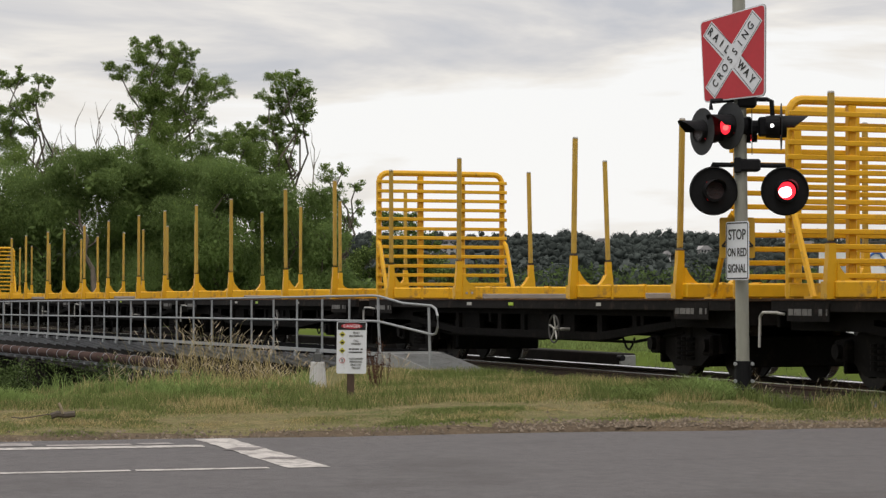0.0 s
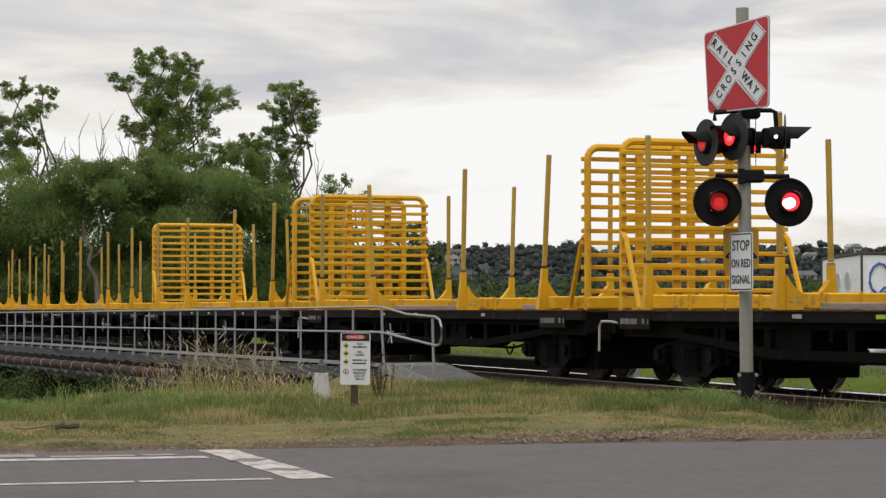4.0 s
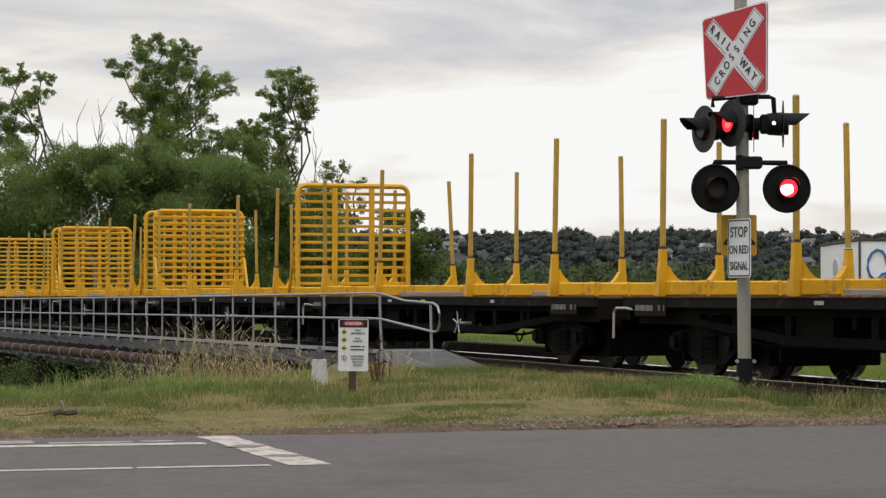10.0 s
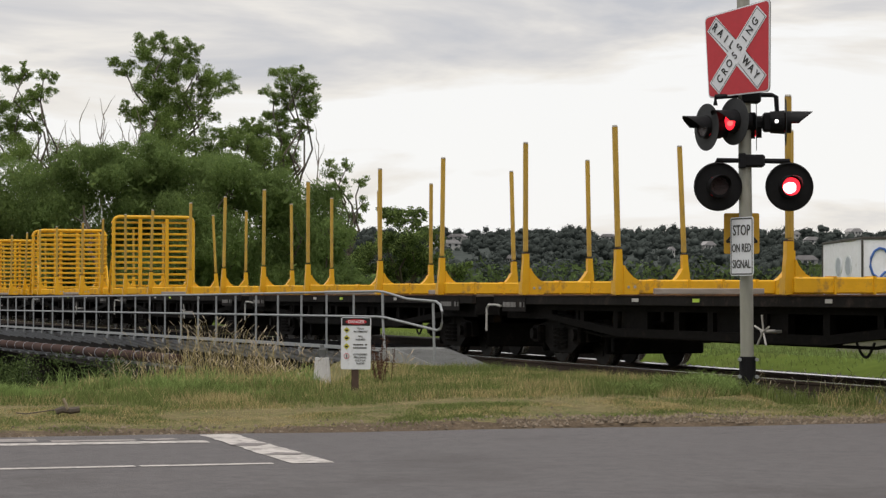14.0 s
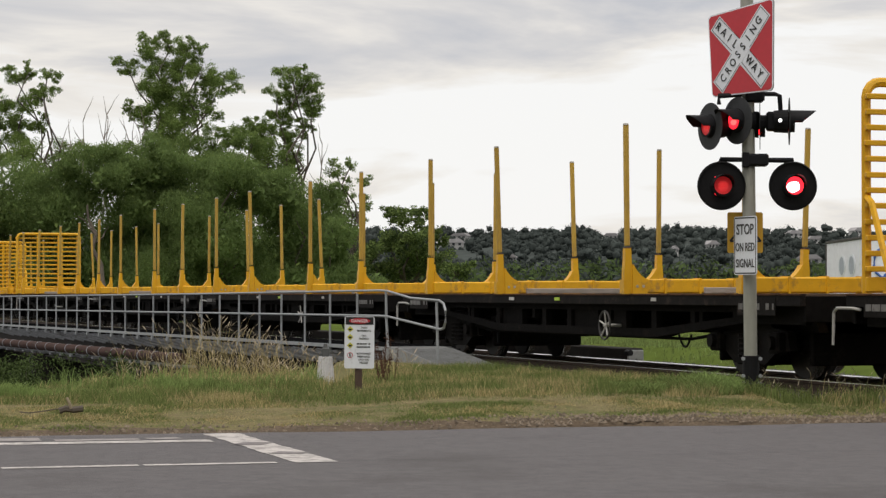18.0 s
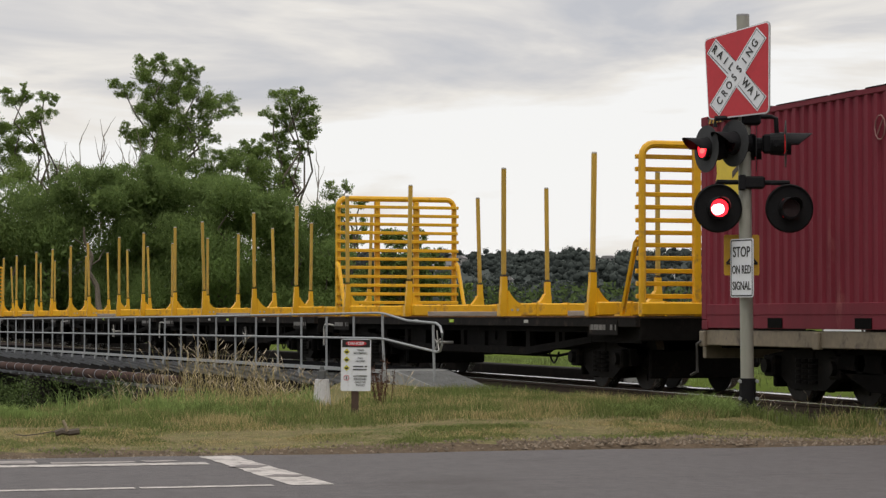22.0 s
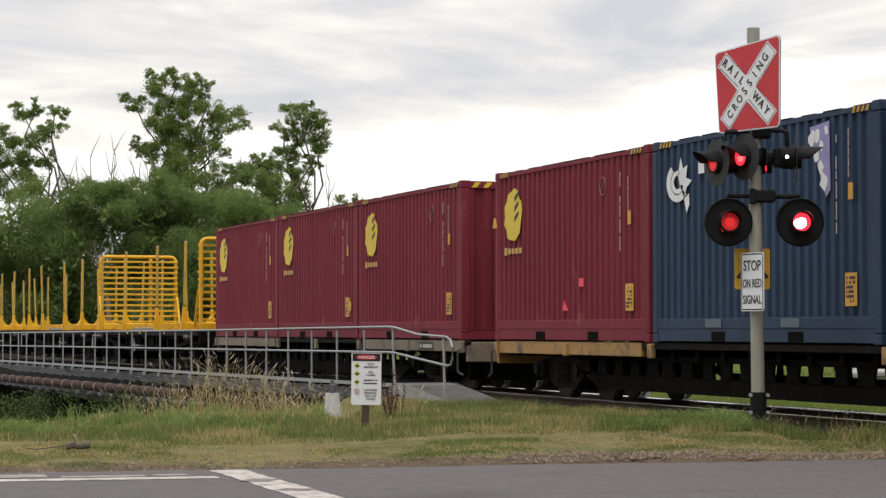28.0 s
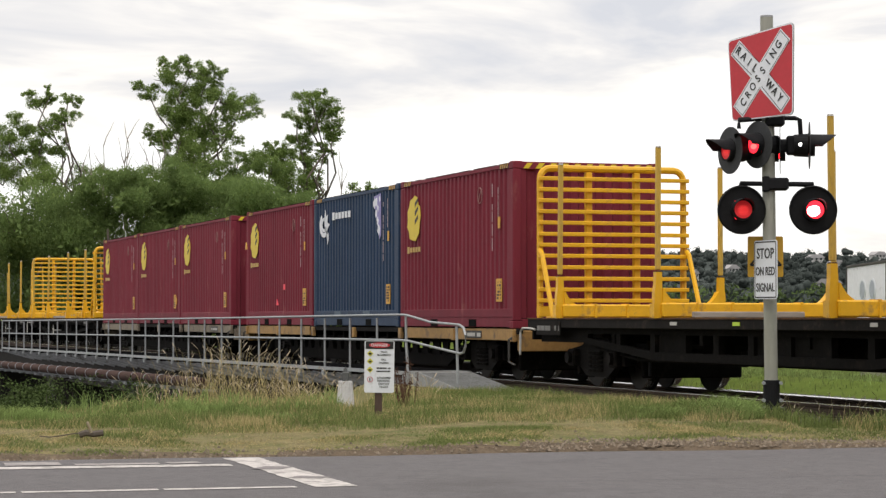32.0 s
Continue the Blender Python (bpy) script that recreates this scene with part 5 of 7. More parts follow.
def build_lamp(parent, at, phase, back="disc_black", deep=0.01):
    """A flashing lamp with its round background board, facing -y."""
    bm = bmesh.new()
    rod(bm, (0, 0.012 if back == "disc_black" else 0.001, 0), (0, -0.006, 0), 0.250, seg=36)
    if back == "disc_black":
        rod(bm, (0, -0.006, 0), (0, -0.030, 0), 0.258, 0.244, seg=36, caps=False)
    disc = part("background_disc", bm, M[back], parent, "round matt black background board", at=at)
    smooth(disc)
    bm = bmesh.new()
    rod(bm, (0, 0.012, 0), (0, 0.16, 0), 0.125, 0.115, seg=20)
    box(bm, (0, 0.19, 0), (0.17, 0.10, 0.20), bevel=0.02)
    part("housing", bm, M["black_metal"], disc)
    bm = bmesh.new()
    seg, n = [], 16
    for k in range(n + 1):
        a = radians(-2 + 184 * k / n)
        reach = -0.285 + 0.14 * (1 - max(0.0, math.sin(a)))
        seg.append((math.cos(a), math.sin(a), reach))
    for (c0, s0, r0), (c1, s1, r1) in zip(seg, seg[1:]):
        v = [bm.verts.new(p) for p in ((0.118 * c0, -0.006, 0.118 * s0), (0.118 * c1, -0.006, 0.118 * s1), (0.112 * c1, r1, 0.112 * s1), (0.112 * c0, r0, 0.112 * s0))]
        bm.faces.new(v)
    bmesh.ops.remove_doubles(bm, verts=bm.verts, dist=0.0005)
    bmesh.ops.solidify(bm, geom=bm.faces, thickness=0.004)
    part("hood", bm, M["black_metal"], disc)
    bm = bmesh.new()
    rod(bm, (0, -0.0065, 0), (0, -0.0095, 0), 0.128, 0.114, seg=24)
    part("bezel", bm, M["disc_black"], disc)
    bm = bmesh.new()
    n, lip = 24, deep - 0.068
    rings = [[bm.verts.new((r_ * math.cos(k * math.tau / n), y_, r_ * math.sin(k * math.tau / n))) for k in range(n)] for r_, y_ in ((0.116, -0.006), (0.116, lip), (0.094, lip), (0.094, lip + 0.004))]
    for u, v in zip(rings, rings[1:]):
        for k in range(n):
            bm.faces.new((u[k], u[(k + 1) % n], v[(k + 1) % n], v[k]))
    part("lens_collar", bm, M["disc_black"], disc)
    # a three-sided insert: unlit lens, lit lens, lens whose filament is fading
    bm = bmesh.new()
    for turn, index in ((0, 0), (120, 1), (240, 2)):
        made = bmesh.ops.create_cone(bm, cap_ends=True, segments=24, radius1=0.102, radius2=0.102, depth=0.004, matrix=pose(0, 0, 0, 0, 0, turn) @ pose(0, -0.060, 0, 90, 0, 0))["verts"]
        for f in {f for v in made for f in v.link_faces}:
            f.material_index = index
    insert = part("lamp_insert", bm, [M["lens_dark"], M["lit_red"], M["lit_dim"]], disc, "red signal lens", at=pose(0, deep, 0))
    bm = bmesh.new()
    n = 16
    if back == "disc_black":
        ragged = (1.0, 1.04, 1.1, 1.02, 0.94, 0.90, 0.98, 1.05, 1.10, 1.06, 1.0, 1.04, 1.02, 0.95, 0.98, 1.05)
        slab(bm, [(-0.016 + 0.066 * q * math.cos(k * math.tau / n), -0.014 + 0.060 * q * math.sin(k * math.tau / n)) for k, q in enumerate(ragged)], 0.004, pose(0, 0, 0, 0, 0, 120) @ pose(0, -0.065, 0))
    else:
        slab(bm, [(0.05 * math.cos(k * math.tau / n), -0.02 + 0.03 * math.sin(k * math.tau / n)) for k in range(n)], 0.004, pose(0, 0, 0, 0, 0, 120) @ pose(0, -0.065, 0))
    part("bulb_glare", bm, M["lit_core"] if back == "disc_black" else M["lit_side"], insert)
    bm = bmesh.new()
    for k in range(-3, 4):        # ribs of the lens over the fading lamp
        w_ = math.sqrt(0.055 ** 2 - (k * 0.014) ** 2) if abs(k) < 4 else 0.01
        box(bm, (0, 0, k * 0.014 - 0.006), (2 * w_, 0.002, 0.006), pose(0, 0, 0, 0, 0, 240) @ Matrix.Translation((0, -0.064, 0)))
    tagged(part("lens_rib", bm, M["lit_rib"], insert), kind="stuff")
    LAMPS.append((insert, phase))
    return disc


def build_signal():
    base = site(24.26, 3.18, 0.02)
    sig = thing("crossing_signal", "grey pole with red railway crossing board and flashing lamps", "crossing signal", at=Matrix.Translation(base) @ pose(0, 0, 0, 0, 0, FACE))
    bm = bmesh.new()
    rod(bm, (0.0, 0, 0), (-0.035, 0, 4.16), 0.071, 0.068, seg=20)
    smooth(part("pole", bm, M["pole_grey"], sig))
    bm = bmesh.new()
    rod(bm, (-0.035, 0, 4.155), (-0.035, 0, 4.175), 0.069, 0.066, seg=20)
    part("pole_cap", bm, M["sign_back"], sig)
    bm = bmesh.new()
    rod(bm, (0, 0, 0.03), (0, 0, 0.33), 0.088, seg=20)
    box(bm, (0, 0, 0.02), (0.26, 0.26, 0.05), bevel=0.01)
    collar = part("base_collar", bm, M["black_metal"], sig)
    for k, (x, z) in enumerate(((-0.09, 0.30), (0.09, 0.30), (-0.09, 0.12), (0.09, 0.12), (-0.08, 0.04), (0.08, 0.04))):
        bm = bmesh.new()
        rod(bm, (x, -0.05, z), (x, -0.10, z), 0.020, seg=6)
        part("bolt", bm, M["galvanised"], collar)
    # crossing board
    board_at = pose(-0.105, -0.13, 3.535, 0, 0, 0) @ pose(0, 0, 0, 0, 0, -50) @ pose(0, 0, 0, 0, -1.5, 0)
    bm = bmesh.new()
    slab(bm, rounded(0.90, 0.89, 0.05), 0.012)
    board = part("crossing_board", bm, M["sign_back"], sig, "red square board with a white railway crossing cross", at=board_at)
    bm = bmesh.new()
    slab(bm, rounded(0.895, 0.885, 0.05), 0.002, pose(0, -0.008, 0))
    part("white_edge", bm, M["sign_white"], board)
    bm = bmesh.new()
    slab(bm, rounded(0.87, 0.86, 0.04), 0.002, pose(0, -0.011, 0))
    part("red_field", bm, M["sign_red"], board)
    for k, turn in enumerate((45, -45)):
        y = -0.0135 - 0.002 * k
        bm = bmesh.new()
        box(bm, (0, y, 0), (0.985, 0.002, 0.186), pose(0, 0, 0, 0, turn, 0))
        part("cross_arm", bm, M["sign_white"], board)
        for off in (0.079, -0.079):
            for side in (-1, 1):
                bm = bmesh.new()
                box(bm, (0, y - 0.0015 - 0.002 * (1 - k), 0), (0.376, 0.001, 0.006), pose(0, 0, 0, 0, turn, 0) @ Matrix.Translation((side * 0.289, 0, off)))
                part("arm_border", bm, M["sign_black"], board)
        for side in (-1, 1):
            bm = bmesh.new()
            box(bm, (0, y - 0.0015 - 0.002 * (1 - k), 0), (0.006, 0.001, 0.164), pose(0, 0, 0, 0, turn, 0) @ Matrix.Translation((side * 0.477, 0, 0)))
            part("arm_border", bm, M["sign_black"], board)
    for words, turn, mid in (("CROSSING", -45, 0.0), ("RAIL", 45, -0.268), ("WAY", 45, 0.275)):
        n = len(words)
        for k, ch in enumerate(words):
            u = (mid + (k - (n - 1) / 2) * 0.104)
            lettering("letter", ch, 0.120, M["sign_black"], board, pose(0, -0.0195, 0, 0, turn, 0) @ pose(u, 0, 0), 0.86)
    # the sheet is buckled: its outer edge stands a little taller
    for ob in [board] + list(board.children):
        m = ob.matrix_basis if ob is not board else Matrix()
        back_ = m.inverted()
        for v in ob.data.vertices:
            q = m @ v.co
            q.x, q.z = q.x * (1 + 0.09 * q.z), q.z * (1.03 + 0.12 * q.x) + 0.045 * q.x
            v.co = back_ @ q
    # mast arms
    bm = bmesh.new()
    pipe(bm, [(-0.33, 0.02, 2.34), (-0.31, 0.02, 2.40), (-0.02, -0.02, 2.395), (0.45, 0.02, 2.39), (0.45, 0.06, 2.36)], 0.024, 8)
    part("lamp_arm", bm, M["black_metal"], sig)
    bm = bmesh.new()
    box(bm, (0.05, -0.02, 2.39), (0.26, 0.19, 0.13), bevel=0.02)
    box(bm, (-0.06, -0.07, 2.39), (0.07, 0.10, 0.16), bevel=0.01)
    part("clamp_box", bm, M["black_metal"], sig)
    bm = bmesh.new()
    pipe(bm, [(-0.33, 0.0, 2.98), (-0.33, 0.0, 3.07), (-0.02, 0, 3.09), (0.26, 0.0, 3.09), (0.31, 0.0, 3.07), (0.32, 0.0, 2.90)], 0.024, 8)
    part("lamp_arm", bm, M["black_metal"], sig)
    bm = bmesh.new()
    box(bm, (0.04, -0.02, 3.06), (0.20, 0.19, 0.12), bevel=0.02)
    box(bm, (0.20, 0.02, 2.78), (0.36, 0.06, 0.10), bevel=0.02)
    part("clamp_box", bm, M["black_metal"], sig)
    build_lamp(sig, pose(-0.318, -0.09, 2.117, 0, 0, 4), 0, deep=-0.035)
    build_lamp(sig, pose(0.433, -0.09, 2.115, 0, 0, 4), 1, deep=-0.035)
    build_lamp(sig, pose(-0.42, 0.02, 2.75, 0, 0, -66), 0, "disc_back")
    build_lamp(sig, pose(-0.14, -0.06, 2.805, 0, 0, -60), 1, "disc_back")
    build_lamp(sig, pose(0.115, 0.12, 2.76, 0, 0, 82), 0, "disc_back")
    rear = build_lamp(sig, pose(0.405, -0.02, 2.80, 0, 0, 84), 1, "disc_back")
    # a peephole in its housing glows while the lamp is lit
    bm = bmesh.new()
    for turn, index in ((0, 0), (120, 1), (240, 0)):
        made = bmesh.ops.create_cone(bm, cap_ends=True, segments=12, radius1=0.026, radius2=0.026, depth=0.003, matrix=pose(0, 0, 0, 0, 0, turn) @ pose(0, -0.016, 0, 90, 0, 0))["verts"]
        for f in {f for v in made for f in v.link_faces}:
            f.material_index = index
    peep = part("peephole", bm, [M["black_metal"], M["tell_tale"]], rear, "small glass peephole", at=pose(-0.135, 0.10, 0.0, 0, 0, -84))
    LAMPS.append((peep, 1))
    bm = bmesh.new()
    rings = [[bm.verts.new((r_ * math.cos(k * math.tau / 14), y_, r_ * math.sin(k * math.tau / 14))) for k in range(14)] for r_, y_ in ((0.034, 0.02), (0.034, -0.021), (0.019, -0.021), (0.019, -0.018))]
    for u, v in zip(rings, rings[1:]):
        for k in range(14):
            bm.faces.new((u[k], u[(k + 1) % 14], v[(k + 1) % 14], v[k]))
    part("peephole_collar", bm, M["black_metal"], rear, at=pose(-0.135, 0.10, 0.0, 0, 0, -84))
    # small plate under the lamps
    bm = bmesh.new()
    slab(bm, rounded(0.42, 0.615, 0.03), 0.008)
    stop = part("stop_board", bm, M["sign_white"], sig, "white board lettered stop on red signal", at=pose(-0.070, -0.12, 1.488, 0, 0, -63))
    bm = bmesh.new()
    rim(bm, 0.40, 0.595, 0.025, 0.014, -0.0055)
    part("border", bm, M["sign_black"], stop)
    for words, z, size, sq in (("STOP", 0.165, 0.155, 0.86), ("ON RED", -0.02, 0.125, 0.76), ("SIGNAL", -0.19, 0.125, 0.80)):
        lettering("lettering", words, size, M["sign_black"], stop, pose(0, -0.007, z), sq)
    bm = bmesh.new()
    slab(bm, rounded(0.375, 0.43, 0.02), 0.008)
    warn = part("warning_board", bm, M["sign_yellow"], sig, "yellow warning board half hidden behind the pole", at=pose(-0.045, 0.10, 1.63, 0, 0, 0))
    bm = bmesh.new()
    for a, b in (((-0.16, -0.09), (0.0, 0.10)), ((0.0, 0.10), (0.165, -0.09)), ((-0.16, -0.09), (0.165, -0.09))):
        rod(bm, (a[0], -0.006, a[1]), (b[0], -0.006, b[1]), 0.011, seg=6)
    rod(bm, (0.11, -0.006, 0.115), (0.13, -0.006, 0.115), 0.012, seg=6)
    part("symbol", bm, M["sign_black"], warn)


def build_danger_sign():
    base = site(23.5, -0.915, -0.05)
    sign = thing("danger_sign", "white danger notice board on a dark wooden post in grass", "sign", at=Matrix.Translation(base) @ pose(0, 0, 0, 0, 0, FACE))
    bm = bmesh.new()
    box(bm, (-0.01, 0.03, 0.25), (0.075, 0.06, 0.56), bevel=0.006)
    part("post", bm, M["post_wood"], sign)
    bm = bmesh.new()
    slab(bm, rounded(0.305, 0.53, 0.018), 0.006)
    board = part("board", bm, M["sign_white"], sign, at=pose(0, -0.01, 0.555, 0, 0.6, 0))
    bm = bmesh.new()
    box(bm, (0, -0.0045, 0.220), (0.285, 0.002, 0.078))
    part("heading_panel", bm, M["sign_black"], board)
    bm = bmesh.new()
    slab(bm, [(0.108 * math.cos(a * math.tau / 20), 0.220 + 0.027 * math.sin(a * math.tau / 20)) for a in range(20)], 0.002, pose(0, -0.0065, 0))
    part("red_oval", bm, M["sign_red"], board)
    lettering("lettering", "DANGER", 0.042, M["sign_white"], board, pose(0, -0.0085, 0.219), 1.0)
    rows = ((0.135, 2, "sign_lime"), (0.055, 2, "sign_lime"), (-0.03, 2, "sign_lime"), (-0.16, 4, "sign_red"))
    words = (("TRAIN", "MOVEMENTS"), ("FALL", "HAZARD"), None, ("AUTHORISED", "PERSONNEL", "ONLY ON", "TRACKS"))
    for k, (z, n, mat) in enumerate(rows):
        for j, word in enumerate(words[k] or ()):
            lettering("lettering", word, 0.026, M["sign_black"], board, pose(0.045, -0.0045, z + (0.5 * n - 0.5 - j) * 0.031), 0.92)
        bm = bmesh.new()
        if words[k]:
            bm.free()
        else:
            bars(bm, -0.03 if n == 2 else -0.045, z - 0.016 * n, 0.145 if n == 2 else 0.165, 0.032 * n, n, -0.0045, 60 + k, 0.002, 0.95, 0.42)
            part("print", bm, M["sign_black"], board)
        bm = bmesh.new()
        if n == 2:
            slab(bm, [(-0.095, z - 0.032), (-0.063, z), (-0.095, z + 0.032), (-0.127, z)], 0.002, pose(0, -0.0045, 0))
            pict = part("pictogram", bm, M[mat], board)
            bm = bmesh.new()
            slab(bm, [(-0.11, z - 0.012), (-0.08, z - 0.012), (-0.08, z + 0.006), (-0.11, z + 0.006)], 0.002, pose(0, -0.006, 0))
            part("pictogram_mark", bm, M["sign_black"], pict)
        else:
            ring = [(-0.095 + 0.026 * math.cos(a * math.tau / 14), z + 0.03 + 0.026 * math.sin(a * math.tau / 14)) for a in range(14)]
            for a, b in zip(ring, ring[1:] + ring[:1]):
                rod(bm, (a[0], -0.0045, a[1]), (b[0], -0.0045, b[1]), 0.003, seg=4)
            pict = part("pictogram", bm, M[mat], board)
            bm = bmesh.new()
            rod(bm, (-0.095, -0.005, z + 0.012), (-0.095, -0.005, z + 0.045), 0.005, seg=5)
            part("pictogram_mark", bm, M["sign_black"], pict)
    base = site(25.9, -1.39, -0.03)
    post = thing("marker_post", "squat white tapered marker post in the long grass", "marker post", at=Matrix.Translation(base) @ pose(0, 0, 0, 0, 0, FACE))
    bm = bmesh.new()
    rod(bm, (0, 0, 0), (0, 0, 0.31), 0.098, 0.072, seg=18)
    smooth(part("body", bm, M["post_white"], post))
    bm = bmesh.new()
    rod(bm, (0, 0, 0.30), (0, 0, 0.325), 0.080, 0.078, seg=18)
    part("rim", bm, M["post_white"], post)
    for k in range(16):
        a = k * math.tau / 16
        bm = bmesh.new()
        rod(bm, (0.097 * math.cos(a), 0.097 * math.sin(a), 0.02), (0.074 * math.cos(a), 0.074 * math.sin(a), 0.30), 0.007, seg=5)
        part("rib", bm, M["post_white"], post)
    bm = bmesh.new()
    box(bm, (0, 0, 0.375), (0.085, 0.07, 0.11), bevel=0.015)
    rod(bm, (0, 0, 0.42), (0, 0, 0.47), 0.030, 0.020, seg=10)
    part("cap", bm, M["cap_grey"], post)


WALK_TURN, WALK_D = 1.515, 11.2


def build_walkway():
    frame_ = pose(0, 0, 0, 0, 0, WALK_TURN)
    way = thing("footbridge", "galvanised walkway with post-and-rail handrail beside the railway bridge", "walkway", at=frame_)
    x0, n, step = -33.65, 29, 1.48

    def level(x):
        return (x - x0) * 0.0028

    x1 = x0 - (n - 1) * step
    bm = bmesh.new()
    for k in range(n):
        x = x0 - k * step
        if k == 0:
            pipe(bm, [(x + 0.10, 0, 0.05), (x, 0, 0.62), (x - 0.02, 0, 1.03)], 0.021, 8)
        else:
            pipe(bm, [(x, 0, 0.10 + level(x)), (x, 0, 1.01 + level(x))], 0.019, 8)
        part("post", bm, M["galvanised"], way, at=pose(0, WALK_D, 0))
        bm = bmesh.new()
    pipe(bm, [(x1, 0, 1.03 + level(x1)), (x0 - 12, 0, 1.035 + level(x0 - 12)), (x0 - 0.3, 0, 1.055), (x0 + 0.05, 0, 1.045), (x0 + 1.15, 0, 0.94), (x0 + 2.42, 0, 0.905), (x0 + 2.60, 0, 0.86), (x0 + 2.68, 0, 0.76), (x0 + 2.68, 0, 0.60), (x0 + 2.60, 0, 0.51), (x0 + 2.45, 0, 0.49), (x0 + 0.05, 0, 0.655), (x0 - 0.3, 0, 0.66), (x1, 0, 0.63 + level(x1))], 0.018, 8)
    smooth(part("handrail", bm, M["galvanised"], way, "looped tubular handrail and knee rail", at=pose(0, WALK_D, 0)))
    bm = bmesh.new()
    pipe(bm, [(x0 + 2.36, 0, 0.05), (x0 + 2.30, 0, 0.88)], 0.021, 8)
    part("post", bm, M["galvanised"], way, at=pose(0, WALK_D, 0))
    bm = bmesh.new()
    box(bm, ((x0 + x1) / 2, WALK_D, 0.155 + level((x0 + x1) / 2)), (x0 - x1, 0.05, 0.055), pose(0, 0, 0, 0, -0.16, 0))
    part("edge_beam", bm, M["galvanised"], way)
    for k in range(n - 1):
        x = x0 - (k + 0.5) * step
        bm = bmesh.new()
        for j in range(14):
            box(bm, (x, WALK_D + 0.10 + j * 0.08, 0.17 + level(x)), (step * 0.97, 0.012, 0.035))
        for j in range(5):
            box(bm, (x + (j - 2) * step * 0.24, WALK_D + 0.62, 0.165 + level(x)), (0.012, 1.06, 0.02))
        part("deck_grate", bm, M["grate_dark"], way)
    for k in range(2 * n):
        x = x0 - 0.5 * k * step - 0.05
        z = level(x)
        wide = 0.075 if k % 2 == 0 else 0.035
        bm = bmesh.new()
        a, b = Vector((x, WALK_D + 0.01, 0.085 + z)), Vector((x, WALK_D + 1.05, -0.20 + z))
        d = b - a
        box(bm, (a + b) / 2, (wide, wide, d.length), d.to_track_quat("Z", "Y").to_matrix().to_4x4(), bevel=0.008)
        part("strut", bm, M["strut_grey"], way, "raking grey strut under the walkway")
        if k % 2 == 0:
            bm = bmesh.new()
            box(bm, (x, WALK_D + 0.62, 0.115 + z), (0.08, 1.2, 0.07))
            part("bearer", bm, M["grate_dark"], way)
            bm = bmesh.new()
            box(bm, (x, WALK_D - 0.005, 0.075 + z), (0.13, 0.05, 0.09), bevel=0.008)
            part("bracket", bm, M["galvanised"], way)
    # ramp at the near end
    bm = bmesh.new()
    xa, xm, xb = x0 + 0.05, x0 + 0.70, x0 + 2.62
    slab(bm, [(xa, 0.19), (xm, 0.17), (xb, -0.045), (xb, -0.20), (xm, -0.12), (xa, -0.06)], 0.86, pose(0, WALK_D + 0.41, 0))
    part("ramp", bm, M["ramp_plate"], way, "ribbed grey metal access ramp")
    bm = bmesh.new()
    for k in range(41):
        x = xa + 0.05 + k * 0.062
        top = 0.185 if x < xm else 0.17 - 0.215 * (x - xm) / (xb - xm)
        box(bm, (x, WALK_D + 0.41, top + 0.004), (0.016, 0.84, 0.008))
    tagged(part("ramp_rib", bm, M["ramp_plate"], way), kind="stuff")
    bm = bmesh.new()
    box(bm, (x0 + 3.0, WALK_D + 0.25, -0.15), (1.0, 1.2, 0.16), bevel=0.02)
    part("footing", bm, M["concrete"], way, "low concrete footing of the ramp")
    # water main hung under the walkway
    main = thing("water_pipe", "rust-brown jointed pipe slung under the walkway over the river", "pipe", at=frame_)
    y, z = 10.7, -0.30
    bm = bmesh.new()
    rod(bm, (-88, y, z - 0.22), (-45, y, z), 0.112, seg=18)
    smooth(part("barrel", bm, M["pipe_rust"], main))
    for k in range(30):
        x = -46 - k * 1.4
        zz = z - 0.22 * (-45 - x) / 43
        bm = bmesh.new()
        rod(bm, (x, y, zz), (x + 0.04, y, zz), 0.122, seg=18)
        part("joint_ring", bm, M["strut_grey"], main)
        bm = bmesh.new()
        box(bm, (x + 0.5, y + 0.15, zz - 0.16), (0.14, 0.45, 0.05))
        part("hanger", bm, M["strut_grey"], main)


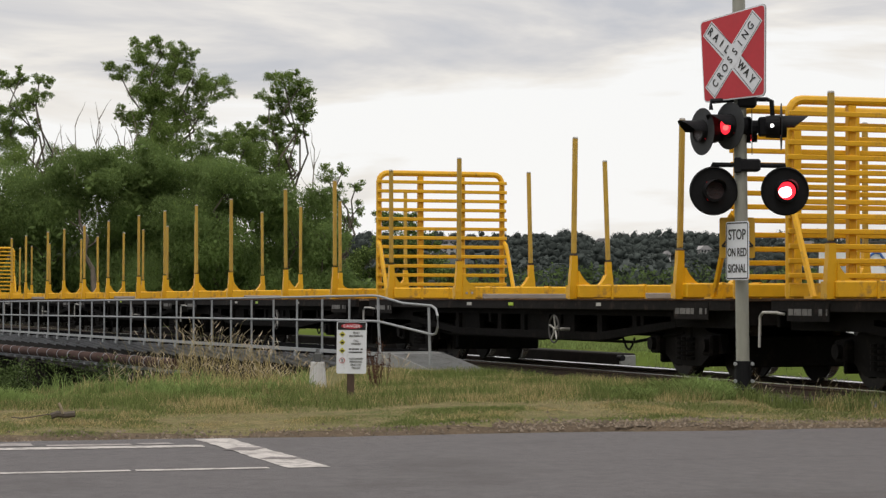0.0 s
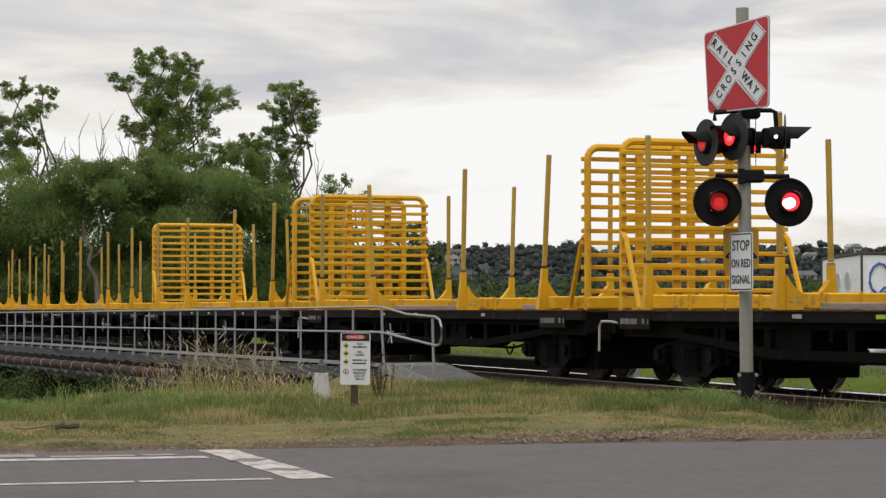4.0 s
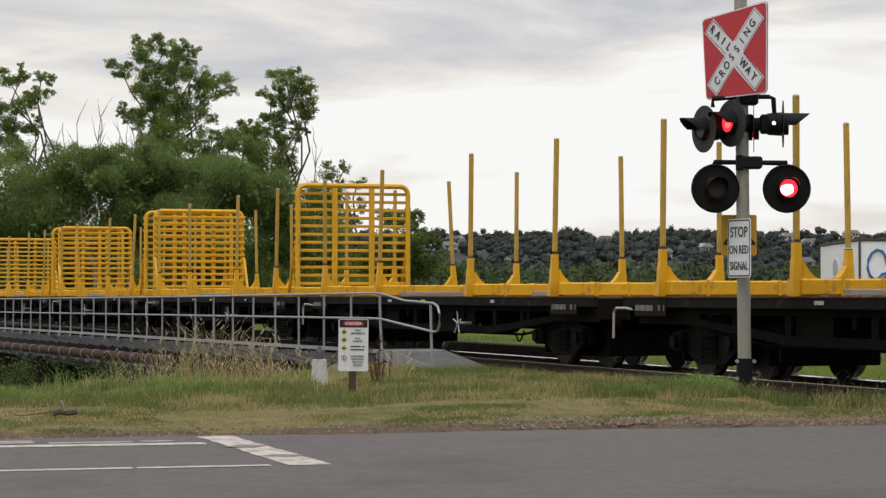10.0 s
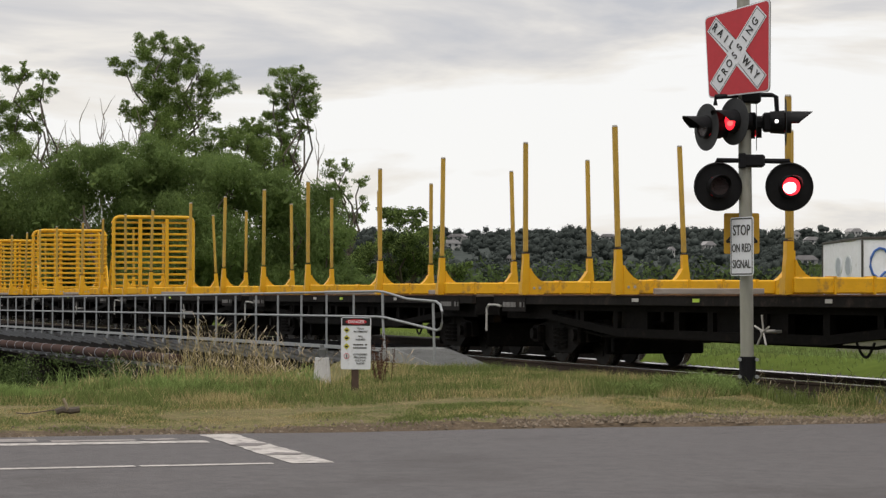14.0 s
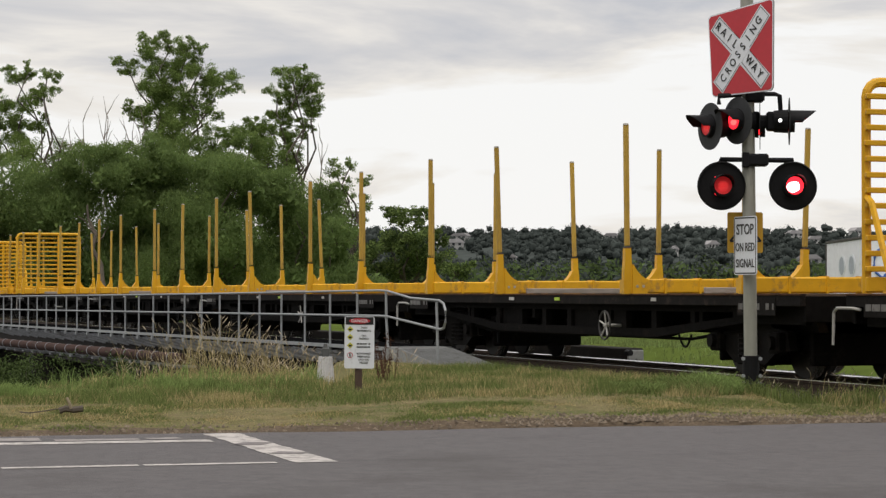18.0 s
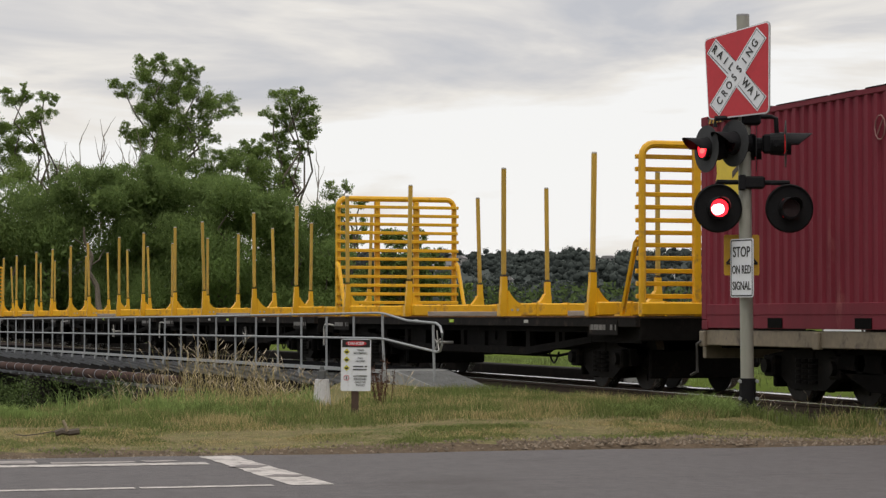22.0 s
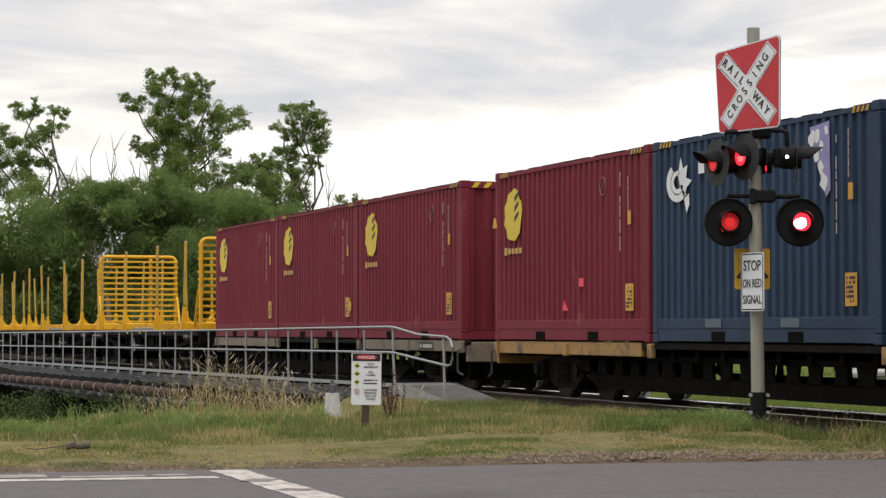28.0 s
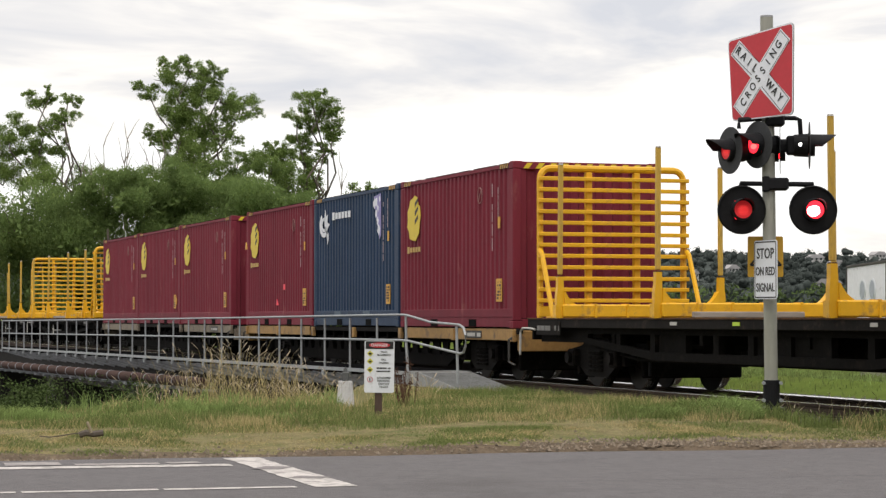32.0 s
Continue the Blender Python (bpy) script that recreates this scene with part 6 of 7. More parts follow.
def build_white_box():
    """A white container with graffiti beyond the track."""
    c = site(62, 11.23)
    d = (site(68.8, 11.30) - c).normalized()
    ang = math.degrees(math.atan2(d.y, d.x))
    g = -0.35
    ob = thing("storage_container", "white storage container with graffiti standing in the field", "container", at=Matrix.Translation((c.x, c.y, g)) @ pose(0, 0, 0, 0, 0, ang))
    L, W, H = 6.9, 2.5, 2.9
    bm = bmesh.new()
    box(bm, (L / 2, -W / 2, H / 2), (L, W, H - 0.1), bevel=0.02)
    part("body", bm, M["shed_white"], ob)
    bm = bmesh.new()
    box(bm, (L / 2, -W / 2, H - 0.02), (L + 0.06, W + 0.06, 0.07), bevel=0.01)
    part("roof_edge", bm, M["roof_dark"], ob)
    for x, y in ((0, 0), (0, -W), (L, 0), (L, -W)):
        bm = bmesh.new()
        box(bm, (x, y, H / 2), (0.11, 0.05, H - 0.14), bevel=0.01)
        part("corner_post", bm, M["roof_dark"], ob)
    r = random.Random(9)
    for y0, z0, s in ((-0.50, 2.2, 0.36), (-1.0, 2.1, 0.30), (-1.55, 2.2, 0.36), (-0.7, 1.7, 0.25), (-1.5, 1.7, 0.3)):
        bm = bmesh.new()
        pts = []
        a0 = r.uniform(0, 6)
        for k in range(13):
            a = a0 + k * 0.55
            pts.append((-0.012, y0 + s * math.cos(a) * (1 - 0.03 * k), z0 + s * 1.15 * math.sin(a)))
        pipe(bm, pts, 0.035, 5)
        part("graffiti", bm, M["spray_blue"], ob, "blue sprayed loops")
    for x0_, s in ((2.3, 0.62), (4.0, 0.62)):
        bm = bmesh.new()
        slab(bm, [(x0_ + s * math.cos(a * math.tau / 18), 2.15 + s * 0.50 * math.sin(a * math.tau / 18)) for a in range(18)], 0.01, pose(0, 0.008, 0))
        halo = part("graffiti", bm, M["sign_white"], ob, "white sprayed rounds with grey middles")
        bm = bmesh.new()
        slab(bm, [(x0_ + 0.42 * math.cos(a * math.tau / 18), 2.15 + 0.26 * math.sin(a * math.tau / 18)) for a in range(18)], 0.01, pose(0, 0.014, 0))
        part("graffiti_middle", bm, M["spray_grey"], halo)


def build_concrete_tank():
    """A low covered tank in the field beyond the track."""
    base = site(48.5, 9.35)
    base.z = ground_height(base) - 0.03
    tank = thing("concrete_tank", "low weathered concrete tank with a slab lid in the grass", "tank", at=Matrix.Translation(base) @ pose(0, 0, 0, 0, 0, FACE - 6))
    bm = bmesh.new()
    box(bm, (0.25, 0.6, 0.20), (2.6, 1.6, 0.48), bevel=0.02)
    part("body", bm, M["concrete"], tank)
    bm = bmesh.new()
    slab(bm, [(-1.15, 0.36), (1.70, 0.50), (1.70, 0.57), (-1.15, 0.43)], 1.75, pose(0, 0.6, 0))
    part("lid", bm, M["ramp_plate"], tank, "grey slab lid")
    bm = bmesh.new()
    box(bm, (-0.05, 0.1, 0.55), (0.42, 0.5, 0.10), bevel=0.02)
    part("hatch", bm, M["sign_white"], tank)
    bm = bmesh.new()
    rod(bm, (0.02, -0.32, -0.05), (0.02, -0.32, 0.36), 0.04, seg=10)
    part("pipe", bm, M["sign_white"], tank)


build_signal()
build_danger_sign()
build_walkway()
build_white_box()
build_concrete_tank()


# ---- plants and distance ----
nprng = np.random.default_rng(5)


def quads(name, corners, mats, index=None):
    """A mesh of loose four-cornered leaves: corners is n x 4 x 3."""
    n = len(corners)
    me = bpy.data.meshes.new(name)
    me.vertices.add(4 * n)
    me.vertices.foreach_set("co", np.ascontiguousarray(corners, dtype=np.float32).reshape(-1))
    me.loops.add(4 * n)
    me.loops.foreach_set("vertex_index", np.arange(4 * n, dtype=np.int32))
    me.polygons.add(n)
    me.polygons.foreach_set("loop_start", np.arange(0, 4 * n, 4, dtype=np.int32))
    for x in mats:
        me.materials.append(x)
    if index is not None:
        me.polygons.foreach_set("material_index", np.ascontiguousarray(index, dtype=np.int32))
    me.update(calc_edges=True)
    return me


def leaf_cloud(clumps, per, size, droop=0.0, core=0.25, tufts=6, spread_=(0.30, 0.55)):
    """Leaf quads in uneven clumps: rows of x, y, z, radius, flatness."""
    out = []
    for x, y, z, r, flat in clumps:
        n = max(10, int(per * r * r))
        subs = max(4, int(tufts * (1 + r * 0.5)))
        ang = nprng.uniform(0, 2 * math.pi, subs)
        rad = r * nprng.uniform(0.1, 0.8, subs)
        cen = np.stack([x + rad * np.cos(ang), y + rad * np.sin(ang), z + r * flat * nprng.uniform(-0.8, 0.8, subs)], 1)
        pick = nprng.integers(0, subs, n)
        d = nprng.normal(0, 1, (n, 3))
        d /= np.linalg.norm(d, axis=1)[:, None]
        sub_r = r * nprng.uniform(spread_[0], spread_[1], subs)
        p = cen[pick] + d * (sub_r[pick] * nprng.uniform(core, 1.08, n) ** 0.7)[:, None] * np.array([1, 1, 0.8])
        p += nprng.normal(0, 0.055 * r if tufts > 6 else 0.11 * r, (n, 3))
        a = nprng.normal(0, 1, (n, 3))
        a[:, 2] *= 1 + droop
        a /= np.linalg.norm(a, axis=1)[:, None]
        b = np.cross(a, nprng.normal(0, 1, (n, 3)))
        b /= np.linalg.norm(b, axis=1)[:, None]
        s = size * nprng.uniform(0.5, 1.3, n)[:, None]
        out.append(np.stack([p - a * s, p - b * s * 0.42, p + a * s, p + b * s * 0.42], 1))
    return np.concatenate(out)


def limb(bm, a, b, r0, r1, seed, bits=5, wander=0.12):
    r = random.Random(seed)
    a, b = Vector(a), Vector(b)
    ln = (b - a).length
    pts = [a.lerp(b, k / bits) + (Vector((r.uniform(-1, 1), r.uniform(-1, 1), r.uniform(-0.4, 0.4))) * ln * wander * (1 if 0 < k < bits else 0)) for k in range(bits + 1)]
    for k in range(bits):
        rod(bm, pts[k], pts[k + 1], r0 + (r1 - r0) * k / bits, r0 + (r1 - r0) * (k + 1) / bits, seg=6)
    return pts


def build_tree(label, ahead, right, clumps, per=95, size=0.26, leaf="leaf", trunk_r=0.20, name="tree", foot=None, fill=1):
    """Clumps are rows of right, height, radius in metres, as the tree is seen from the road."""
    base = site(ahead, right)
    base.z = ground_height(base) - 0.1 if foot is None else foot
    r = random.Random(int(ahead * 7 + right * 13))
    tree = thing(name, label, "tree", at=Matrix.Translation(base))
    rows = []
    bm = bmesh.new()
    low = min(c[1] - c[2] for c in clumps)
    split = Vector((0, 0, max(1.0, low * 0.8)))
    rod(bm, (0, 0, 0), split, trunk_r, trunk_r * 0.75, seg=9)
    extra = []
    for x, z, rad in clumps:
        for j in range(fill):
            a = r.uniform(0, math.tau)
            extra.append((x + math.cos(a) * rad * 0.85, z + math.sin(a) * rad * 0.75, rad * r.uniform(0.4, 0.65)))
    for k, (x, z, rad) in enumerate(list(clumps) + extra):
        depth = r.uniform(-1.2, 1.2) * rad
        c = SIDE * (x - right) + FORE * depth
        c.z = z - base.z
        rows.append((c.x, c.y, c.z, rad, r.uniform(0.45, 0.75)))
        if k < len(clumps):
            limb(bm, split + Vector((0, 0, r.uniform(-0.5, 0.5))), c, trunk_r * 0.42, 0.03, k)
        for j in range(3 if k < len(clumps) else 0):
            tip = c + Vector((r.uniform(-1, 1), r.uniform(-1, 1), r.uniform(-0.5, 0.7))) * rad * 0.8
            limb(bm, c - Vector((0, 0, rad * 0.4)), tip, 0.035, 0.010, k * 7 + j, 3)
    part("trunk", bm, M["bark"], tree, "forked grey-brown trunk and limbs")
    inner = [leaf_cloud([(x, y, z, 0.8 * rad, flat) for x, y, z, rad, flat in rows], 150, 0.20)] if name == "willow" else []
    me = quads("crown", np.concatenate(inner + [leaf_cloud(rows, per, size, 0.0 if name == "tree" else 1.6, 0.25 if name == "tree" else 0.62, 13 if name == "tree" else 8, (0.18, 0.38) if name == "tree" else (0.32, 0.56))]), [M[leaf], M["leaf_light"]], None)
    n = len(me.polygons)
    me.polygons.foreach_set("material_index", (nprng.random(n) < (0.38 if name == "tree" else 0.07)).astype(np.int32))
    crown = new("crown", me)
    crown.parent = tree
    return tree


def build_trees():
    k = 130 / 4072

    def clumps(rows):
        return [((px - 784) * k, 1 + (530 - py) * k, rad * k) for px, py, rad in rows]

    build_tree("tall eucalyptus with clumped olive crown behind the bridge", 130, -15.5, clumps(
        [(245, 98, 30), (292, 88, 26), (320, 100, 26), (212, 128, 24), (285, 145, 46), (345, 140, 30), (380, 165, 34), (250, 165, 34), (228, 205, 22), (320, 190, 46), (275, 215, 40), (350, 205, 30), (300, 250, 46)]), per=2800, size=0.058, fill=3)
    build_tree("slender eucalyptus leaning over the scrub", 130, -9.0, clumps(
        [(505, 140, 28), (535, 150, 24), (480, 172, 24), (545, 190, 24), (510, 185, 28), (490, 215, 26), (530, 225, 20), (500, 255, 30), (470, 240, 22), (438, 248, 30), (505, 290, 26), (460, 285, 36)]), per=2800, size=0.058, fill=3)
    build_tree("ragged eucalyptus with thin upper branches", 133, -23.0, clumps(
        [(-4, 138, 24), (22, 126, 18), (58, 132, 18), (52, 172, 24), (14, 185, 30), (-12, 215, 34), (44, 225, 24), (95, 275, 40), (20, 285, 50), (128, 285, 34), (-50, 200, 40), (-60, 270, 50)]), per=2600, size=0.058, fill=3)
    build_tree("small open-crowned tree beside the scrub", 128, -5.4, clumps(
        [(585, 318, 22), (612, 308, 16), (635, 335, 15), (600, 350, 24), (640, 370, 18), (622, 395, 22), (585, 375, 30)]), per=2000, size=0.060)
    build_tree("low bushy tree past the end of the bridge", 126, -2.2, clumps(
        [(700, 400, 28), (735, 395, 24), (680, 440, 36), (730, 445, 38), (765, 430, 20), (700, 485, 45), (760, 480, 40), (640, 470, 40), (800, 490, 26)]), per=1900, size=0.090, leaf="leaf_mid")
    build_tree("dark dense tree rising out of the scrub", 127, -12.2, clumps(
        [(330, 290, 40), (375, 268, 36), (415, 258, 34), (445, 270, 34), (470, 300, 40), (400, 310, 46), (250, 292, 34), (215, 305, 34), (300, 285, 36)]), per=2400, size=0.062, leaf="willow_leaf", fill=2)
    # dense willow scrub in front of the trees
    spots = [(0, 355, 75), (70, 350, 70), (140, 350, 66), (205, 335, 66), (275, 322, 70), (350, 325, 70), (420, 335, 68), (490, 352, 62), (545, 385, 55), (590, 430, 42),
             (20, 430, 85), (110, 430, 85), (200, 425, 85), (300, 415, 90), (400, 425, 85), (490, 440, 78), (560, 470, 60),
             (0, 515, 85), (90, 515, 85), (180, 515, 85), (280, 510, 90), (380, 510, 85), (470, 515, 75), (550, 525, 62), (610, 530, 46)]
    for j, chunk in enumerate((spots[0:3] + spots[10:12] + spots[17:19], spots[3:5] + spots[12:14] + spots[19:21], spots[5:7] + spots[14:15] + spots[21:22], spots[7:10] + spots[15:17] + spots[22:25])):
        mean = sum(c[0] for c in chunk) / len(chunk)
        build_tree("dense rounded willow thicket on the river bank", 118 + 2 * (j % 2), (mean - 784) * k * 0.92, [((px - 784) * k * 0.92, 1 + (530 - py) * k * 0.92, rad * k * 0.92) for px, py, rad in chunk], per=2600, size=0.068, leaf="willow_leaf", trunk_r=0.2, name="willow", fill=3)
    # bare dead branches
    r = random.Random(4)
    for px, py, lean in ((140, 205, 0), (178, 200, 6), (215, 235, 12), (250, 225, -10), (545, 245, 16), (105, 250, -4), (130, 226, -14), (190, 222, 26), (168, 192, 14), (226, 218, 22), (240, 242, -18), (236, 228, 8)):
        base = site(129, (px - 784) * k)
        base.z = 1 + (530 - 330) * k
        top = 1 + (530 - py) * k
        snag = thing("dead_branch", "bare weathered branch standing above the scrub", "branch", "dead branches above the scrub", at=Matrix.Translation((base.x, base.y, ground_height(base) - 0.1)))
        bm = bmesh.new()
        h = top - ground_height(base) - 0.6
        tip = Vector((0, 0, h)) + SIDE * (lean * k)
        pts = limb(bm, (0, 0, 0), tip, 0.11, 0.018, px, 8, 0.012)
        for j in range(7):
            p = pts[5 + j % 4] if 5 + j % 4 < len(pts) else pts[-1]
            limb(bm, p, p + SIDE * r.uniform(-0.7, 0.7) + Vector((0, 0, r.uniform(0.7, 1.6))), 0.03, 0.006, px + j, 3, 0.05)
        part("wood", bm, M["dead_wood"], snag)


def build_leaning_trunk():
    k = 114 / 4072
    base = site(114, (185 - 784) * k)
    base.z = ground_height(base) - 0.1
    snag = thing("leaning_trunk", "bare grey leaning tree trunk before the willow scrub", "tree", at=Matrix.Translation(base))
    bm = bmesh.new()
    top = SIDE * ((-42) * k) + Vector((0, 0, 1 + (530 - 372) * k - base.z))
    pts = limb(bm, (0, 0, 0), top, 0.20, 0.05, 8, 8, 0.03)
    limb(bm, pts[6], pts[6] + SIDE * -0.9 + Vector((0, 0, 0.9)), 0.07, 0.02, 3, 4)
    limb(bm, pts[5], pts[5] + SIDE * 0.8 + Vector((0, 0, 1.1)), 0.06, 0.02, 4, 4)
    tagged(part("trunk", bm, M["bark"], snag), kind="stuff")


# houses on the hill: bearing, height, width and distance
HOUSES = ((805, 428, 8, 900), (786, 440, 10, 820), (1072, 428, 8, 1000), (1245, 443, 6, 900), (1318, 438, 8, 950), (1392, 424, 9, 1080), (1428, 434, 8, 980), (1415, 469, 8, 600), (1502, 419, 8, 1100), (895, 466, 3, 700), (1180, 452, 3, 800))


def build_distance():
    # wooded hill with houses
    ahead, rights = np.linspace(420, 1700, 40), np.linspace(-700, 700, 70)
    verts, faces = [], []

    def hill(a, r):
        w = soft_step(430, 1250, a) * (1 - 0.5 * soft_step(1300, 1700, a))
        return -1 + 31 * w + 5.0 * w * noise.noise((r * 0.012, a * 0.004, 0.4)) + 2 * noise.noise((r * 0.03, a * 0.01, 7))

    for a in ahead:
        for x in rights:
            p = site(a, x)
            verts.append((p.x, p.y, hill(a, x)))
    w = len(rights)
    for i in range(len(ahead) - 1):
        for j in range(w - 1):
            q = i * w + j
            faces.append((q, q + 1, q + w + 1, q + w))
    ob = raw("hillside", verts, faces, [M["leaf_hazed"]])
    tagged(ob, "dark wooded hillside across the valley", "hill", kind="structure")
    # each house stands where its line of sight meets the slope
    houses = []
    for hx, hy, hw, hd in HOUSES:
        gap, d = min((abs(hill(a, (hx - 784) * a / 4072) - (1 + (530 - hy) * a / 4072 - 2.4)), a) for a in range(480, 1260, 10))
        houses.append((hx, hy, hw * d / hd, d + 6))
    rows = []
    r = random.Random(12)
    for _ in range(1500):
        a = 480 + 780 * (r.random() ** 0.6)
        x = r.uniform(-0.055, 0.215) * a
        p = site(a, x)
        h = hill(a, x)
        rad = r.choice((1.8, 2.4, 3.0, 3.6)) * r.uniform(0.8, 1.1)
        px, py = 784 + 4072 * x / a, 530 - (h + 1.9 * rad - 1) / a * 4072
        if any(abs(px - hx) < hw * 2800 / hd and a < hd + 4 and py < hy - 3 for hx, hy, hw, hd in houses):
            continue
        rows.append((p.x, p.y, h + rad * r.uniform(0.4, 0.9), rad, r.uniform(0.7, 1.1)))
    for hx, hy, hw, hd in houses:        # shrubs before the houses
        for j in range(5):
            p = site(hd - 14, (hx - 784 + (j - 2) * 0.35 * hw * 4072 / hd) * hd / 4072)
            rows.append((p.x, p.y, 1 + (530 - hy) * hd / 4072 - r.uniform(3.0, 3.8), r.uniform(1.6, 2.4), 0.9))
    ball = bmesh.new()
    bmesh.ops.create_icosphere(ball, subdivisions=2, radius=1.0)
    unit = np.array([v.co for v in ball.verts])
    tri = np.array([[v.index for v in f.verts] for f in ball.faces])
    ball.free()
    shapes = []
    for k in range(24):
        shapes.append(unit * np.array([1 + 0.6 * noise.noise(v * 1.9 + np.array([k * 3.1, 0, 0])) + 0.5 * noise.noise(v * 4.5 + np.array([0, k * 1.7, 0])) for v in unit])[:, None])
    allv, allf, fringe = [], [], []
    for x, y, z, rad, flat in rows:
        tall = r.uniform(0.7, 1.1)
        for j in range(r.choice((3, 4, 5))):
            rr = rad * r.uniform(0.30, 0.52)
            c = np.array([x + r.uniform(-0.6, 0.6) * rad, y + r.uniform(-0.6, 0.6) * rad, z + r.uniform(-0.7, 0.75) * rad * tall])
            allv.append(shapes[r.randrange(24)] * rr * np.array([r.uniform(0.8, 1.2), r.uniform(0.8, 1.2), flat]) + c)
            allf.append(tri + len(allf) * len(unit))
            fringe.append((c[0], c[1], c[2] + 0.1 * rr, rr * 1.35, flat))
    me = bpy.data.meshes.new("hill_woods")
    vv, ff = np.concatenate(allv).astype(np.float32), np.concatenate(allf).astype(np.int32)
    me.vertices.add(len(vv))
    me.vertices.foreach_set("co", vv.reshape(-1))
    me.loops.add(3 * len(ff))
    me.loops.foreach_set("vertex_index", ff.reshape(-1))
    me.polygons.add(len(ff))
    me.polygons.foreach_set("loop_start", np.arange(0, 3 * len(ff), 3, dtype=np.int32))
    me.materials.append(M["leaf_hazed"])
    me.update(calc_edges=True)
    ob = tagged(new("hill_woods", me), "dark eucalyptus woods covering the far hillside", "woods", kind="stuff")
    me = quads("hill_leaves", leaf_cloud(fringe, 30, 0.34), [M["leaf_hazed"]])
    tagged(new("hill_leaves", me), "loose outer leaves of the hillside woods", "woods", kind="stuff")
    # nearer belt of trees and hedges at the field's end
    rows = []
    for _ in range(1000):
        a = r.uniform(230, 430)
        x = r.uniform(-0.12, 0.24) * a
        p = site(a, x)
        rad = r.uniform(1.3, 2.9) * (0.6 + 0.4 * a / 430)
        rows.append((p.x, p.y, ground_height(p) + rad * r.uniform(0.4, 1.3), rad, 0.9))
    me = quads("field_hedge", leaf_cloud(rows, 26, 0.45), [M["leaf_mid"], M["leaf_hazed"]])
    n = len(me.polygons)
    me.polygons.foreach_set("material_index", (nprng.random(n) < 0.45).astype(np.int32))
    tagged(new("field_hedge", me), "belt of green bushes at the end of the field", "hedge", kind="stuff")
    # houses among the trees
    for px, py, wide, d in houses:
        m = d / 4072
        p = site(d - 6, (px - 784) * m)
        z = 1 + (530 - py) * m
        house = thing("house", "pale weatherboard house with grey roof on the wooded hillside", "house", "houses on the hillside", at=Matrix.Translation((p.x, p.y, z - 2.2)) @ pose(0, 0, 0, 0, 0, FACE + r.uniform(-25, 25)))
        w2, dp, h = wide * 0.8, wide * 0.6, 2.2
        bm = bmesh.new()
        box(bm, (0, 0, h / 2 - 0.4), (w2, dp, h + 0.8))
        wall = part("wall", bm, M["house_white"], house)
        bm = bmesh.new()
        slab(bm, [(-w2 / 2 - 0.5, h), (w2 / 2 + 0.5, h), (w2 / 2 - 1.5, h + 1.5), (-w2 / 2 + 1.5, h + 1.5)], dp + 1.0)
        part("roof", bm, M["house_roof"], house)
        for j in range(3):
            bm = bmesh.new()
            box(bm, ((j - 1) * w2 * 0.3, -dp / 2 - 0.02, 1.6), (w2 * 0.13, 0.06, 0.9))
            part("window", bm, M["house_glass"], house)


def blades(spots, height, width, bend, seed):
    """Grass blades as narrow bent quads standing on the ground."""
    g = np.random.default_rng(seed)
    n = len(spots)
    p = np.array(spots)
    h = height * (g.uniform(0.35, 1.25, n) + 0.6 * g.random(n) ** 4)[:, None]
    a = g.uniform(0, 2 * math.pi, n)
    d = np.stack([np.cos(a), np.sin(a), np.zeros(n)], 1)
    across = np.array([SIDE.x, SIDE.y, 0]) * (width * g.uniform(0.6, 1.4, n))[:, None]
    lean = d * h * bend * g.uniform(0.2, 1.0, n)[:, None]
    up = np.array([0, 0, 1.0]) * h
    midp = p + lean * 0.35 + up * 0.55
    top = p + lean + up * (1 - 0.25 * bend)
    low = np.stack([p - across, p + across, midp + across * 0.75, midp - across * 0.75], 1)
    high = np.stack([midp - across * 0.75, midp + across * 0.75, top + across * 0.15, top - across * 0.15], 1)
    return low, high


def strew(n, a0, a1, r0, r1, seed, keep=None):
    r = random.Random(seed)
    out = []
    while len(out) < n:
        a, x = r.uniform(a0, a1), r.uniform(r0, r1)
        if keep and not keep(a, x, r):
            continue
        p = site(a, x)
        p.z = ground_height(p) - 0.01
        out.append(tuple(p))
    return out


def grass(name, spots, height, width, bend, mats, share, label, seed):
    lift = np.array([soft_step(-0.35, 0.45, noise.noise((x * 1.6, y * 1.6, seed + 4.5))) for x, y, z in spots])
    low, high = blades(spots, height * (0.55 + 0.9 * lift)[:, None], width, bend, seed)
    if height < 0.08:      # short blades are one straight piece
        low[:, 2:] = high[:, 2:]
        me = quads(name, low, [M[m] for m in mats])
    else:
        me = quads(name, np.concatenate([low, high]), [M[m] for m in mats])
    g = np.random.default_rng(seed + 1)
    patch = np.array([noise.noise((x * 0.9, y * 0.9, seed)) + 0.5 * noise.noise((x * 2.7, y * 2.7, seed)) + 0.4 * noise.noise((x * 7, y * 7, seed)) for x, y, z in spots])
    which = (g.random(len(spots)) < share + 1.25 * patch).astype(np.int32)
    me.polygons.foreach_set("material_index", np.tile(which, len(me.polygons) // len(which)))
    return tagged(new(name, me), label, "grass", kind="stuff")


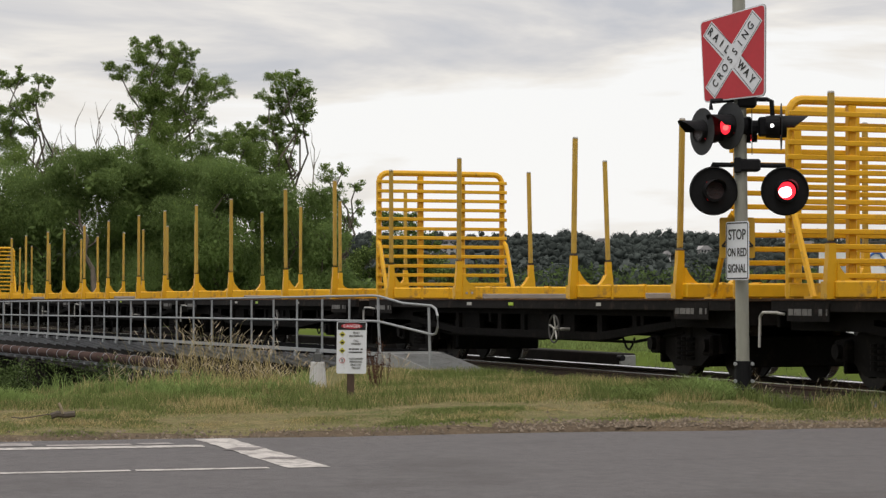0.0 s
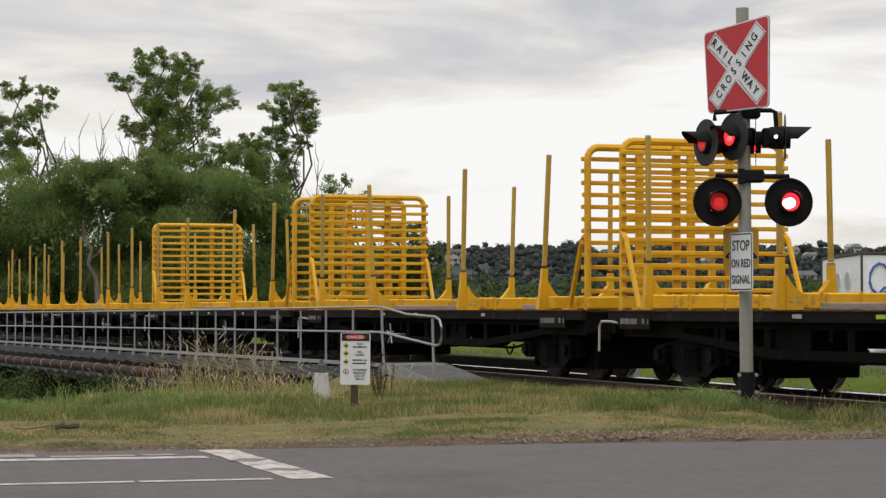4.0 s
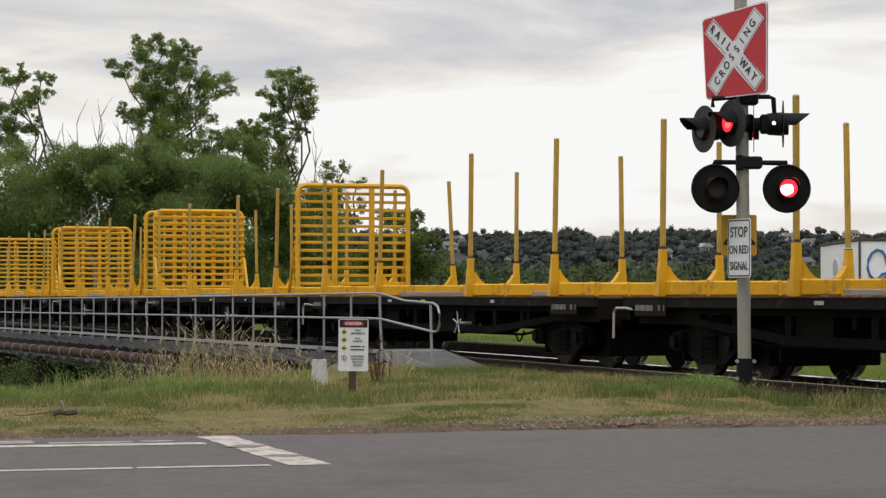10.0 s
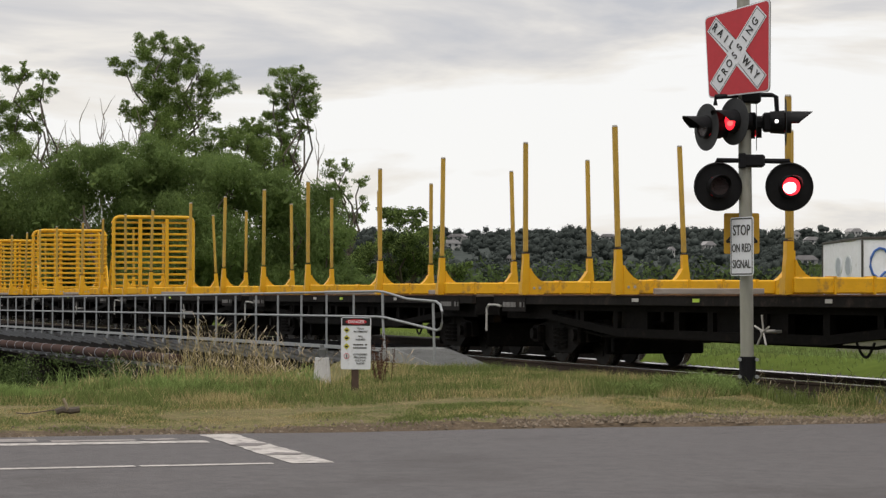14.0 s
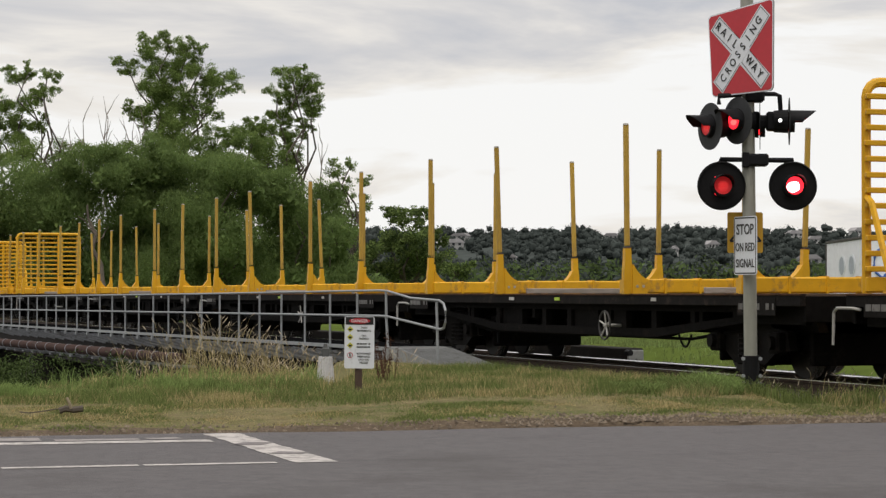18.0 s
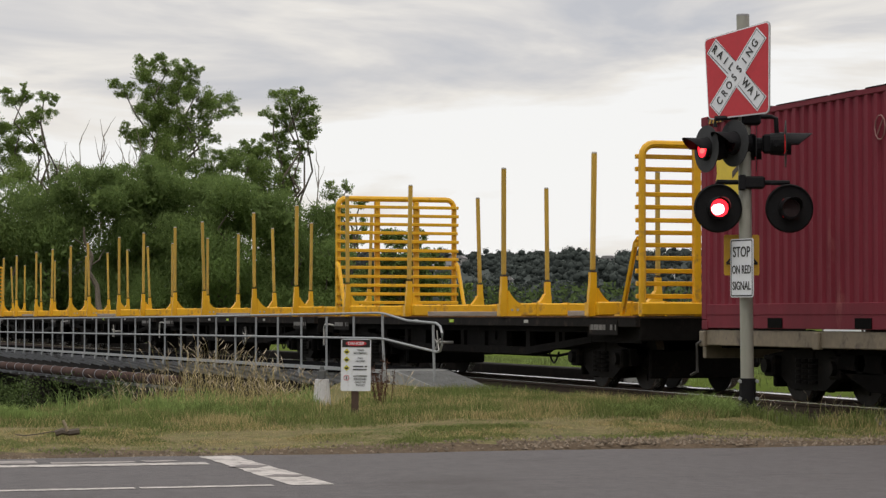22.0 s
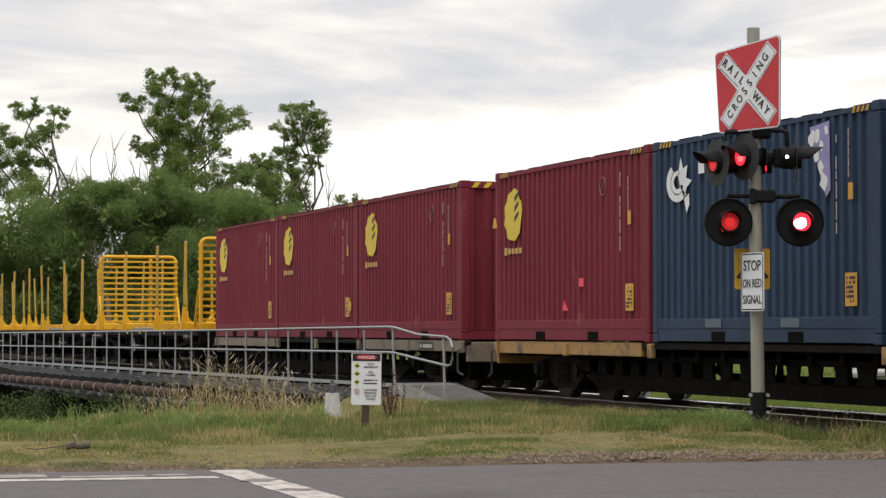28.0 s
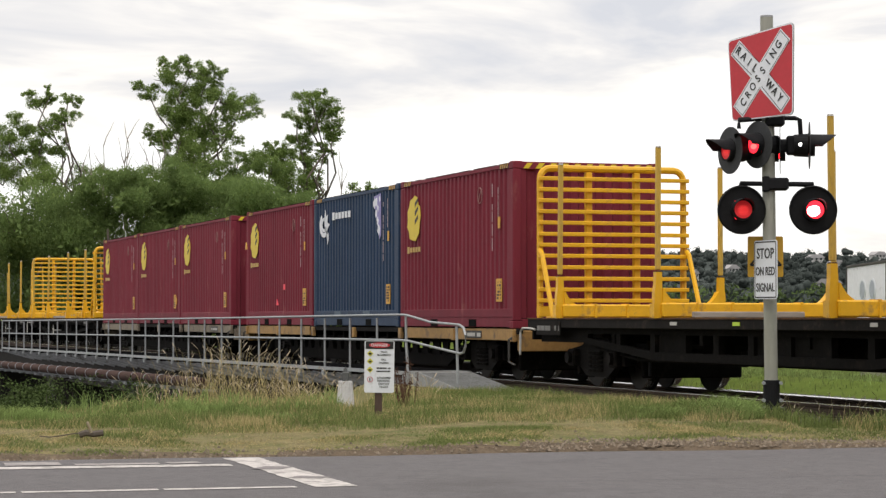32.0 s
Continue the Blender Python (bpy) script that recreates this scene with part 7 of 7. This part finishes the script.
def build_grass():
    def q(a, x):
        return road_reach(a, x) - ROAD_EDGE

    def mown(a, x, r):
        d = q(a, x)
        n = noise.noise((a * 1.1, x * 1.1, 0))
        bare = 0.14 + 0.20 * soft_step(-1, 3, x)
        return bare + (0.35 + 0.5 * soft_step(-1, 3, x)) * r.random() < d + n * 0.3 and d < 3.6

    grass("mown_grass", strew(150000, 19.3, 26.0, -5.3, 5.6, 1, mown), 0.030, 0.0030, 1.0, ("grass_dry", "grass_green"), 0.62, "short dry mown grass along the road", 1)

    def longer(a, x, r):
        d = q(a, x) + noise.noise((a * 0.7, x * 0.7, 3)) * 0.7
        if q(a, x) > 6 and x < -1.2:
            return False
        return 2.4 < d < 11.0 and site(a, x).y < (11.7 if x > 1.5 else 11.2) and (noise.noise((a * 1.7, x * 1.7, 8)) > -0.25 or r.random() < 0.4)

    grass("long_grass", strew(80000, 21.5, 33.0, -5.6, 6.2, 2, longer), 0.078, 0.0026, 0.7, ("grass_green", "grass_dry"), 0.27, "uneven long grass before the track", 2)

    def lush(a, x, r):
        d = q(a, x) - 3.0 - 1.2 * noise.noise((a * 0.9, x * 1.6, 1))
        return d > 0 and x < -2.0 + 1.3 * noise.noise((a, x * 1.4, 1)) and r.random() < 0.10 + 0.90 * soft_step(-0.12, 0.28, noise.noise((a * 1.5, x * 2.5, 6)))

    grass("lush_grass", strew(21000, 23.4, 25.6, -6.0, -1.6, 3, lush), 0.105, 0.0032, 0.8, ("grass_lush", "grass_green"), 0.3, "lush green river-bank grass", 3)

    grass("reed_grass", strew(560, 24.6, 26.0, -5.4, -2.3, 15, lush), 0.26, 0.0045, 0.75, ("grass_lush", "grass_dry"), 0.25, "tall thin reeds on the river bank", 16)

    def clump(a, x, r):
        return noise.noise((a * 1.2, x * 1.2, 5)) > -0.1

    grass("weed_clump", strew(9000, 23.2, 24.6, 1.7, 3.0, 4, clump), 0.105, 0.0045, 0.9, ("grass_lush", "grass_green"), 0.4, "dark green weeds near the signal pole", 4)
    # tall grass with seed heads
    stems = strew(400, 25.2, 27.6, -3.7, -1.55, 6, lambda a, x, r: noise.noise((a * 0.9, x * 2.2, 2)) > 0.08 or r.random() < 0.22)
    stems += strew(40, 25.0, 26.5, 3.0, 5.4, 7) + strew(14, 26.0, 27, -2.2, -1.7, 8) + strew(90, 26.1, 27.0, -2.4, -0.4, 9)
    g = np.random.default_rng(9)
    n = len(stems)
    p = np.array(stems)
    h = 0.22 + 0.56 * g.random(n) ** 1.6
    side_of = p @ np.array([SIDE.x, SIDE.y, 0])
    h *= 0.50 + 0.50 * np.exp(-((side_of + 2.75) / 0.75) ** 2)
    h[400:] = g.uniform(0.14, 0.34, n - 400)
    h[440:454] = g.uniform(0.3, 0.6, 14)
    a = g.uniform(0, 2 * math.pi, n)
    lean = np.stack([np.cos(a), np.sin(a), np.zeros(n)], 1) * (h * g.uniform(0.08, 0.65, n))[:, None]
    sx = np.array([SIDE.x, SIDE.y, 0])
    top = p + lean + np.array([0, 0, 1.0]) * h[:, None]
    thin = sx * 0.0022
    stalk = np.stack([p - thin, p + thin, top + thin * 0.6, top - thin * 0.6], 1)
    way = lean / np.linalg.norm(lean, axis=1)[:, None] * 0.7 + np.array([0, 0, 0.6])
    ln = g.uniform(0.07, 0.15, n)[:, None]
    wd = sx * g.uniform(0.003, 0.007, n)[:, None]
    head = np.stack([top, top + way * ln * 0.5 + wd, top + way * ln, top + way * ln * 0.5 - wd], 1)
    cross = np.array([FORE.x, FORE.y, 0]) * g.uniform(0.003, 0.007, n)[:, None]
    head2 = np.stack([top, top + way * ln * 0.5 + cross, top + way * ln, top + way * ln * 0.5 - cross], 1)
    me = quads("seeding_grass", np.concatenate([stalk, head, head2]), [M["grass_dry"], M["seed_head"]])
    me.polygons.foreach_set("material_index", np.concatenate([np.zeros(n), np.ones(2 * n)]).astype(np.int32))
    tagged(new("seeding_grass", me), "tall straw-coloured grass with seed heads by the walkway", "grass", kind="stuff")
    under = strew(5200, 24.9, 27.6, -4.0, -1.4, 11, lambda a, x, r: noise.noise((a * 0.5, x * 0.9, 2)) > -0.2)
    grass("tussock_grass", under, 0.125, 0.0042, 0.9, ("grass_dry", "grass_lush"), 0.62, "straw and green tussocks by the walkway", 12)
    grass("trackside_grass", strew(11000, 22.4, 30, 0.9, 6.4, 21, lambda a, x, r: 10.3 < site(a, x).y < 11.6 and noise.noise((a * 1.3, x * 1.3, 4)) > -0.3), 0.105, 0.0030, 0.7, ("grass_green", "grass_dry"), 0.4, "rough grass growing up to the ballast", 22)
    # dark dock stalks beside the notice board
    g = np.random.default_rng(77)
    stalks, seeds = [], []
    for k in range(11):
        foot = site(25.6 + g.uniform(-0.2, 0.5), g.uniform(-0.80, -0.60))
        foot.z = ground_height(foot)
        top_ = foot + SIDE * g.uniform(-0.10, 0.10) + FORE * g.uniform(-0.08, 0.08) + Vector((0, 0, g.uniform(0.25, 0.62)))
        w_ = SIDE * 0.004
        stalks.append([foot - w_, foot + w_, top_ + w_ * 0.6, top_ - w_ * 0.6])
        for j in range(46):
            c = foot.lerp(top_, g.uniform(0.35, 1.0)) + SIDE * g.normal(0, 0.014) + Vector((0, 0, g.normal(0, 0.012)))
            e = g.uniform(0.004, 0.009)
            seeds.append([c - SIDE * e, c + Vector((0, 0, e)), c + SIDE * e, c - Vector((0, 0, e))])
    me = quads("dock_stalks", np.array([[tuple(v) for v in quad] for quad in stalks + seeds]), [M["dock_brown"]])
    tagged(new("dock_stalks", me), "dark brown dock stalks gone to seed by the notice board", "weeds", kind="stuff")
    # field behind the track
    grass("field_grass", strew(34000, 33, 70, -3, 14, 13, lambda a, x, r: site(a, x).y > 15.6), 0.12, 0.005, 0.7, ("grass_green", "grass_lush"), 0.35, "fresh green pasture behind the track", 14)
    # a broken branch on the verge
    base = site(20.55, -3.42)
    base.z = ground_height(base) + 0.045
    ob = thing("fallen_branch", "broken dry branch lying on the mown verge", "branch", at=Matrix.Translation(base) @ pose(0, 0, 0, 0, 0, FACE))
    bm = bmesh.new()
    pipe(bm, [(-0.42, 0.02, -0.01), (-0.33, 0.03, -0.02), (-0.22, 0.0, -0.005), (-0.10, 0.01, 0.015), (0.0, 0, 0.02)], 0.006, 5)
    part("twig", bm, M["bark"], ob)
    bm = bmesh.new()
    pipe(bm, [(-0.06, 0, 0.0), (0.0, 0.01, 0.02), (0.07, 0.0, 0.01), (0.15, 0.02, 0.02)], 0.030, 7)
    part("stick", bm, M["sleeper"], ob)
    bm = bmesh.new()
    pipe(bm, [(0.05, -0.02, 0.02), (0.035, -0.02, 0.07), (0.01, -0.02, 0.12)], 0.014, 6)
    part("stub", bm, M["seed_head"], ob, "pale broken stub")


def build_bank_shrubs():
    for j, (ahead, right, lift) in enumerate(((46, -9.0, 0.12), (48, -8.2, 0.18), (47, -7.3, 0.12), (45, -6.6, 0.05), (50, -9.6, 0.22), (44, -6.0, 0.0), (43, -5.2, -0.05), (42, -8.1, -0.1), (48.5, -9.0, 0.15), (46, -8.1, 0.1), (47, -8.7, 0.1))):
        base = site(ahead, right)
        base.z = ground_height(base)
        shrub = thing("shrub", "dark leafy shrub on the river bank by the pipe", "bush", "shrubs on the river bank", at=Matrix.Translation(base))
        rows, bm = [], bmesh.new()
        r = random.Random(44 + j)
        for k in range(14):
            c = SIDE * r.uniform(-0.75, 0.75) + FORE * r.uniform(-0.5, 0.5) + Vector((0, 0, r.uniform(0.2, max(0.5, lift - 0.55 - base.z))))
            limb(bm, (0, 0, -0.1), c, 0.018, 0.006, k, 4, 0.08)
            rows.append((c.x, c.y, c.z, r.uniform(0.30, 0.55), 0.9))
        tagged(part("stem", bm, M["bark"], shrub), kind="stuff")
        crown = new("crown", quads("crown", leaf_cloud(rows, 1500, 0.036), [M["bank_leaf"]]))
        crown.parent = shrub


def build_edge_stones():
    r = random.Random(31)
    verts, faces = [], []
    for _ in range(2600):
        x = r.uniform(-5, 6) if r.random() < 0.4 else r.uniform(0.5, 6)
        q = ROAD_EDGE + abs(r.gauss(0.15, 0.30 + 0.12 * (x > 1)))
        p = road_point(q, x, 0)
        z = max(ground_height(p), ROAD_Z - 0.03)
        s = r.uniform(0.006, 0.022)
        k = len(verts)
        for dx, dy, dz in ((1, 0, 0), (-1, 0.2, 0), (0, 1, 0), (0.1, -1, 0), (0, 0, 1)):
            verts.append((p.x + dx * s * r.uniform(0.7, 1.3), p.y + dy * s * r.uniform(0.7, 1.3), z + dz * s * r.uniform(0.7, 1.3)))
        faces += [(k, k + 2, k + 4), (k + 2, k + 1, k + 4), (k + 1, k + 3, k + 4), (k + 3, k, k + 4)]
    tagged(raw("edge_stones", verts, faces, [M["edge_gravel"]]), "loose gravel along the road's crumbling edge", "gravel", kind="stuff")


def build_behind():
    """Closed tree belt behind road and camera, unseen, added to block low skylight."""
    rows = []
    r = random.Random(17)
    for k in range(170):
        a = radians(-115 + 230 * k / 170)
        d = 34 + r.uniform(-3, 5)
        p = -FORE * d * math.cos(a) + SIDE * d * math.sin(a)
        rows.append((p.x, p.y, r.uniform(1, 11), r.uniform(2.2, 3.6), 0.9))
    me = quads("roadside_trees", leaf_cloud(rows, 13, 1.1), [M["leaf"]])
    tagged(new("roadside_trees", me), "unseen belt of dense green trees added to block low skylight", "trees", kind="stuff")


build_trees()
build_leaning_trunk()
build_bank_shrubs()
build_edge_stones()
build_behind()
build_distance()
build_grass()


# ---- what moves ----


def along(t):
    return float(np.interp(t, [a for a, b in ALONG], [b for a, b in ALONG]))


def motions():
    for ob, u, z in TRAIN:
        walk(ob, [(t, pose(u + s, CENTRE, z)) for t, s in ALONG])
    times = [k / 10 for k in range(321)]
    for ob, u, z in TRAIN:
        for w in ob.children:
            if w.name.startswith("wheelset"):
                p = w.matrix_basis.translation.copy()
                walk(w, [(t, pose(p.x, p.y, p.z, 0, math.degrees(along(t) / WHEEL_R) % 360, 0)) for t in times])
    # the lamps flash in turn: each insert turns its lit side to the front, then the fading one, then the unlit one
    cycle, first, lit, fade = 1.4105, 0.225, 0.705, 0.30
    for ob, phase in LAMPS:
        p = ob.matrix_basis.translation.copy()
        rz = math.degrees(ob.matrix_basis.to_euler().z)
        start, length = (first, lit) if phase == 0 else (first + lit, cycle - lit)
        steps = []
        for k in range(-2, 24):
            on = start + k * cycle
            steps += [(round(on * FPS), 240), (round((on + length) * FPS), 120), (round((on + length + fade) * FPS), 0)]
        turn = [a for f, a in steps if f < 2][-1]
        rows = [(0, turn)]
        for f, a in steps:
            if f < 2 or f > 32 * FPS - 1:
                continue
            change = (a - turn + 180) % 360 - 180
            rows += [(f - 1, turn), (f, turn + change / 2), (f + 1, turn + change)]
            turn += change
        if rows[-1][0] < 32 * FPS:
            rows.append((32 * FPS, turn))
        walk(ob, [(f / FPS, pose(p.x, p.y, p.z, 0, 0, (rz + a) % 360)) for f, a in rows])


motions()
